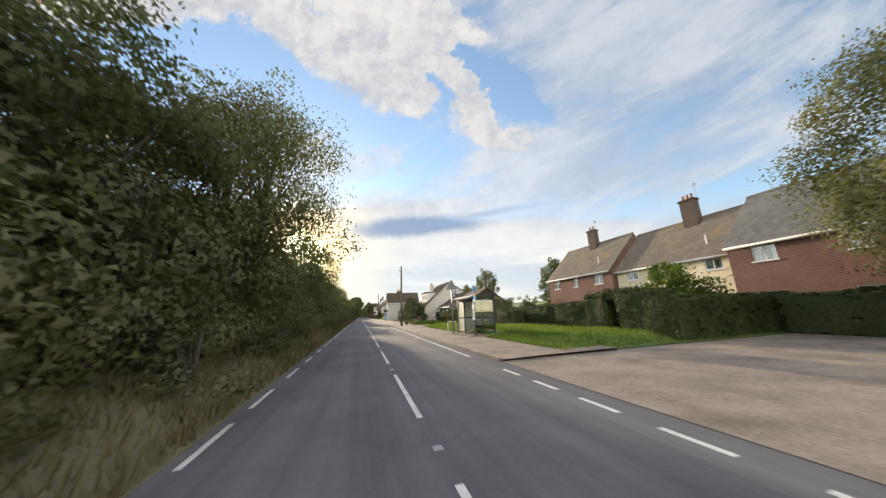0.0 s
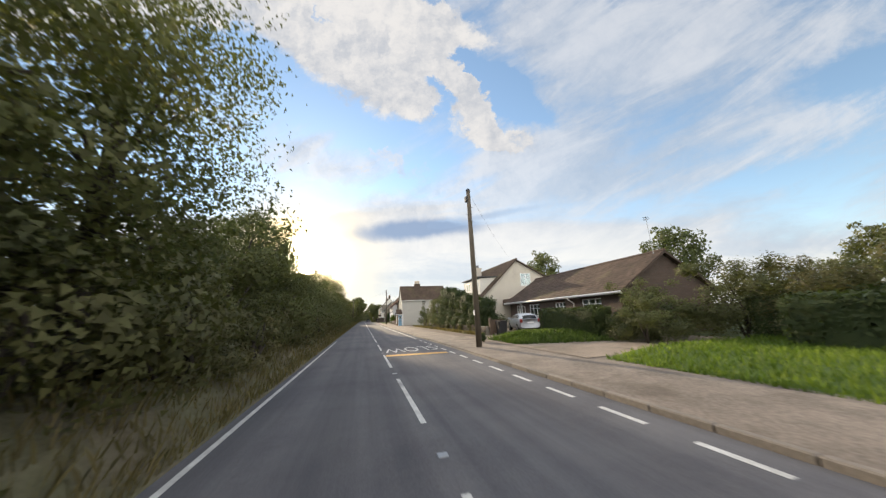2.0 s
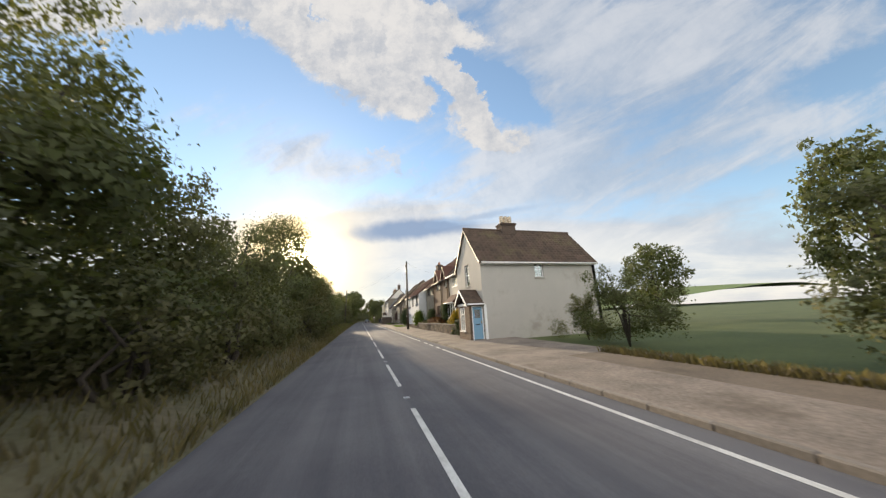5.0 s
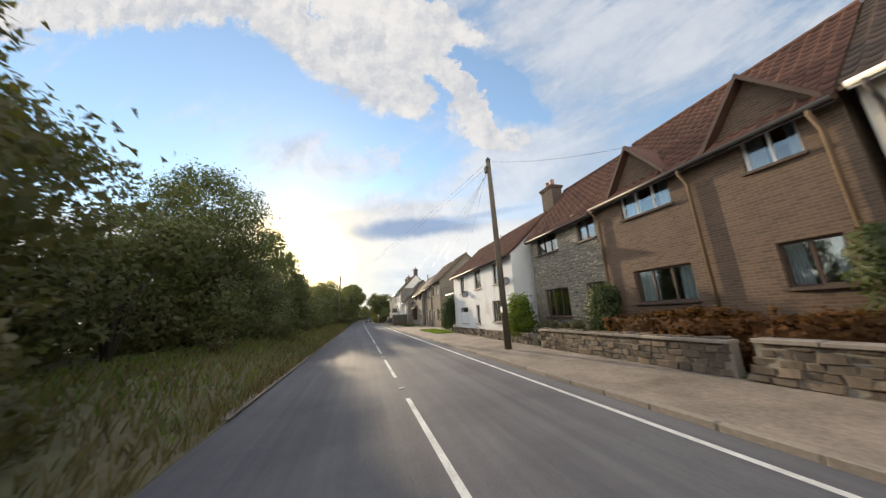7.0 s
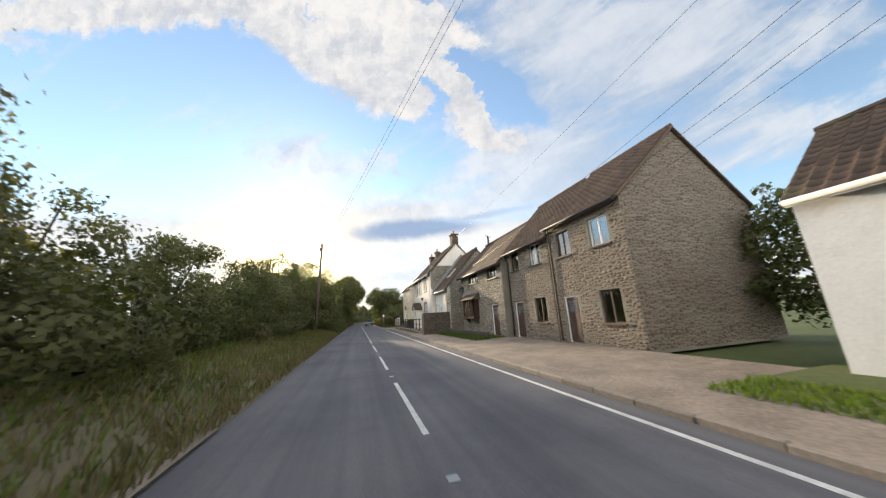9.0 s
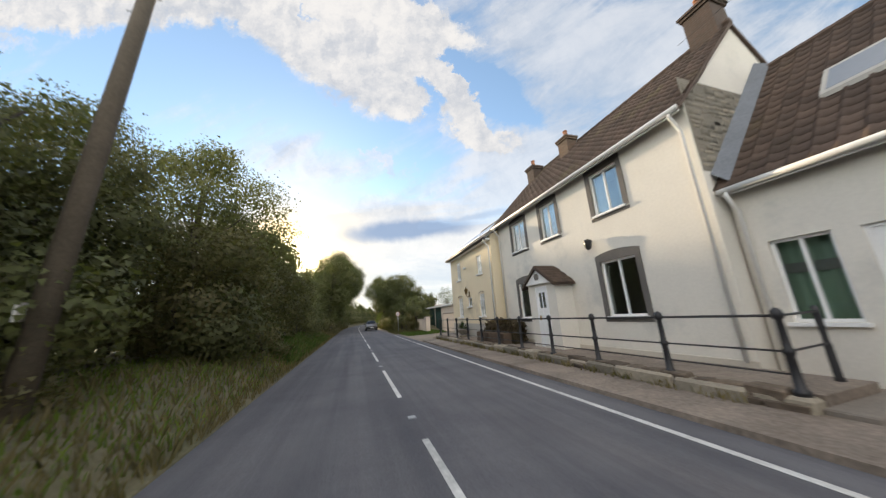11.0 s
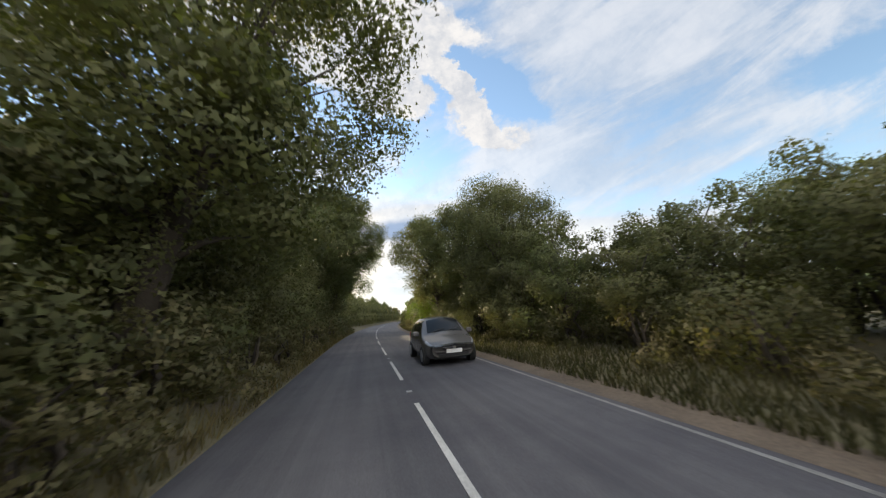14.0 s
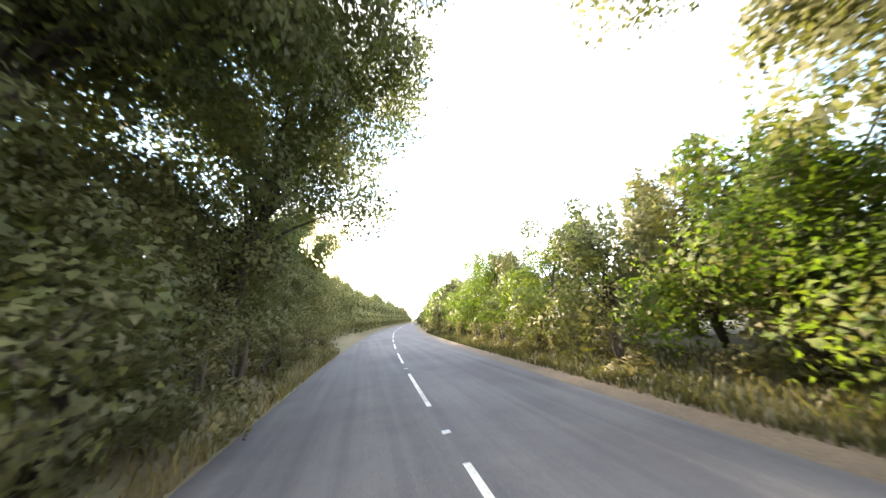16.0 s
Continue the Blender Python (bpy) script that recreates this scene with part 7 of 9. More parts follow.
# ---- vehicles ----
def car(at, yaw, paint, label, long=4.3, wide=1.8, high=1.5, hood=0.98, mpv=0.0):
    """A hatchback with its nose towards local -y."""
    ob = thing("car", (0, 0, 0), label, "car", "cars")
    L, W, H = long, wide / 2, high
    # stations along the car: (y, half-width, sill, belt, roof half-width, roof height)
    st = [(-L / 2, W * 0.72, 0.32, 0.62, W * 0.60, 0.64), (-L / 2 + 0.12, W * 0.90, 0.22, 0.70, W * 0.80, 0.74), (-L / 2 + 0.45, W * 0.98, 0.20, 0.80, W * 0.86, 0.86),
          (-L / 2 + 1.05 - mpv, W, 0.20, 0.90, W * 0.88, hood), (-L / 2 + 1.75 - mpv, W, 0.20, 0.94, W * 0.74, H - 0.06), (-L / 2 + 2.3, W, 0.20, 0.95, W * 0.73, H),
          (L / 2 - 1.0, W, 0.20, 0.97, W * 0.72, H - 0.02), (L / 2 - 0.35, W * 0.98, 0.22, 0.98, W * 0.70, H - 0.12), (L / 2 - 0.06, W * 0.92, 0.28, 0.95, W * 0.72, 1.0), (L / 2, W * 0.86, 0.34, 0.80, W * 0.74, 0.84)]
    arr = np.array(st)
    ys = np.linspace(-L / 2, L / 2, 72)
    cols = [np.interp(ys, arr[:, 0], arr[:, k]) for k in range(1, 6)]
    ker = np.hanning(9)[1:-1] / np.hanning(9)[1:-1].sum()
    cols = [np.convolve(np.pad(c, 3, mode="edge"), ker, "valid") for c in cols]

    def skin(y, u, lift=0.0):
        """A point of the body at station y; u runs from the keel (0) past the belt (4) and roof edge (5) to the roof's middle (6)."""
        w, sl, bt, rw, rz = (float(np.interp(y, ys, c)) for c in cols)
        half = [(0.0, sl), (w * 0.8, sl), (w * 0.975, sl + 0.12), (w, (sl + bt) / 2), (w * 0.97, bt), (rw, rz - 0.045), (0.0, rz + 0.02)]
        at_u = lambda q: (float(np.interp(q, range(7), [h[0] for h in half])), float(np.interp(q, range(7), [h[1] for h in half])))
        pts = [at_u(min(6.0, max(0.0, abs(u) + d))) for d in (-0.3, -0.15, 0.0, 0.15, 0.3)]
        x, z = sum(q[0] for q in pts) / 5, sum(q[1] for q in pts) / 5
        front, back = max(0.0, 1 - (y + L / 2) / 1.3), max(0.0, 1 - (L / 2 - y) / 0.9)
        bow = (x / W) ** 2 * (0.30 * front - 0.16 * back)
        out = Vector((1.0 if abs(u) < 4.6 else 0.25, 0, 0.1 if abs(u) < 4.6 else 1.0)).normalized() * lift
        return Vector(((x + out.x) * (1 if u >= 0 else -1), y + bow, z + out.z))

    us = [0, 0.7, 1.0, 1.5, 2.0, 2.5, 3.0, 3.4, 3.8, 4.1, 4.4, 4.7, 4.9, 5.1, 5.35, 5.7]
    ring_u = us + [6.0] + [-u for u in us[:0:-1]]
    m = len(ring_u)
    g = Geo()
    for y in ys[::2]:
        g.v += [tuple(skin(y, u)) for u in ring_u]
    rows = len(ys[::2])
    for i in range(rows - 1):
        for k in range(m):
            g.f.append((i * m + k, i * m + (k + 1) % m, (i + 1) * m + (k + 1) % m, (i + 1) * m + k))
    g.f += [tuple(range(m)), tuple(range(rows * m - 1, (rows - 1) * m - 1, -1))]
    part("body", g, paint, ob, smooth=True)

    def pane(name, y_at, u_list, n, mat, lab="", lift=0.012):
        """A curved piece lying on the body: y_at(u) gives its two ends."""
        q = Geo()
        for u in u_list:
            ya, yb = y_at(u)
            q.v += [tuple(skin(ya + (yb - ya) * k / n, u, lift)) for k in range(n + 1)]
        for i in range(len(u_list) - 1):
            q.f += [(i * (n + 1) + k, i * (n + 1) + k + 1, (i + 1) * (n + 1) + k + 1, (i + 1) * (n + 1) + k) for k in range(n)]
        return part(name, q, mat, ob, lab, smooth=True)

    a, b, e, f = st[3], st[4], st[7], st[8]
    across = [5.15, 5.4, 5.7, 5.95, -5.95, -5.7, -5.4, -5.15]
    pane("windscreen", lambda u: (a[0] + 0.06, b[0] - 0.02), across, 6, CAR_GLASS, "dark windscreen glass")
    pane("rear_window", lambda u: (e[0] + 0.05, f[0] - 0.02), across, 4, CAR_GLASS, "dark rear glass")
    for sg in (1, -1):
        band = [sg * u for u in (4.18, 4.4, 4.6, 4.8)]
        pane("side_window", lambda u: (a[0] + 0.28 + 0.45 * (abs(u) - 4.2), st[5][0] + 0.28), band, 5, CAR_GLASS)
        pane("side_window", lambda u: (st[5][0] + 0.36, st[6][0] + 0.05), band, 5, CAR_GLASS)
        pane("rear_quarter_window", lambda u: (st[6][0] + 0.13, st[7][0] - 0.1 - 0.3 * (abs(u) - 4.2)), band, 3, CAR_GLASS)
        for y in (st[5][0] + 0.32, st[6][0] + 0.09):
            pane("door_seam", lambda u: (y - 0.008, y + 0.008), [sg * u for u in (1.9, 2.6, 3.2, 3.7, 4.1)], 1, CAR_DARK, lift=0.004)
        pane("door_handle", lambda u: (st[5][0] + 0.05, st[5][0] + 0.24), [sg * u for u in (3.72, 3.80)], 3, CHROME, lift=0.02)
        pane("headlight", lambda u: (-L / 2 + 0.07, -L / 2 + 0.34 + 0.1 * (abs(u) - 4.0)), [sg * u for u in (3.95, 4.2, 4.5, 4.8)], 5, LAMP_LENS, "clear headlight lens", 0.014)
    for s in (-1, 1):
        part("tail_light", Geo().soft_box(s * W * 0.8 - 0.1, s * W * 0.8 + 0.1, L / 2 - 0.16, L / 2 + 0.0, 0.72, 1.0, 0.03), SIGN_RED, ob)
        part("door_mirror", Geo().soft_box(s * (W + 0.10) - 0.11, s * (W + 0.10) + 0.11, a[0] + 0.35, a[0] + 0.47, 0.94, 1.10, 0.03), paint, ob)
        for y in (-L / 2 + 0.82, L / 2 - 0.80):
            wl = part("wheel", Geo().tube([(s * (W - 0.2), y, 0.31), (s * (W + 0.01), y, 0.31)], 0.31, 20), RUBBER, ob)
            part("rim", Geo().tube([(s * (W + 0.005), y, 0.31), (s * (W + 0.025), y, 0.31)], 0.2, 10), STEEL, wl)
    def nose_strip(name, half, z0, z1, t, mat, lab=""):
        """A strip wrapped round the bowed nose."""
        q, n = Geo(), 12
        for k in range(n + 1):
            x = -half + 2 * half * k / n
            y = -L / 2 + 0.30 * (x / W) ** 2
            q.v += [(x, y - t, z0), (x, y - t, z1), (x, y + 0.05, z1), (x, y + 0.05, z0)]
        for k in range(n):
            q.f += [(k * 4 + j, k * 4 + (j + 1) % 4, k * 4 + 4 + (j + 1) % 4, k * 4 + 4 + j) for j in range(4)]
        q.f += [(0, 1, 2, 3), (n * 4 + 3, n * 4 + 2, n * 4 + 1, n * 4)]
        return part(name, q, mat, ob, lab)

    nose_strip("grille", W * 0.42, 0.565, 0.63, 0.012, CAR_DARK)
    nose_strip("grille_bar", W * 0.40, 0.60, 0.612, 0.022, CHROME, "thin chrome grille bar")
    nose_strip("lower_grille", W * 0.55, 0.33, 0.42, 0.012, CAR_DARK)
    nose_strip("bumper_strip", W * 0.66, 0.465, 0.50, 0.014, paint)
    nose_strip("front_plate", 0.26, 0.43, 0.54, 0.026, SIGN_WHITE, "plain white plate")
    part("badge", Geo().tube([(0, -L / 2 - 0.03, 0.60), (0, -L / 2 - 0.012, 0.60)], 0.05, 14), CHROME, ob)
    part("rear_plate", Geo().soft_box(-0.26, 0.26, L / 2 - 0.0, L / 2 + 0.02, 0.66, 0.77, 0.005), SIGN_WHITE, ob)
    for k in (0, 1):
        part("wiper", Geo().tube([(-0.5 + 0.55 * k, a[0] + 0.06, a[5] + 0.07), (0.0 + 0.5 * k, a[0] + 0.16, a[5] + 0.16)], 0.012, 5), CAR_DARK, ob)
    ob.matrix_world = Matrix.Translation(at) @ pose(0, 0, 0, 0, 0, yaw)
    return ob


car((2.8, 195.75, 0.01), 0, CAR_GREY, "dark grey hatchback standing in the oncoming lane", 4.0, 1.84, 1.58, 1.0, 0.15)
car((15.9, 172.0, 0.40), -62, CAR_BLACK, "glossy black car parked on a gravel yard", 4.4, 1.85, 1.6, 1.02)
car((13.2, 49.3, 0.14), 165, CAR_WHITE, "silver-white hatchback parked beside a bungalow", 4.2, 1.78, 1.45)

# bins and gate by the bungalow drive
for k, (x, y) in enumerate(((9.75, 46.5),)):
    b = thing("wheelie_bin", (x, y, 0.12), "dark plastic wheeled bin beside a drive", "bin", "wheeled bins")
    part("body", Geo().add([(x - 0.24, y - 0.27, 0.15), (x + 0.24, y - 0.27, 0.15), (x + 0.24, y + 0.27, 0.15), (x - 0.24, y + 0.27, 0.15), (x - 0.29, y - 0.33, 1.05), (x + 0.29, y - 0.33, 1.05), (x + 0.29, y + 0.36, 1.05), (x - 0.29, y + 0.36, 1.05)],
                           [(0, 3, 2, 1), (4, 5, 6, 7), (0, 1, 5, 4), (1, 2, 6, 5), (2, 3, 7, 6), (3, 0, 4, 7)]), CAR_DARK, b)
    part("lid", Geo().soft_box(x - 0.3, x + 0.3, y - 0.36, y + 0.38, 1.05, 1.12, 0.02), CAR_DARK, b)
    part("wheel", Geo().tube([(x - 0.27, y + 0.28, 0.22), (x - 0.22, y + 0.28, 0.22)], 0.1, 12), RUBBER, b)
    part("wheel", Geo().tube([(x + 0.22, y + 0.28, 0.22), (x + 0.27, y + 0.28, 0.22)], 0.1, 12), RUBBER, b)
gt = thing("timber_gate", (9.1, 46.9, 0.12), "dark timber gate standing open on its post", "gate")
part("gate_post", Geo().soft_box(9.0, 9.18, 46.9, 47.08, 0.1, 1.35, 0.015), TIMBER, gt)
for k in range(5):
    part("gate_board", Geo().box(9.2 + 0.2 * k, 9.37 + 0.2 * k, 46.96, 46.99, 0.2, 1.2), TIMBER, gt)
part("gate_rail", Geo().box(9.18, 10.2, 46.99, 47.03, 0.35, 0.45).box(9.18, 10.2, 46.99, 47.03, 0.95, 1.05), TIMBER, gt)

# ---- plants ----
def leaf_blades(rs, centre, normal, size, droop=0.25):
    """Pointed leaf blades, one at each centre, lying over the clump's surface at uneven angles; also the soft normals of its mass."""
    n = len(centre)
    flat_to = normal + rs.normal(0, 0.62, (n, 3))
    flat_to /= np.linalg.norm(flat_to, axis=1, keepdims=True) + 1e-9
    a = np.cross(flat_to, rs.normal(0, 1, (n, 3)))
    a[:, 2] -= droop
    a /= np.linalg.norm(a, axis=1, keepdims=True) + 1e-9
    s = np.cross(a, flat_to)
    s /= np.linalg.norm(s, axis=1, keepdims=True) + 1e-9
    L = (size * rs.uniform(0.6, 1.35, n))[:, None]
    W = L * rs.uniform(0.34, 0.52, n)[:, None]
    v = np.stack([centre - a * L * 0.4 + s * W, centre + a * L * 0.6, centre - a * L * 0.4 - s * W], 1).reshape(-1, 3)
    soft = 0.8 * normal + 0.2 * flat_to
    soft /= np.linalg.norm(soft, axis=1, keepdims=True) + 1e-9
    return v, np.arange(3 * n).reshape(n, 3), np.repeat(soft, 3, axis=0)


def crown_mesh(name, clumps, per, size, mat, seed, core=0.64, stray=0.12, back=0.88):
    """A crown of leaf clumps (x, y, z, r): leaves over each clump and stray sprigs beyond it, and inner sprays in
    HEART's shade-toned colour.
    """
    rs = np.random.RandomState(seed)
    V, F, N, n, slot = [], [], [], 0, []
    for (x, y, z, r) in clumps:
        k = int(per * r * r)
        d = rs.normal(0, 1, (k, 3))
        d /= np.linalg.norm(d, axis=1, keepdims=True)
        thin = ((d[:, 0] < -0.35) & (rs.uniform(0, 1, k) < back)) | ((d[:, 1] > 0.42) & (rs.uniform(0, 1, k) < back * 0.6)) | ((d[:, 2] < -0.6) & (rs.uniform(0, 1, k) < 0.5))
        d = d[~thin]
        k = len(d)
        bump_r = 1 + 0.18 * np.sin(d[:, 0] * 5 + x * 3) * np.sin(d[:, 1] * 6 + y) + 0.12 * np.sin(d[:, 2] * 9 + z)
        rad = r * bump_r * (0.48 + 0.58 * rs.uniform(0, 1, k) ** 0.55)
        far = rs.uniform(0, 1, k) < stray
        rad[far] *= rs.uniform(1.05, 1.38, far.sum())
        c = np.array([x, y, z]) + d * rad[:, None] * np.array([1, 1, 0.88])
        v, f, q = leaf_blades(rs, c, d, size)
        V.append(v)
        N.append(q)
        F.append(f + n)
        n += len(v)
        slot.append(np.zeros(k))
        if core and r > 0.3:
            # broad sprays through the middle of the clump, inner shade put into their colour
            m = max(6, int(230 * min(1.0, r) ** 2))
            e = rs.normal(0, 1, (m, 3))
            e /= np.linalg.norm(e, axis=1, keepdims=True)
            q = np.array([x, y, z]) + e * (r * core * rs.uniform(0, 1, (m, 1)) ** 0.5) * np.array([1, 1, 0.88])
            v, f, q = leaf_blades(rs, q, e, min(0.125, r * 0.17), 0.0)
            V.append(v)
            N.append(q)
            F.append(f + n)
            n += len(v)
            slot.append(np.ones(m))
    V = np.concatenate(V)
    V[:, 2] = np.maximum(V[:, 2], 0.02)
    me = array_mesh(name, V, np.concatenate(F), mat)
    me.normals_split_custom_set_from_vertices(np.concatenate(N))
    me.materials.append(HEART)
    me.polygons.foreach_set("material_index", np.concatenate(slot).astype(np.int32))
    return me


def plant(name, label, category, group, clumps, trunk, per, size, mat, seed, core=0.64, stray=0.12):
    ob = thing(name, (0, 0, 0), label, category, group)
    g = Geo()
    for path, r in trunk:
        g.tube(path, r, 7)
    part("trunk" if name == "tree" else "stem", g, BARK, ob, smooth=True)
    c = new("crown", crown_mesh("crown", clumps, per, size, mat, seed, core, stray, 0.5 if name == "tree" else 0.88))
    c.parent = ob
    return ob


def bush_kind(seed, w, d, h, mat, label, name="bush", category="bush", group="roadside hedgerow", per=1450, size=0.096, n=11, stray=0.12, core=0.7):
    rs = random.Random(seed)
    cl = []
    for k in range(n):
        a, f = rs.uniform(-0.5, 0.5), rs.uniform(-0.5, 0.5)
        t = k / (n - 1)
        r = h * rs.uniform(0.17, 0.25) * (1.1 - 0.35 * t)
        z = max(r * 0.7, h * (0.12 + 0.70 * t * (1 - 0.5 * (abs(a) + abs(f)))))
        cl.append((f * d * (1.05 - 0.5 * t), a * w * (1.05 - 0.45 * t), z, r))
    for k in range(7):
        a = rs.uniform(-0.42, 0.42)
        cl.append((rs.uniform(-0.2, 0.2) * d, a * w, h * rs.uniform(0.70, 0.88), h * rs.uniform(0.07, 0.12)))
    tr = [([(0, 0, -0.1), (rs.uniform(-0.3, 0.3), rs.uniform(-0.4, 0.4), h * 0.35), (c[0] * 0.8, c[1] * 0.8, c[2])], [0.06, 0.045, 0.02]) for c in cl[4::2]]
    return plant(name, label, category, group, cl, tr, per, size, mat, seed, core, stray)


def tree_kind(seed, w, h, mat, label, bare=0.3, per=780, size=0.13, n=20, name="tree", core=0.74, lean=(0, 0), stray=0.14, clump=(0.11, 0.165), inner=0.55):
    rs = random.Random(seed)
    cl, tr = [], []
    top = (lean[0], lean[1], h * 0.8)
    tr.append(([(0, 0, -0.15), (lean[0] * 0.3, lean[1] * 0.3, h * 0.3), (lean[0] * 0.7, lean[1] * 0.7, h * 0.58), top], [h * 0.028, h * 0.022, h * 0.014, 0.03]))
    for k in range(n):
        ang = k * 2.4 + rs.uniform(-0.4, 0.4)
        t = (k + 0.5) / n
        z = h * (bare + (0.94 - bare) * t)
        reach = w * 0.5 * math.sqrt(max(0.05, 1 - (2 * t - 0.85) ** 2 * 0.85)) * rs.uniform(inner, 1.0)
        r = h * rs.uniform(*clump)
        f = t * 0.9
        c = (lean[0] * f + reach * math.cos(ang), lean[1] * f + reach * math.sin(ang), z, r)
        cl.append(c)
        zb = h * (bare * 0.7 + 0.5 * t * (1 - bare))
        b = (lean[0] * zb / h, lean[1] * zb / h, zb)
        e = tuple(b[i] + (c[i] - b[i]) * 0.8 for i in range(3))
        tr.append(([b, ((b[0] + e[0]) / 2, (b[1] + e[1]) / 2, (zb + e[2]) / 2 + 0.2), e], [h * 0.007, h * 0.004, 0.01]))
    for k in range(12):
        b = cl[rs.randrange(n)]
        q = (b[0] + rs.uniform(-1, 1) * b[3] * 1.3, b[1] + rs.uniform(-1, 1) * b[3] * 1.3, b[2] + rs.uniform(-0.3, 1.1) * b[3], b[3] * rs.uniform(0.35, 0.55))
        cl.append(q)
    return plant(name, label, "tree", "roadside trees", cl, tr, per, size, mat, seed, core, stray)


HEDGE_LABEL = "dense dark green hawthorn bush in a roadside hedgerow"
bushes = [bush_kind(101 + k, 5.0, 4.4, 5.0, (LEAF, LEAF, LEAF_TREE, LEAF)[k], HEDGE_LABEL) for k in range(4)]
shrublet = [bush_kind(161 + k, 2.6, 2.0, 2.0, UNDERGROWTH, "low brownish undergrowth shrub at a hedge foot", group="hedge foot undergrowth", per=1900, size=0.088, n=7) for k in range(2)]
filler = [bush_kind(181 + k, 4.6, 2.4, 3.4, LEAF, "dark lower growth filling a hedgerow foot", group="hedgerow lower growth", per=1250, size=0.10, n=11) for k in range(2)]
far_bush = [bush_kind(165 + k, 5.0, 4.4, 5.0, (LEAF, LEAF_BRIGHT)[k], "distant green bush along the bend", group="bend hedgerow", per=260, size=0.30) for k in range(2)]
thicket = [bush_kind(171 + k, 5.6, 2.6, 5.0, LEAF, "backing growth added behind a hedgerow to close sky gaps", group="hedgerow thicket", per=140, size=0.34, n=12, core=0.8) for k in range(2)]
far_tree = tree_kind(168, 6.5, 10.0, LEAF_TREE, "distant dark green tree along the bend", bare=0.2, per=220, size=0.30)
warm = bush_kind(111, 5.0, 4.4, 5.0, LEAF_WARM, "dark bronze-green bush in a roadside hedgerow")
bright = [bush_kind(113 + k, 4.6, 4.0, 5.0, LEAF_BRIGHT, "sunlit yellow-green bush beside the road") for k in range(2)]
trees = [tree_kind(121 + k, 6.5, 10.0, (LEAF_TREE, LEAF, LEAF_TREE)[k], "tall dark green roadside tree with dense crown", bare=0.22, per=1150, size=0.104) for k in range(3)]
airy = tree_kind(131, 6.0, 10.0, LEAF_TREE, "slender open-crowned tree showing its branches", bare=0.3, per=460, size=0.10, core=0.0, stray=0.3)
arching = [tree_kind(141 + k, 9.0, 13.0, LEAF_TREE, "tall tree arching over the road", bare=0.28, per=820, size=0.13, core=0.72, stray=0.10, lean=((3.5, 0.0), (2.2, 0.0))[k], n=40, clump=(0.08, 0.125), inner=0.25) for k in range(2)]
spreading = tree_kind(149, 12.5, 15.0, LEAF_TREE, "great spreading tree with a domed crown over the road", bare=0.36, per=1500, size=0.12, core=0.72, stray=0.08, n=64, lean=(2.0, 0.0), clump=(0.07, 0.11), inner=0.2)
used = set()
rp = random.Random(77)


def grow(kind, x, y, z, s, sz=None, face=None):
    """Puts a plant of a kind down: the first one is the plant itself, the rest are copies with a turn and size of their own."""
    m = Matrix.Translation((x, y, z)) @ pose(0, 0, 0, 0, 0, rp.uniform(-24, 24))
    if kind in used:
        ob = copy_thing(kind, m)
    else:
        used.add(kind)
        ob = kind
    ob.matrix_basis = m
    ob.scale = (s if x < road_x(y) else -s, s, sz or s)
    return ob


def lean_grow(kind, x, y, z, s, turn):
    m = Matrix.Translation((x, y, z)) @ pose(0, 0, 0, 0, 0, turn)
    if kind in used:
        ob = copy_thing(kind, m)
    else:
        used.add(kind)
        ob = kind
    ob.matrix_basis = m
    ob.scale = (s, s, s)
    return ob


def keep_off(ob, limit):
    """Trims a roadside bush that would hang out over the carriageway past limit."""
    crown = [c for c in ob.children if c.name.startswith("crown")][0]
    co = np.empty(len(crown.data.vertices) * 3)
    crown.data.vertices.foreach_get("co", co)
    co = co.reshape(-1, 3)
    for k in range(3):
        a = ob.rotation_euler.z
        out = ob.location.x + float(np.max(co[:, 0] * ob.scale.x * math.cos(a) - co[:, 1] * ob.scale.y * math.sin(a)))
        if out <= limit:
            return
        f = max(0.5, (limit - ob.location.x) / (out - ob.location.x))
        ob.scale.x *= f
        ob.rotation_euler.z = a * f * 0.7


# the hedgerow on the left: height along the road
HY = [0, 6, 12, 16, 20, 25, 30, 34, 37, 41, 47, 52, 55, 60, 72, 82, 86, 91, 97, 102, 106, 111, 115, 121, 126, 134, 141, 146, 150, 155, 159, 163, 168, 172, 176, 180, 186, 192, 198, 203, 209, 216, 240, 420]
HH = [8.0, 7.4, 6.8, 6.0, 5.2, 7.6, 7.0, 5.4, 5.2, 6.6, 7.0, 6.8, 6.6, 6.2, 6.4, 6.2, 5.8, 7.2, 7.0, 6.0, 6.4, 5.6, 6.0, 6.6, 5.4, 4.6, 5.4, 6.3, 5.9, 6.5, 6.6, 6.2, 6.9, 7.2, 7.4, 5.2, 6.0, 6.8, 6.6, 5.6, 6.0, 6.4, 7.0, 7.2]
y = 2.0
k = 0
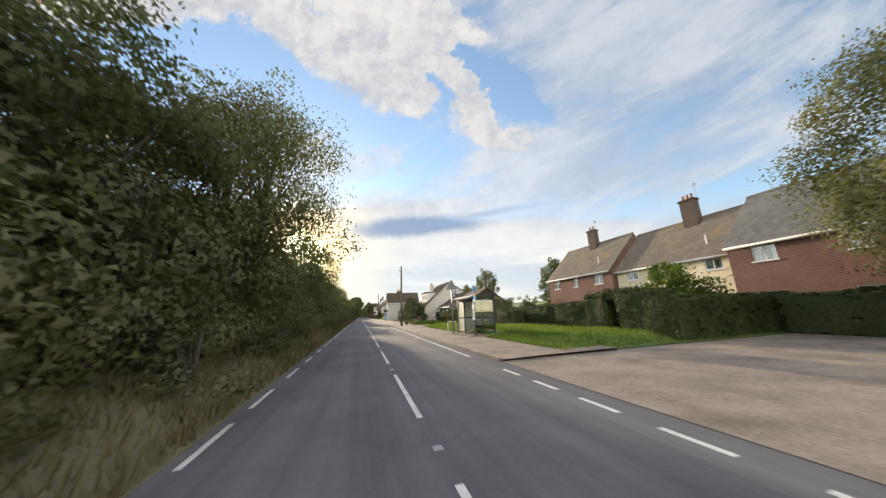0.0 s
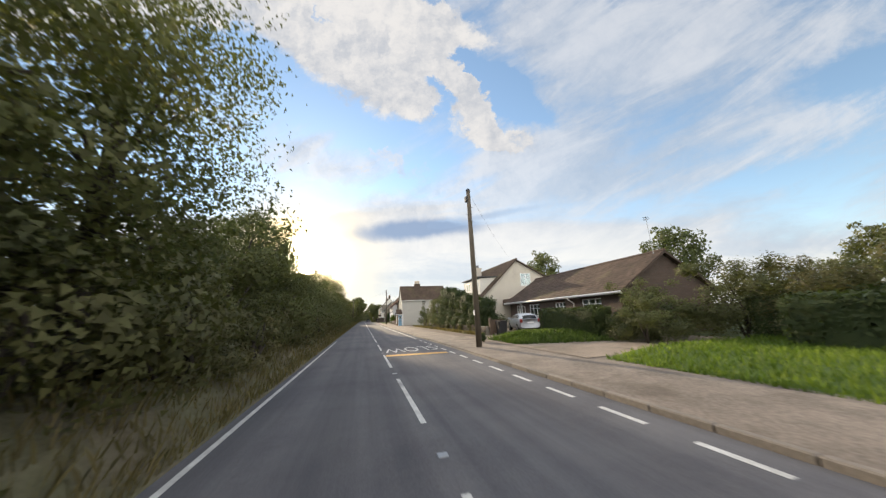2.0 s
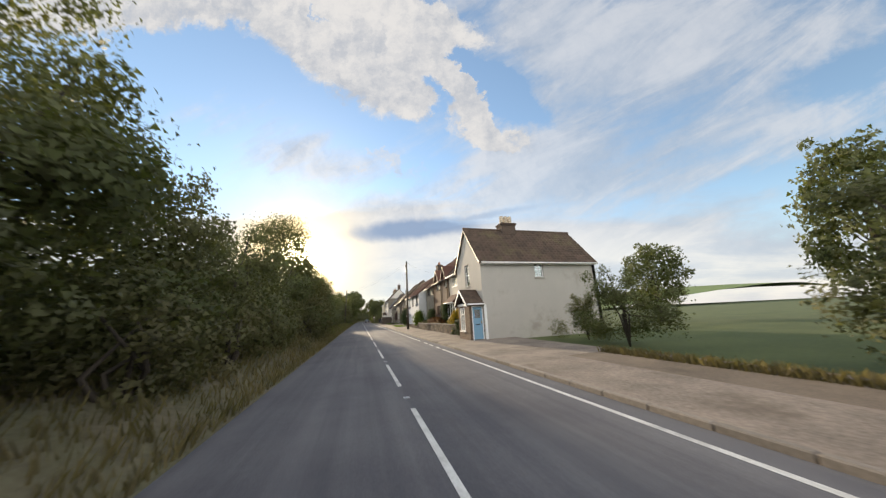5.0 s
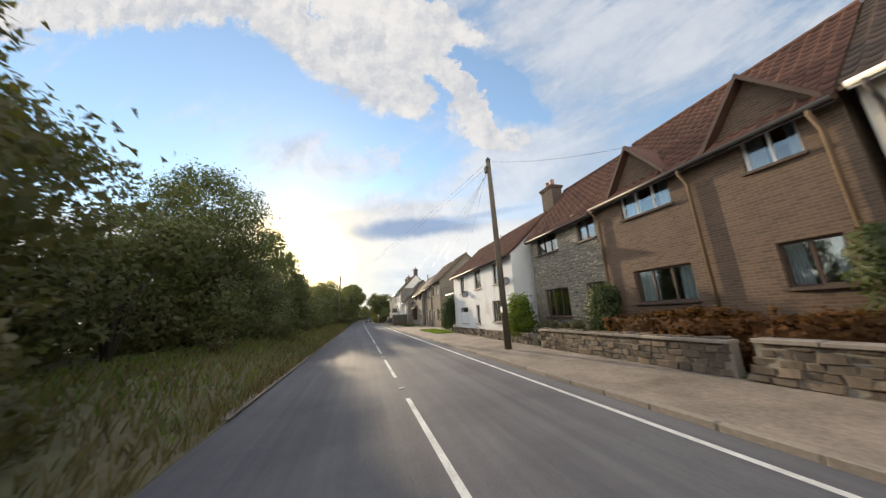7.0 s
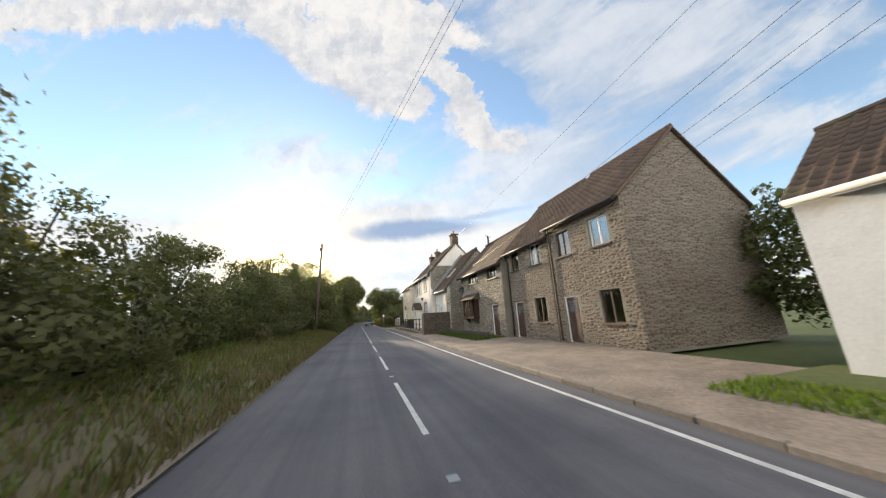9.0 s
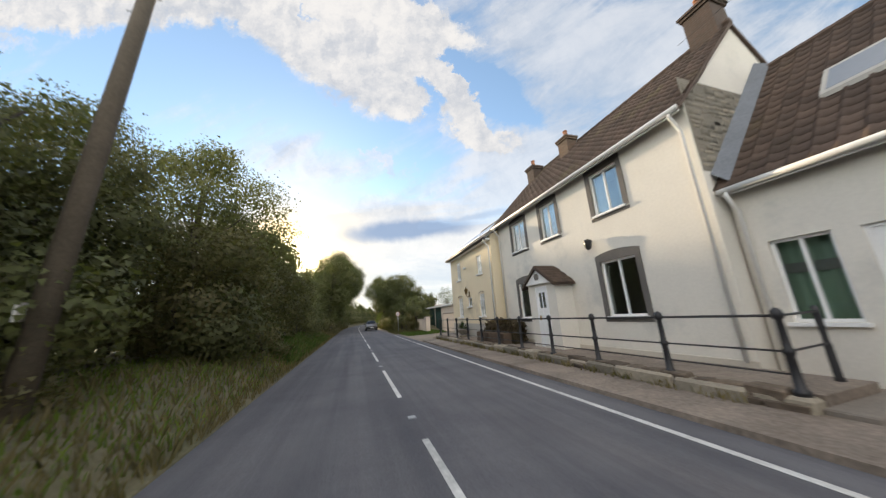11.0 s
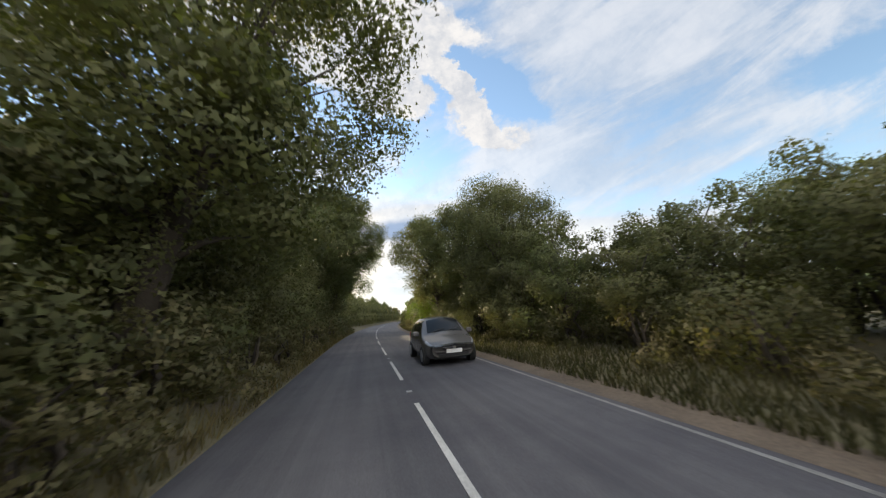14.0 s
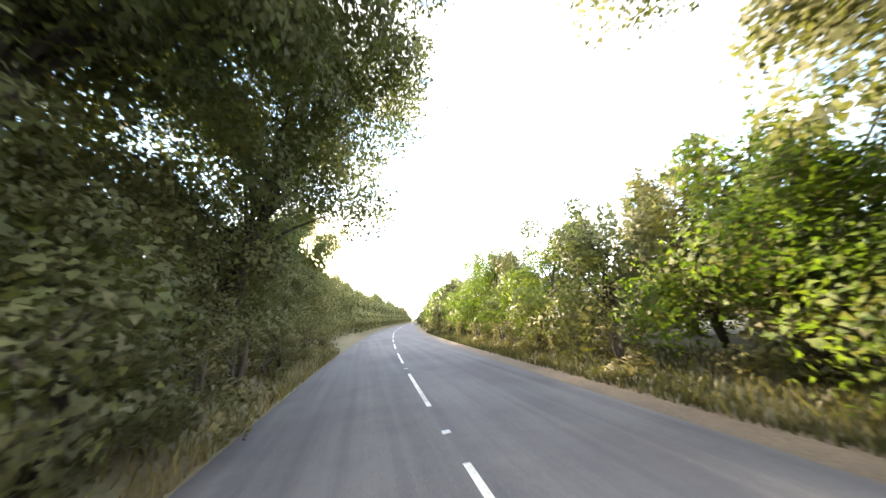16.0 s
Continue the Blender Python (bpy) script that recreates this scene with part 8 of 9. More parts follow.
while y < 330:
    h = float(np.interp(y, HY, HH))
    back = 0.7 if 99 < y < 158 else 0.0
    x = road_x(y) - 6.35 - back + rp.uniform(-0.25, 0.25)
    kind = far_bush[0] if y > 246 else warm if rp.random() < 0.06 else bushes[k % 4]
    s = min(h, 6.4) / 5.0
    keep_off(grow(kind, x, y, 0.55, s * rp.uniform(0.92, 1.04), h / 5.0 * rp.uniform(0.92, 1.03) * 0.93), road_x(y) - 2.85)
    if y < 226 and (k % 2 == 0 or not 99 < y < 158):
        low = 1.8 if not 99 < y < 158 else 1.4
        grow(shrublet[k % 2], road_x(y) - (5.2 if 160 < y < 179 else 4.45 if y < 184 else 4.1) - back * 1.4 + rp.uniform(-0.25, 0.2), y + 1.0, 0.35, low / 2.0 * 1.15, low / 2.0 * rp.uniform(0.7, 1.15))
        if y > 184:
            grow(shrublet[(k + 1) % 2], road_x(y) - 3.85 + rp.uniform(-0.2, 0.15), y + 2.9, 0.25, 0.8, rp.uniform(0.5, 0.85))
            grow(bushes[(k + 2) % 4], road_x(y) - 5.7 + rp.uniform(-0.2, 0.2), y + 2.0, 0.4, 0.85, rp.uniform(0.82, 0.98))
    y += 3.9 if y < 246 else 4.8
    k += 1
for (yy, xx, hh, kind) in ((9.6, -7.4, 8.0, trees[0]), (13.6, -4.3, 10.8, airy), (11.5, -4.9, 9.4, trees[1]), (30.6, -5.6, 9.0, trees[0]), (33.4, -4.7, 8.3, airy), (48.2, -5.8, 6.6, airy), (5.6, -8.0, 10.5, trees[2]), (44.5, -6.2, 7.2, trees[2]),
                           (72.0, -7.0, 8.4, trees[0]), (92.0, -6.6, 9.2, trees[1]), (108.2, -6.8, 8.0, trees[2]), (118.6, -6.9, 7.7, trees[0]), (123.5, -7.3, 7.4, trees[1]), (149.5, -7.2, 7.6, trees[0]), (155.0, -7.4, 6.9, trees[1]),
                           (160.6, -6.7, 9.4, trees[2]), (164.6, -6.8, 7.3, trees[0]), (170.0, -6.7, 8.4, trees[2]), (174.0, -6.8, 8.2, trees[1]), (185.5, -6.2, 7.6, trees[2])):
    grow(kind, xx, yy, 0.6, hh / 10.0)
lean_grow(arching[1], -4.3, 191.0, 0.6, 1.0, 5).scale.z = 0.86
for (yy, xx, s, t, k) in ((198.2, -7.4, 0.72, -10, 0), (219.6, -4.3, 0.90, -10, 0), (227.0, -5.6, 0.62, 30, 0)):
    lean_grow(arching[k], xx, yy, 0.6, s, t)
grow(trees[1], -6.9, 209.6, 0.6, 0.95)
grow(trees[0], -5.6, 206.4, 0.6, 0.6, 0.72)
lean_grow(spreading, -5.0, 214.0, 0.6, 0.95, 0)
# lower growth closing the hedge foot
y = 6.5
while y < 186:
    if not (99 < y < 157 or 161 < y < 179):
        grow(filler[int(y) % 2], road_x(y) - 5.15 + rp.uniform(-0.15, 0.15), y, 0.35, rp.uniform(0.9, 1.05), rp.uniform(0.8, 1.05))
    y += 3.6
# backing bushes behind the hedge fronts, added to stop sky showing through
y = 4.0
while y < 226:
    grow(thicket[int(y) % 2], road_x(y) - 9.2, y, 0.6, 1.0, float(np.interp(y, HY, HH)) * (0.74 if y < 184 else 1.05) / 5.0)
    if y > 186:
        grow(thicket[int(y) % 2], road_x(y) + 10.6, y, 0.4, 1.0, 0.9 if y < 198 else 1.4)
    y += 4.2
# right-hand trees and hedge beyond the garages
for (yy, xx, hh) in ((182.2, 7.6, 4.1), (184.4, 8.1, 4.5), (187.0, 8.4, 3.9), (189.6, 8.8, 3.9), (192.2, 8.8, 4.5), (194.8, 8.6, 5.2), (197.6, 8.8, 5.0), (200.4, 8.6, 5.2), (203.2, 8.2, 5.0), (206.0, 8.0, 5.4), (209.0, 8.2, 5.0), (212.0, 8.6, 4.6)):
    grow(bushes[int(yy) % 4], xx, yy, 0.35, hh / 5.0 * 0.95, hh / 5.0)
    grow(shrublet[int(yy) % 2], xx - 2.0, yy + 0.8, 0.2, 0.85, 0.8)
grow(trees[1], 7.8, 199.6, 0.4, 0.86, 0.9)
lean_grow(arching[1], 6.9, 209.6, 0.3, 0.8, 178)
grow(bright[0], 7.5, 213.2, 0.3, 0.95, 1.0)
for (xx, yy) in ((6.3, 181.7), (7.0, 182.5), (6.0, 183.2), (5.6, 182.0)):
    grow(shrublet[int(yy) % 2], xx, yy, 0.15, 0.7, 0.55)
grow(warm, 6.7, 180.9, 0.15, 0.42, 0.5)
grow(bushes[2], 11.0, 188.0, 0.4, 1.0, 1.0)
grow(bushes[0], 11.5, 192.5, 0.4, 1.0, 1.1)
grow(trees[0], 9.6, 200.6, 0.4, 0.92)
for (yy, hh) in ((191.0, 3.2), (193.6, 3.4), (196.2, 3.9), (198.8, 3.8), (201.6, 3.6), (204.8, 3.6), (207.6, 3.6)):
    grow(bushes[(int(yy) + 1) % 4], 7.1, yy, 0.3, hh / 5.0 * 1.02, hh / 5.0)
for (yy, xx, s, t) in ((203.6, 8.5, 0.7, 185),):
    lean_grow(arching[0], xx, yy, 0.4, s, t)
yy = 215.0
while yy < 330:
    xx = road_x(yy) + 7.2
    grow(far_bush[int(yy) % 2] if yy > 238 else bright[int(yy) % 2] if yy > 219 and int(yy * 2) % 3 else bushes[int(yy) % 4], xx, yy, 0.3, rp.uniform(0.95, 1.15), rp.uniform(1.0, 1.25))
    if yy < 260:
        grow(shrublet[int(yy) % 2], xx - 2.3, yy + 0.8, 0.12, 0.8, 0.6)
    yy += 3.4
for (yy, s) in ((232, 0.9), (250, 1.0), (268, 0.95), (290, 1.1), (312, 1.0)):
    grow(far_tree, road_x(yy) + 9.5, yy, 0.3, s * 0.66)
    grow(far_tree, road_x(yy) - 8.0, yy + 5, 0.6, s * 0.8)
    # extra row on the left, added to keep low sun off the road
    grow(far_tree, road_x(yy) - 7.4, yy + 12, 0.6, s * 0.78)
# trees behind the houses and yards
for (xx, yy, hh) in ((26.0, 68.0, 8.0), (38.0, 38.0, 7.0), (30.0, 90.0, 8.0), (17.0, 126.0, 6.0)):
    grow(far_tree, xx, yy, 0.0, hh / 10.0)
grow(far_tree, 46.0, 59.0, 0.0, 1.2, 1.34)
grow(far_tree, 35.6, 77.5, 0.0, 0.9, 1.34)
grow(airy, 14.6, 190.5, 0.4, 0.55)
grow(airy, 31.0, 188.0, 0.4, 0.9)
grow(airy, 35.5, 188.5, 0.4, 0.98)
for (xx, yy) in ((32.0, 187.0), (34.6, 185.6), (37.4, 186.2), (39.8, 183.9), (42.4, 184.0), (45.0, 181.9), (47.6, 182.2), (50.0, 180.0), (53.0, 179.4)):
    grow(far_bush[0], xx, yy, 0.2, rp.uniform(0.95, 1.3), rp.uniform(0.85, 1.2))

grow(trees[1], 19.2, 3.4, 0.0, 1.1)
# garden shrubs
y_bush = bush_kind(151, 4.6, 3.4, 4.2, LEAF_BRIGHT, "large yellow-green garden shrub", "shrub", "shrub", "garden shrubs", per=1700, size=0.12, n=14)
grow(y_bush, 19.3, 13.2, 0.1, 1.15)
rust = bush_kind(153, 5.4, 0.9, 1.15, LEAF_RUST, "rust-brown flowering hedge behind a wall", "shrub", "shrub", "garden shrubs", per=6000, size=0.07)
grow(rust, 8.1, 98.6, 0.45, 1.0).rotation_euler = (0, 0, 0)
grow(rust, 8.15, 96.6, 0.45, 0.8).rotation_euler = (0, 0, 0)


def rounded_shrub(seed, mat, label):
    """A clipped egg-shaped shrub about 2 m high."""
    cl = [(0.0, 0.0, 0.75, 0.78), (0.05, 0.05, 1.15, 0.76), (-0.04, 0.02, 1.5, 0.6), (0.1, -0.3, 0.7, 0.6), (-0.1, 0.3, 0.8, 0.62)]
    return plant("shrub", label, "shrub", "garden shrubs", cl, [([(0, 0, -0.1), (0, 0, 0.5), (0, 0, 1.2)], [0.06, 0.05, 0.02])], 4500, 0.08, mat, seed, stray=0.03)


egg = rounded_shrub(154, LEAF_HEDGE, "rounded clipped green shrub")
egg_low = rounded_shrub(158, UNDERGROWTH, "low flowering garden plant behind a wall")
for k in range(5):
    grow(egg_low, 8.15, 102.4 + 0.75 * k, 0.35, 0.42 + 0.06 * (k % 3), 0.36 + 0.05 * (k % 2))
creeper = bush_kind(159, 1.2, 0.8, 3.2, LEAF_HEDGE, "dark green climber against a house wall", "climber", "climber", "garden shrubs", per=3600, size=0.08, n=10, stray=0.04)
grow(creeper, 8.62, 96.0, 0.15, 1.0).rotation_euler = (0, 0, 0)
grow(creeper, 8.72, 102.3, 0.15, 0.75).rotation_euler = (0, 0, 0)
gold_round = rounded_shrub(157, LEAF_YELLOW, "rounded golden yellow evergreen shrub behind a wall")
grow(gold_round, 8.2, 90.0, 0.3, 0.95, 1.02)
grow(gold_round, 7.95, 91.35, 0.3, 0.74, 0.68)
grow(gold_round, 7.8, 90.4, 0.4, 0.72, 0.8)
grow(gold_round, 8.25, 88.9, 0.3, 0.9, 0.9)
egg_bright = rounded_shrub(156, LEAF_BRIGHT, "rounded yellow-green garden shrub")
grow(egg_bright, 8.0, 107.0, 0.1, 1.15, 1.2)
grow(egg, 7.9, 118.5, 0.1, 1.2, 1.6)
grow(egg, 8.3, 121.6, 0.1, 0.55)
grow(egg, 8.5, 102.2, 0.3, 0.8, 1.1)
sp = thing("stone_planter", (6.6, 163.3, 0.3), "grey stone bowl planter on a raised footway", "planter")
part("bowl", Geo().lathe(6.6, 163.3, [(0.30, 0.22), (0.36, 0.24), (0.40, 0.18), (0.48, 0.19), (0.62, 0.33), (0.72, 0.38), (0.76, 0.39), (0.77, 0.34)], 16), STONE, sp, smooth=True)
part("soil", Geo().lathe(6.6, 163.3, [(0.70, 0.33), (0.74, 0.33)], 16), DIRT, sp)
yu = thing("spiky_plant", (6.6, 163.3, 0.72), "dark green spiky-leaved plant in a stone planter", "plant")
ry = random.Random(41)
yg = Geo()
for k in range(46):
    a, e, l = ry.uniform(0, 6.283), ry.uniform(0.1, 1.5), ry.uniform(0.4, 0.62)
    d, sd = Vector((math.cos(a) * math.cos(e), math.sin(a) * math.cos(e), math.sin(e))), Vector((-math.sin(a), math.cos(a), 0)) * 0.028
    o = Vector((6.6, 163.3, 0.74))
    yg.add([o - sd, o + sd, o + d * l * 0.55 + sd * 0.9 + Vector((0, 0, 0.04)), o + d * l, o + d * l * 0.55 - sd * 0.9 + Vector((0, 0, 0.04))], [(0, 1, 2, 3, 4)])
part("leaves", yg, LEAF_HEDGE, yu)
ivy = bush_kind(155, 5.0, 2.2, 2.9, LEAF_HEDGE, "dark overgrown laurel hedge above a stone wall", "hedge", "hedge", "hedge above the stone wall", per=1700, size=0.10, n=12, stray=0.05)
for k in range(6):
    grow(ivy, 9.8, 50.2 + 2.1 * k, 0.25, 1.0, (2.9 + 0.46 * k) / 2.9).rotation_euler = (0, 0, 0.1 * (k % 2))
for k in range(11):
    grow(shrublet[k % 2], 8.75, 48.4 + 2.0 * k + rp.uniform(-0.3, 0.3), 0.08, 0.55, rp.uniform(0.28, 0.46))
grow(ivy, 12.9, 37.4, 0.1, 0.5, 0.78).rotation_euler = (0, 0, 0.3)
grow(ivy, 13.3, 39.0, 0.1, 0.45, 0.86).rotation_euler = (0, 0, 1.9)
grow(ivy, 12.4, 38.8, 0.1, 0.34, 0.55).rotation_euler = (0, 0, 0.9)
grow(bushes[1], 10.6, 69.0, 0.1, 0.88, 0.92)
grow(egg, 9.6, 64.0, 0.2, 0.6, 0.55)
grow(egg, 9.7, 66.4, 0.2, 0.5, 0.4)
grow(bushes[2], 10.8, 77.0, 0.1, 0.7, 0.7)
grow(bushes[3], 11.5, 80.0, 0.1, 0.5, 0.5)
grow(egg, 14.0, 46.6, 0.15, 0.62)
grow(bushes[2], 13.6, 38.0, 0.1, 0.74, 0.62)
grow(bushes[0], 11.6, 36.8, 0.1, 0.55, 0.44)
grow(bushes[1], 15.2, 35.4, 0.1, 0.8, 0.78)
grow(warm, 15.8, 33.2, 0.1, 0.72, 0.72)
grow(bushes[0], 17.8, 34.0, 0.1, 0.8, 0.7)
grow(bushes[2], 16.8, 31.2, 0.1, 0.7, 0.6)
grow(bushes[3], 20.0, 37.0, 0.1, 0.9, 0.7)
grow(bushes[2], 23.5, 36.0, 0.1, 0.9, 0.75)
grow(egg, 6.6, 42.6, 0.1, 0.34, 0.26)


def clipped_hedge(x0, x1, y0, y1, h, label, seed, mat=None, rough=1.0, dense=150, lift=0.0):
    """A box-cut hedge: leaves over a rounded box with a dark core."""
    rs = np.random.RandomState(seed)
    h += 0.15
    ob = thing("hedge", ((x0 + x1) / 2, y0, 0.05), label, "hedge", "clipped garden hedges")
    L, W = y1 - y0, x1 - x0
    n = int((L * W + 2 * (L + W) * h) * dense * 1.5)
    c, nrm = [], []
    pick = rs.uniform(0, 1, n)
    area = np.cumsum([L * W, L * h, L * h, W * h, W * h])
    area = area / area[-1]
    for p in pick:
        a, b = rs.uniform(0, 1, 2)
        if p < area[0]:
            c.append((x0 + a * W, y0 + b * L, h)), nrm.append((0, 0, 1))
        elif p < area[1]:
            c.append((x0, y0 + a * L, b * h)), nrm.append((-1, 0, 0))
        elif p < area[2]:
            c.append((x1, y0 + a * L, b * h)), nrm.append((1, 0, 0))
        elif p < area[3]:
            c.append((x0 + a * W, y0, b * h)), nrm.append((0, -1, 0))
        else:
            c.append((x0 + a * W, y1, b * h)), nrm.append((0, 1, 0))
    c, nrm = np.array(c), np.array(nrm, float)
    wob = 0.07 * np.sin(c[:, 1] * 1.7 + c[:, 2] * 2) + 0.05 * np.sin(c[:, 1] * 4.1 + c[:, 0] * 3) + rs.normal(0, 0.04, n)
    wob = wob * rough
    c = c + nrm * wob[:, None]
    v, f, q = leaf_blades(rs, c, nrm, 0.12, 0.1)
    cr = new("crown", array_mesh("crown", v + np.array([0, 0, 0.05 + lift]) - np.array(ob.location), f, mat or LEAF_HEDGE))
    cr.data.normals_split_custom_set_from_vertices(q)
    cr.parent = ob
    part("heart", Geo().soft_box(x0 + 0.08, x1 - 0.08, y0 + 0.08, y1 - 0.08, 0.03 + lift, h - 0.03 + lift, 0.1), mat or LEAF_HEDGE, ob)


clipped_hedge(7.42, 8.5, 87.9, 91.2, 1.05, "dark evergreen hedge below golden shrubs", 8, LEAF_HEDGE, 2.2, 330)
clipped_hedge(7.8, 8.6, 95.6, 101.6, 1.05, "rust-brown flowering hedge behind a wall", 9, LEAF_RUST, 1.6, 300)
clipped_hedge(6.5, 7.15, 157.0, 159.6, 0.95, "dry grey-brown hedge behind an iron rail", 11, LEAF_DRY, 1.2, 300)
for y0, y1, hh, k in ((49.2, 52.6, 2.6, 21), (52.4, 56.2, 3.2, 22), (56.0, 59.2, 4.0, 23), (59.0, 61.6, 4.6, 24)):
    clipped_hedge(9.35, 10.6, y0, y1, hh, "dense dark laurel hedge above a stone wall", k, LEAF_HEDGE, 1.8, 170)
clipped_hedge(14.4, 15.9, 11.2, 13.5, 2.2, "tall rounded hedge beside a dark garden arch", 12, None, 2.0)
clipped_hedge(14.4, 15.9, 14.35, 15.8, 2.25, "tall rounded hedge beside a dark garden arch", 13, None, 2.0)
clipped_hedge(14.45, 15.9, 13.4, 14.45, 0.4, "hedge grown across a garden arch", 14, None, 1.6, 150, 1.95)
# added behind the opening so that the arch reads dark
clipped_hedge(17.2, 18.2, 12.6, 15.4, 2.3, "hedge added to keep a garden arch dark", 15)
clipped_hedge(14.6, 16.0, 15.8, 19.5, 1.75, "dark clipped garden hedge with a level top", 1)
clipped_hedge(14.8, 16.2, 20.6, 35.0, 1.65, "dark clipped garden hedge with a level top", 2)
clipped_hedge(13.5, 21.5, 9.6, 11.0, 1.7, "dark clipped hedge along a side road", 3)
clipped_hedge(20.3, 21.5, -3.0, 9.4, 1.7, "dark clipped hedge before a brick house", 7)
clipped_hedge(13.2, 14.4, 23.5, 27.5, 1.4, "low rounded clipped hedge before a taller one", 4)
clipped_hedge(11.3, 12.5, 39.3, 43.9, 1.5, "low green hedge before a bungalow", 6)
clipped_hedge(12.6, 14.2, 29.5, 33.0, 1.5, "rounded clipped hedge at a lawn edge", 5)


def blades(name, label, spots, height, width, mat, seed):
    """Grass: one thin bent blade at each spot."""
    rs = np.random.RandomState(seed)
    n = len(spots)
    a = rs.uniform(0, 6.283, n)
    d = np.stack([np.cos(a), np.sin(a), np.zeros(n)], 1)
    hh = (height * rs.uniform(0.45, 1.35, n))[:, None]
    w = width * rs.uniform(0.7, 1.4, n)[:, None]
    b = rs.uniform(0, 6.283, n)
    bend = np.stack([np.cos(b), np.sin(b), np.zeros(n)], 1) * hh * rs.uniform(0.1, 0.6, n)[:, None]
    up = np.array([0, 0, 1.0])
    v = np.stack([spots - d * w, spots + d * w, spots + up * hh * 0.6 + bend * 0.4 + d * w * 0.6, spots + up * hh + bend], 1).reshape(-1, 3)
    ob = new(name, array_mesh(name, v, np.arange(4 * n).reshape(n, 4), mat))
    return tagged(ob, label, "grass", kind="stuff")


rg = np.random.RandomState(5)
n = 42000
px, py = 7.35 + 9.0 * rg.uniform(0, 1, n) ** 1.35, rg.uniform(9.5, 34.8, n)
keep = ~((px < 9.2) & (py > 16.7) & (py < 21.5))
px, py = px[keep], py[keep]
blades("lawn_grass", "bright green rough-mown grass", np.stack([px, py, np.array([LAWN_Z(a, b) for a, b in zip(px, py)])], 1), 0.15, 0.012, GRASS_BLADE, 6)


def bank_z(off):
    return np.interp(off, [-9.0, -5.0, -4.0, -3.45, -3.15], [1.0, 0.75, 0.45, 0.10, 0.01])


n = 52000
py = 2 + 226 * rg.uniform(0, 1, n)
off = -3.16 - 2.6 * rg.uniform(0, 1, n) ** 1.5
blades("verge_grass", "long dry grass on the roadside bank", np.stack([np.array([road_x(v) for v in py]) + off, py, bank_z(off)], 1), 0.24, 0.013, VERGE_BLADE, 7)
n = 20000
py = 99 + 60 * rg.uniform(0, 1, n)
off = -3.3 - 3.6 * rg.uniform(0, 1, n)
blades("verge_lawn", "green grass on the roadside bank", np.stack([np.array([road_x(v) for v in py]) + off, py, bank_z(off)], 1), 0.16, 0.013, GRASS_BLADE, 8)
n = 17000
py = 159 + 20 * rg.uniform(0, 1, n)
off = -3.25 - 2.7 * rg.uniform(0, 1, n) ** 1.1
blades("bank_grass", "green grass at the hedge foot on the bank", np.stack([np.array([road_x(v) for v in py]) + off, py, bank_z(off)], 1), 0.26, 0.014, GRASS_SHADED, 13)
n = 9000
py = 177.5 + 7 * rg.uniform(0, 1, n)
off = 4.25 + 3.0 * rg.uniform(0, 1, n)
blades("sign_verge_grass", "shaded grass round a speed limit sign", np.stack([off, py, np.interp(off, [3.3, 3.9, 5.2, 7.4], [-0.02, 0.03, 0.05, 0.07])], 1), 0.2, 0.014, VERGE_BLADE, 14)
n = 30000
py = 183 + 60 * rg.uniform(0, 1, n)
off = 3.7 + 2.8 * rg.uniform(0, 1, n) ** 1.3
zz = np.interp(off, [3.45, 3.8, 4.6, 6.0, 9.0], [-0.02, 0.03, 0.16, 0.4, 0.5])
blades("hedge_bottom_grass", "long grass and weeds below a hedge", np.stack([np.array([road_x(v) for v in py]) + off, py, zz], 1), 0.22, 0.013, SHADED_VERGE_BLADE, 9)
n = 5000
py, px = np.concatenate([rg.uniform(117, 124, n), rg.uniform(136.5, 145, n)]), np.concatenate([rg.uniform(6.0, 7.6, n), rg.uniform(7.8, 8.9, n)])
blades("strip_grass", "patch of grass beside the footpath", np.stack([px, py, np.full(2 * n, 0.11)], 1), 0.12, 0.012, GRASS_BLADE, 10)
n = 8000
py, px = rg.uniform(47, 76, n), 8.2 + rg.uniform(0, 0.6, n) ** 1.5
blades("wall_foot_weeds", "weeds growing at a wall foot", np.stack([px, py, np.full(n, 0.12)], 1), 0.22, 0.014, VERGE_BLADE, 11)

n = 14000
py, px = 172.2 + 8.4 * rg.uniform(0, 1, n) ** 0.8, 4.7 + 4.2 * rg.uniform(0, 1, n)
keep = px - 4.7 < (py - 171.8) * 1.9 + rg.normal(0, 0.4, n)
px, py = px[keep], py[keep]
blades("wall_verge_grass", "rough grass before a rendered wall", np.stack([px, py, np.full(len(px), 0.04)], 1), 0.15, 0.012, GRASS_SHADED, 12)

n = 11000
py, px = rg.uniform(37.8, 43.6, n), rg.uniform(7.3, 11.6, n)
keep = py - 40.2 + 0.43 * (px - 6.9) > rg.normal(0.15, 0.16, n)
px, py = px[keep], py[keep]
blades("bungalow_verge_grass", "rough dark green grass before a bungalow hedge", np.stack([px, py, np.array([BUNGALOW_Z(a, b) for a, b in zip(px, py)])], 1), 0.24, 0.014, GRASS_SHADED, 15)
n = 4000
py, px = rg.uniform(136.0, 145.0, n), 7.6 - rg.uniform(0, 1.05, n) ** 1.4
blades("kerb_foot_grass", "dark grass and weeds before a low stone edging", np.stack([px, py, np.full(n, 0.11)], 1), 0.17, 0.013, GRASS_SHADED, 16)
n = 900
py = 149.0 + 17.2 * rg.uniform(0, 1, n)
py, px = np.round(py / 0.9) * 0.9 + rg.normal(0, 0.2, n), 5.70 - 0.2 * rg.uniform(0, 1, n) ** 2
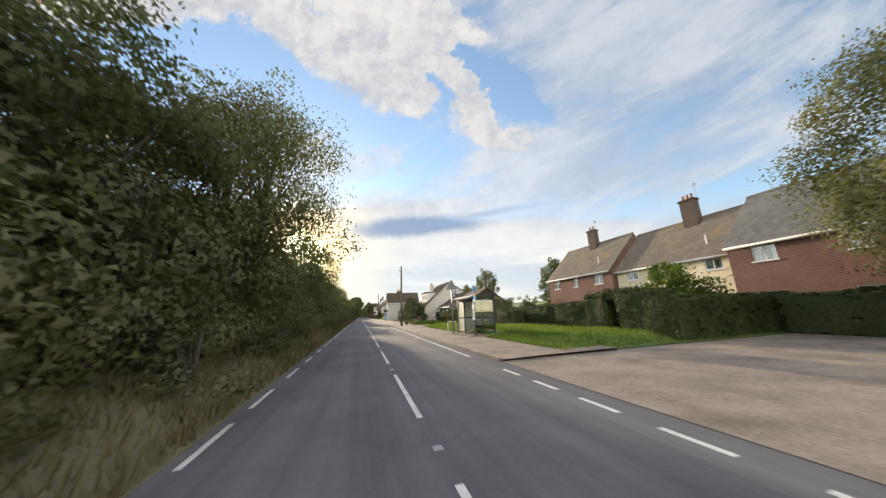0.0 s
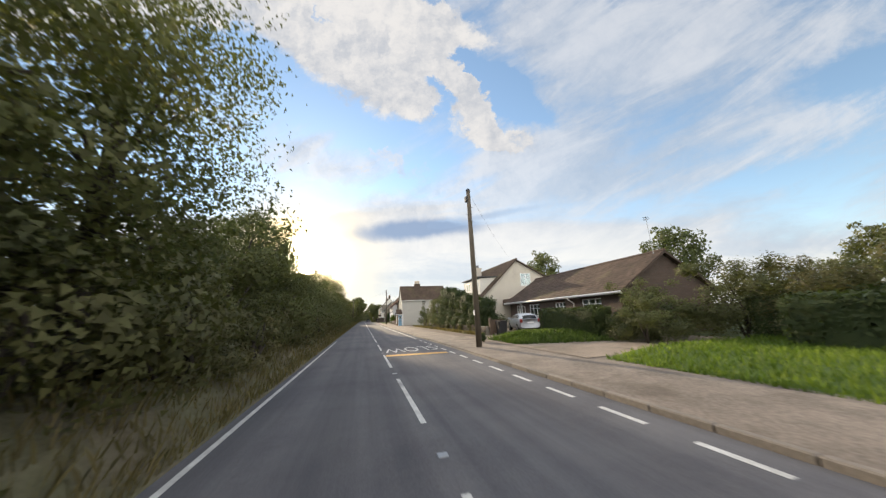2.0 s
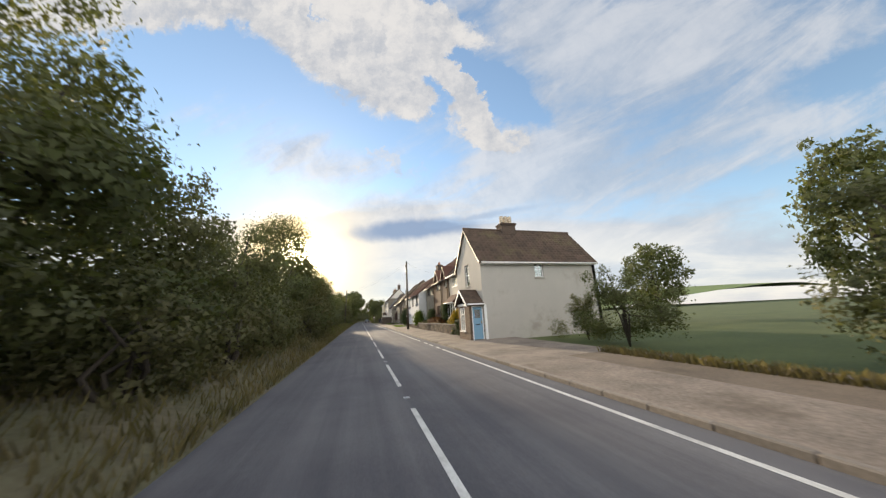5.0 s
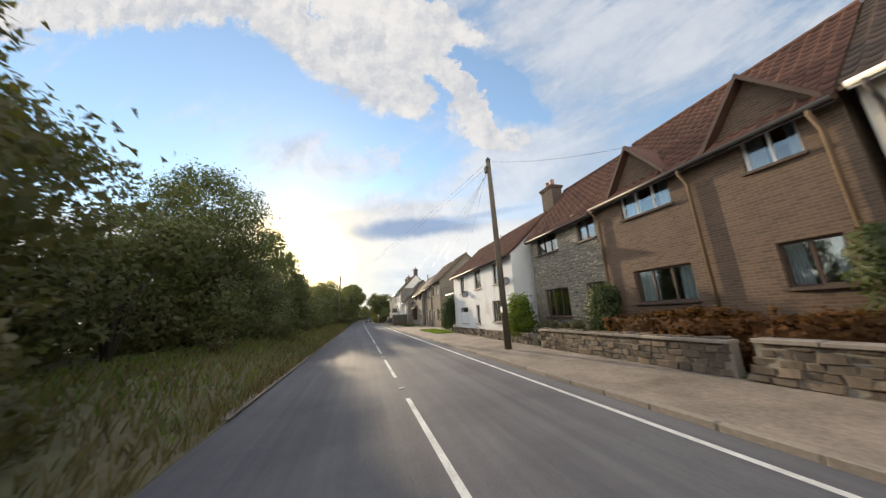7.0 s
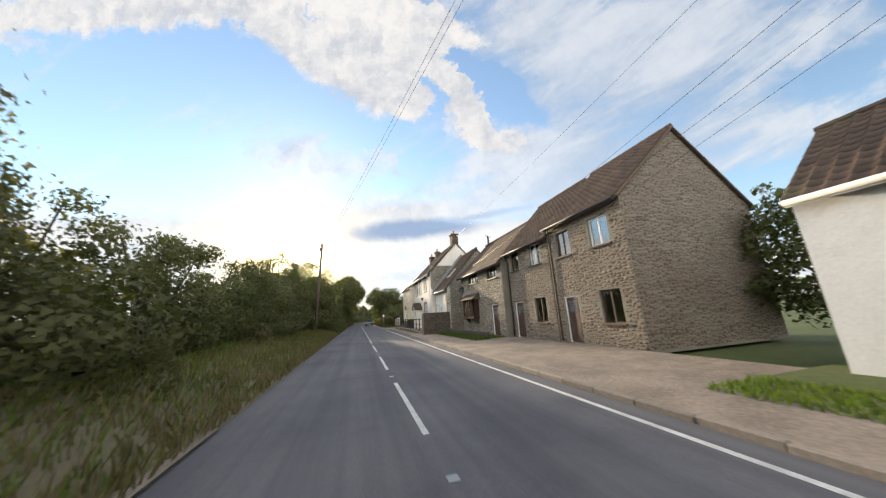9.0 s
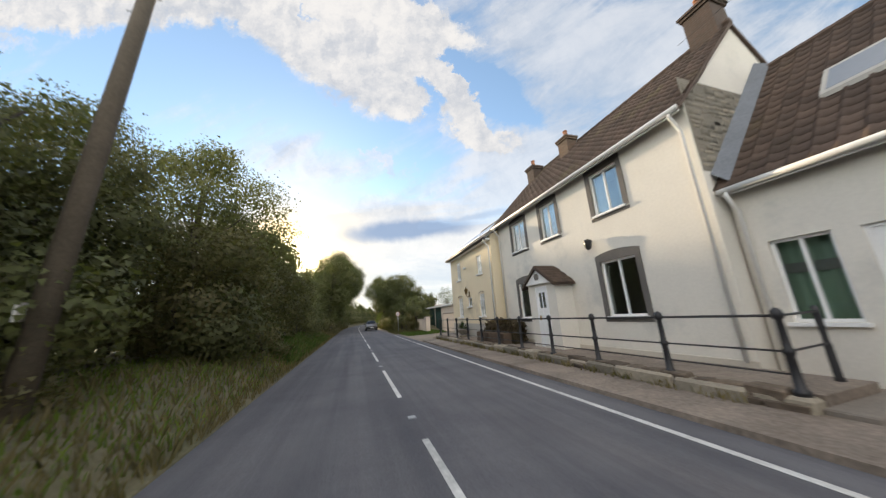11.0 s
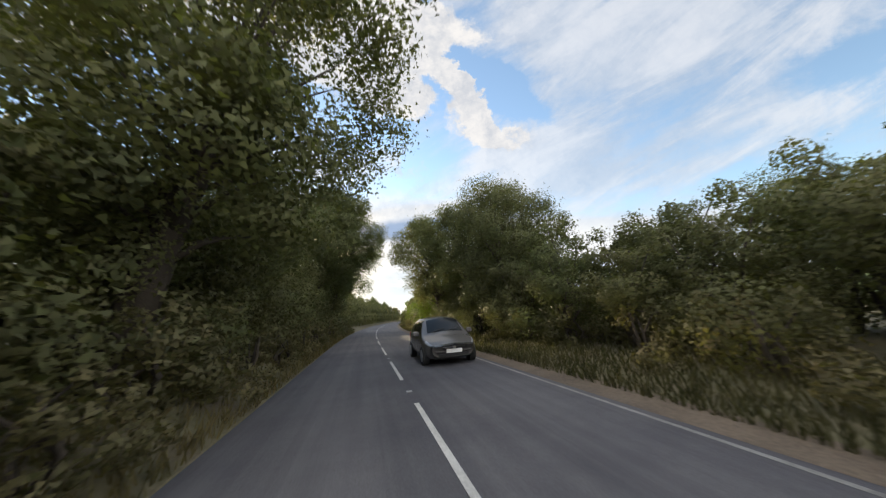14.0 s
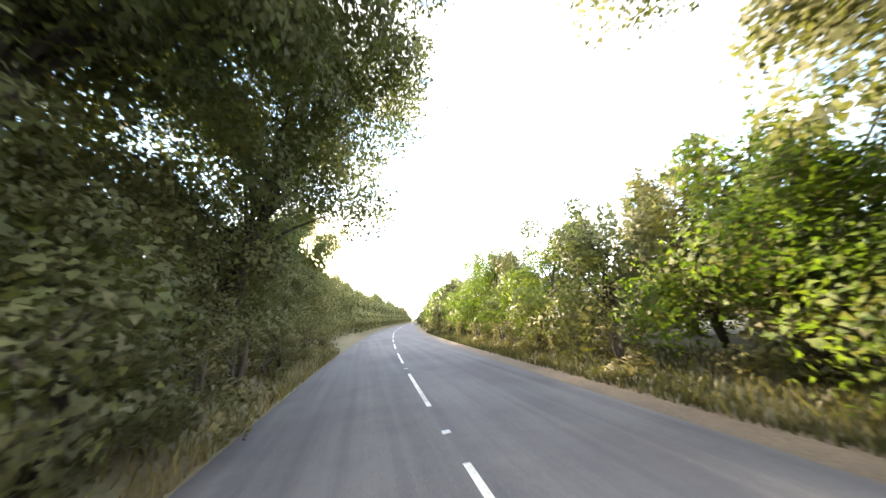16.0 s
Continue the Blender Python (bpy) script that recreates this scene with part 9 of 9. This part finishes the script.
blades("footway_weeds", "weeds along the edging of a raised footway", np.stack([px, py, np.full(n, 0.10)], 1), 0.14, 0.012, VERGE_BLADE, 17)

# ---- walls and kerbs built of single pieces ----
def stone_mesh(name, seed, l, d, h):
    rs = random.Random(seed)
    bm = bmesh.new()
    bmesh.ops.create_cube(bm, size=1.0)
    for v in bm.verts:
        v.co = Vector((v.co.x * d, v.co.y * l, v.co.z * h)) + Vector((rs.uniform(-0.02, 0.02), rs.uniform(-0.025, 0.025), rs.uniform(-0.015, 0.015)))
    bmesh.ops.bevel(bm, geom=bm.edges[:], offset=0.018, segments=1, affect="EDGES")
    me = bpy.data.meshes.new(name)
    bm.to_mesh(me)
    bm.free()
    me.materials.append(STONE_WARM)
    return me


STONES = [stone_mesh("stone", 300 + k, 0.21 + 0.045 * (k % 4), 0.26, 0.13 + 0.025 * (k % 3)) for k in range(9)]


def garden_wall(x, y0, y1, h, label, coping=True):
    """A dry-looking stone wall: every stone an object on one of a few shared meshes."""
    w = thing("garden_wall", (x, y0, 0.1), label, "wall", "stone garden walls")
    part("wall_core", Geo().box(x - 0.11, x + 0.13, y0, y1, 0.05, h - 0.02), MORTAR, w)
    rs = random.Random(int(y0))
    z = 0.12
    while z < h - 0.05:
        y = y0 + rs.uniform(0, 0.2)
        hh = 0.155
        while y < y1 - 0.12:
            me = rs.choice(STONES)
            l = me.vertices[0].co.y
            k = STONES.index(me)
            ln = 0.21 + 0.045 * (k % 4)
            ob = new("stone", me)
            ob.parent = w
            ob.location = (rs.uniform(-0.035, 0.02), y + ln / 2 - y0, z + 0.07 - 0.1)
            ob.rotation_euler = (rs.uniform(-0.05, 0.05), rs.uniform(-0.06, 0.06), rs.uniform(-0.05, 0.05) + (3.1416 if rs.random() < 0.5 else 0))
            y += ln + 0.015
        z += hh
    if coping:
        y = y0
        while y < y1 - 0.1:
            l = min(rs.uniform(0.7, 1.6), y1 - y)
            part("coping_slab", Geo().soft_box(x - 0.2, x + 0.2, y, y + l - 0.012, h - 0.03, h + 0.045 + rs.uniform(0, 0.02), 0.015), KERB, w)
            y += l


garden_wall(7.4, 89.0, 97.6, 0.86, "low rubble stone garden wall with slab coping")
garden_wall(7.45, 98.0, 104.6, 0.80, "low rubble stone garden wall with slab coping")
garden_wall(7.55, 105.3, 110.5, 0.62, "low crumbling rubble stone wall", False)
part_wall = thing("field_wall", (8.8, 47.2, 0.1), "long low rubble wall under an overgrown hedge", "wall", "stone garden walls")
part("wall_core", Geo().box(8.8, 9.1, 47.2, 70.0, 0.05, 0.72), MORTAR, part_wall)
rubble(part_wall, "x", 8.8, -1, 47.2, 70.0, 0.08, 0.78, (), STONE_WARM, 71, "wall_stones", (0.09, 0.18), (0.16, 0.5))

# tumbled footing stones along the long cottage
for house, fx, fy0, fy1 in FOOTING:
    rf = random.Random(12)
    for row in range(3):
        y = fy0 + rf.uniform(0, 0.2)
        while y < fy1 - 0.2:
            k = rf.randrange(len(STONES))
            ln = 0.21 + 0.045 * (k % 4)
            if row < 2 or rf.random() < 0.45:
                ob = new("stone", STONES[k])
                ob.parent = house
                ob.location = (fx - rf.uniform(0.0, 0.16 - 0.05 * row) - BASE[house][0], y + ln / 2 - BASE[house][1], 0.19 + 0.14 * row + rf.uniform(-0.03, 0.03) - BASE[house][2])
                ob.scale = (0.8, rf.uniform(0.55, 0.9), rf.uniform(0.7, 1.1))
                ob.rotation_euler = (rf.uniform(-0.16, 0.16), rf.uniform(-0.2, 0.2), rf.uniform(-0.25, 0.25))
            y += ln * 0.75 + rf.uniform(0.0, 0.06)

# rough edging stones of the raised footway
edging = thing("stone_edging", (5.9, 148.5, 0.0), "rough worn stone edging of a raised footway", "edging")
re_ = random.Random(21)
for row in range(2):
    y = 148.5 + 0.2 * row
    while y < 166.2:
        k = re_.randrange(len(STONES))
        ln = (0.21 + 0.045 * (k % 4)) * 1.5
        ob = new("stone", STONES[k])
        ob.parent = edging
        ob.location = (re_.uniform(-0.05, 0.03) + 0.05 * row, y + ln / 2 - 148.5, 0.10 + 0.15 * row + re_.uniform(-0.015, 0.02))
        ob.scale = (1.15, 1.45, 1.1)
        ob.rotation_euler = (re_.uniform(-0.05, 0.05), re_.uniform(-0.08, 0.08), re_.uniform(-0.08, 0.08))
        y += ln + re_.uniform(0.0, 0.05)

kerb_line = thing("kerb", (4.57, 9.2, 0.0), "worn concrete kerb along the footpath", "kerb", kind="structure")
me = Geo().soft_box(-0.065, 0.065, 0.0, 0.9, -0.1, 0.10, 0.018).mesh("kerb_stone", KERB)
rk = random.Random(3)
yk = 9.2
while yk < 146.5:
    ob = new("kerb_stone", me)
    ob.parent = kerb_line
    drop = 0.075 if (36.0 < yk < 47.0 or 81.5 < yk < 84.0) else 0.0
    ob.location = (rk.uniform(-0.008, 0.008), yk - 9.2, rk.uniform(-0.006, 0.006) - drop)
    yk += 0.912
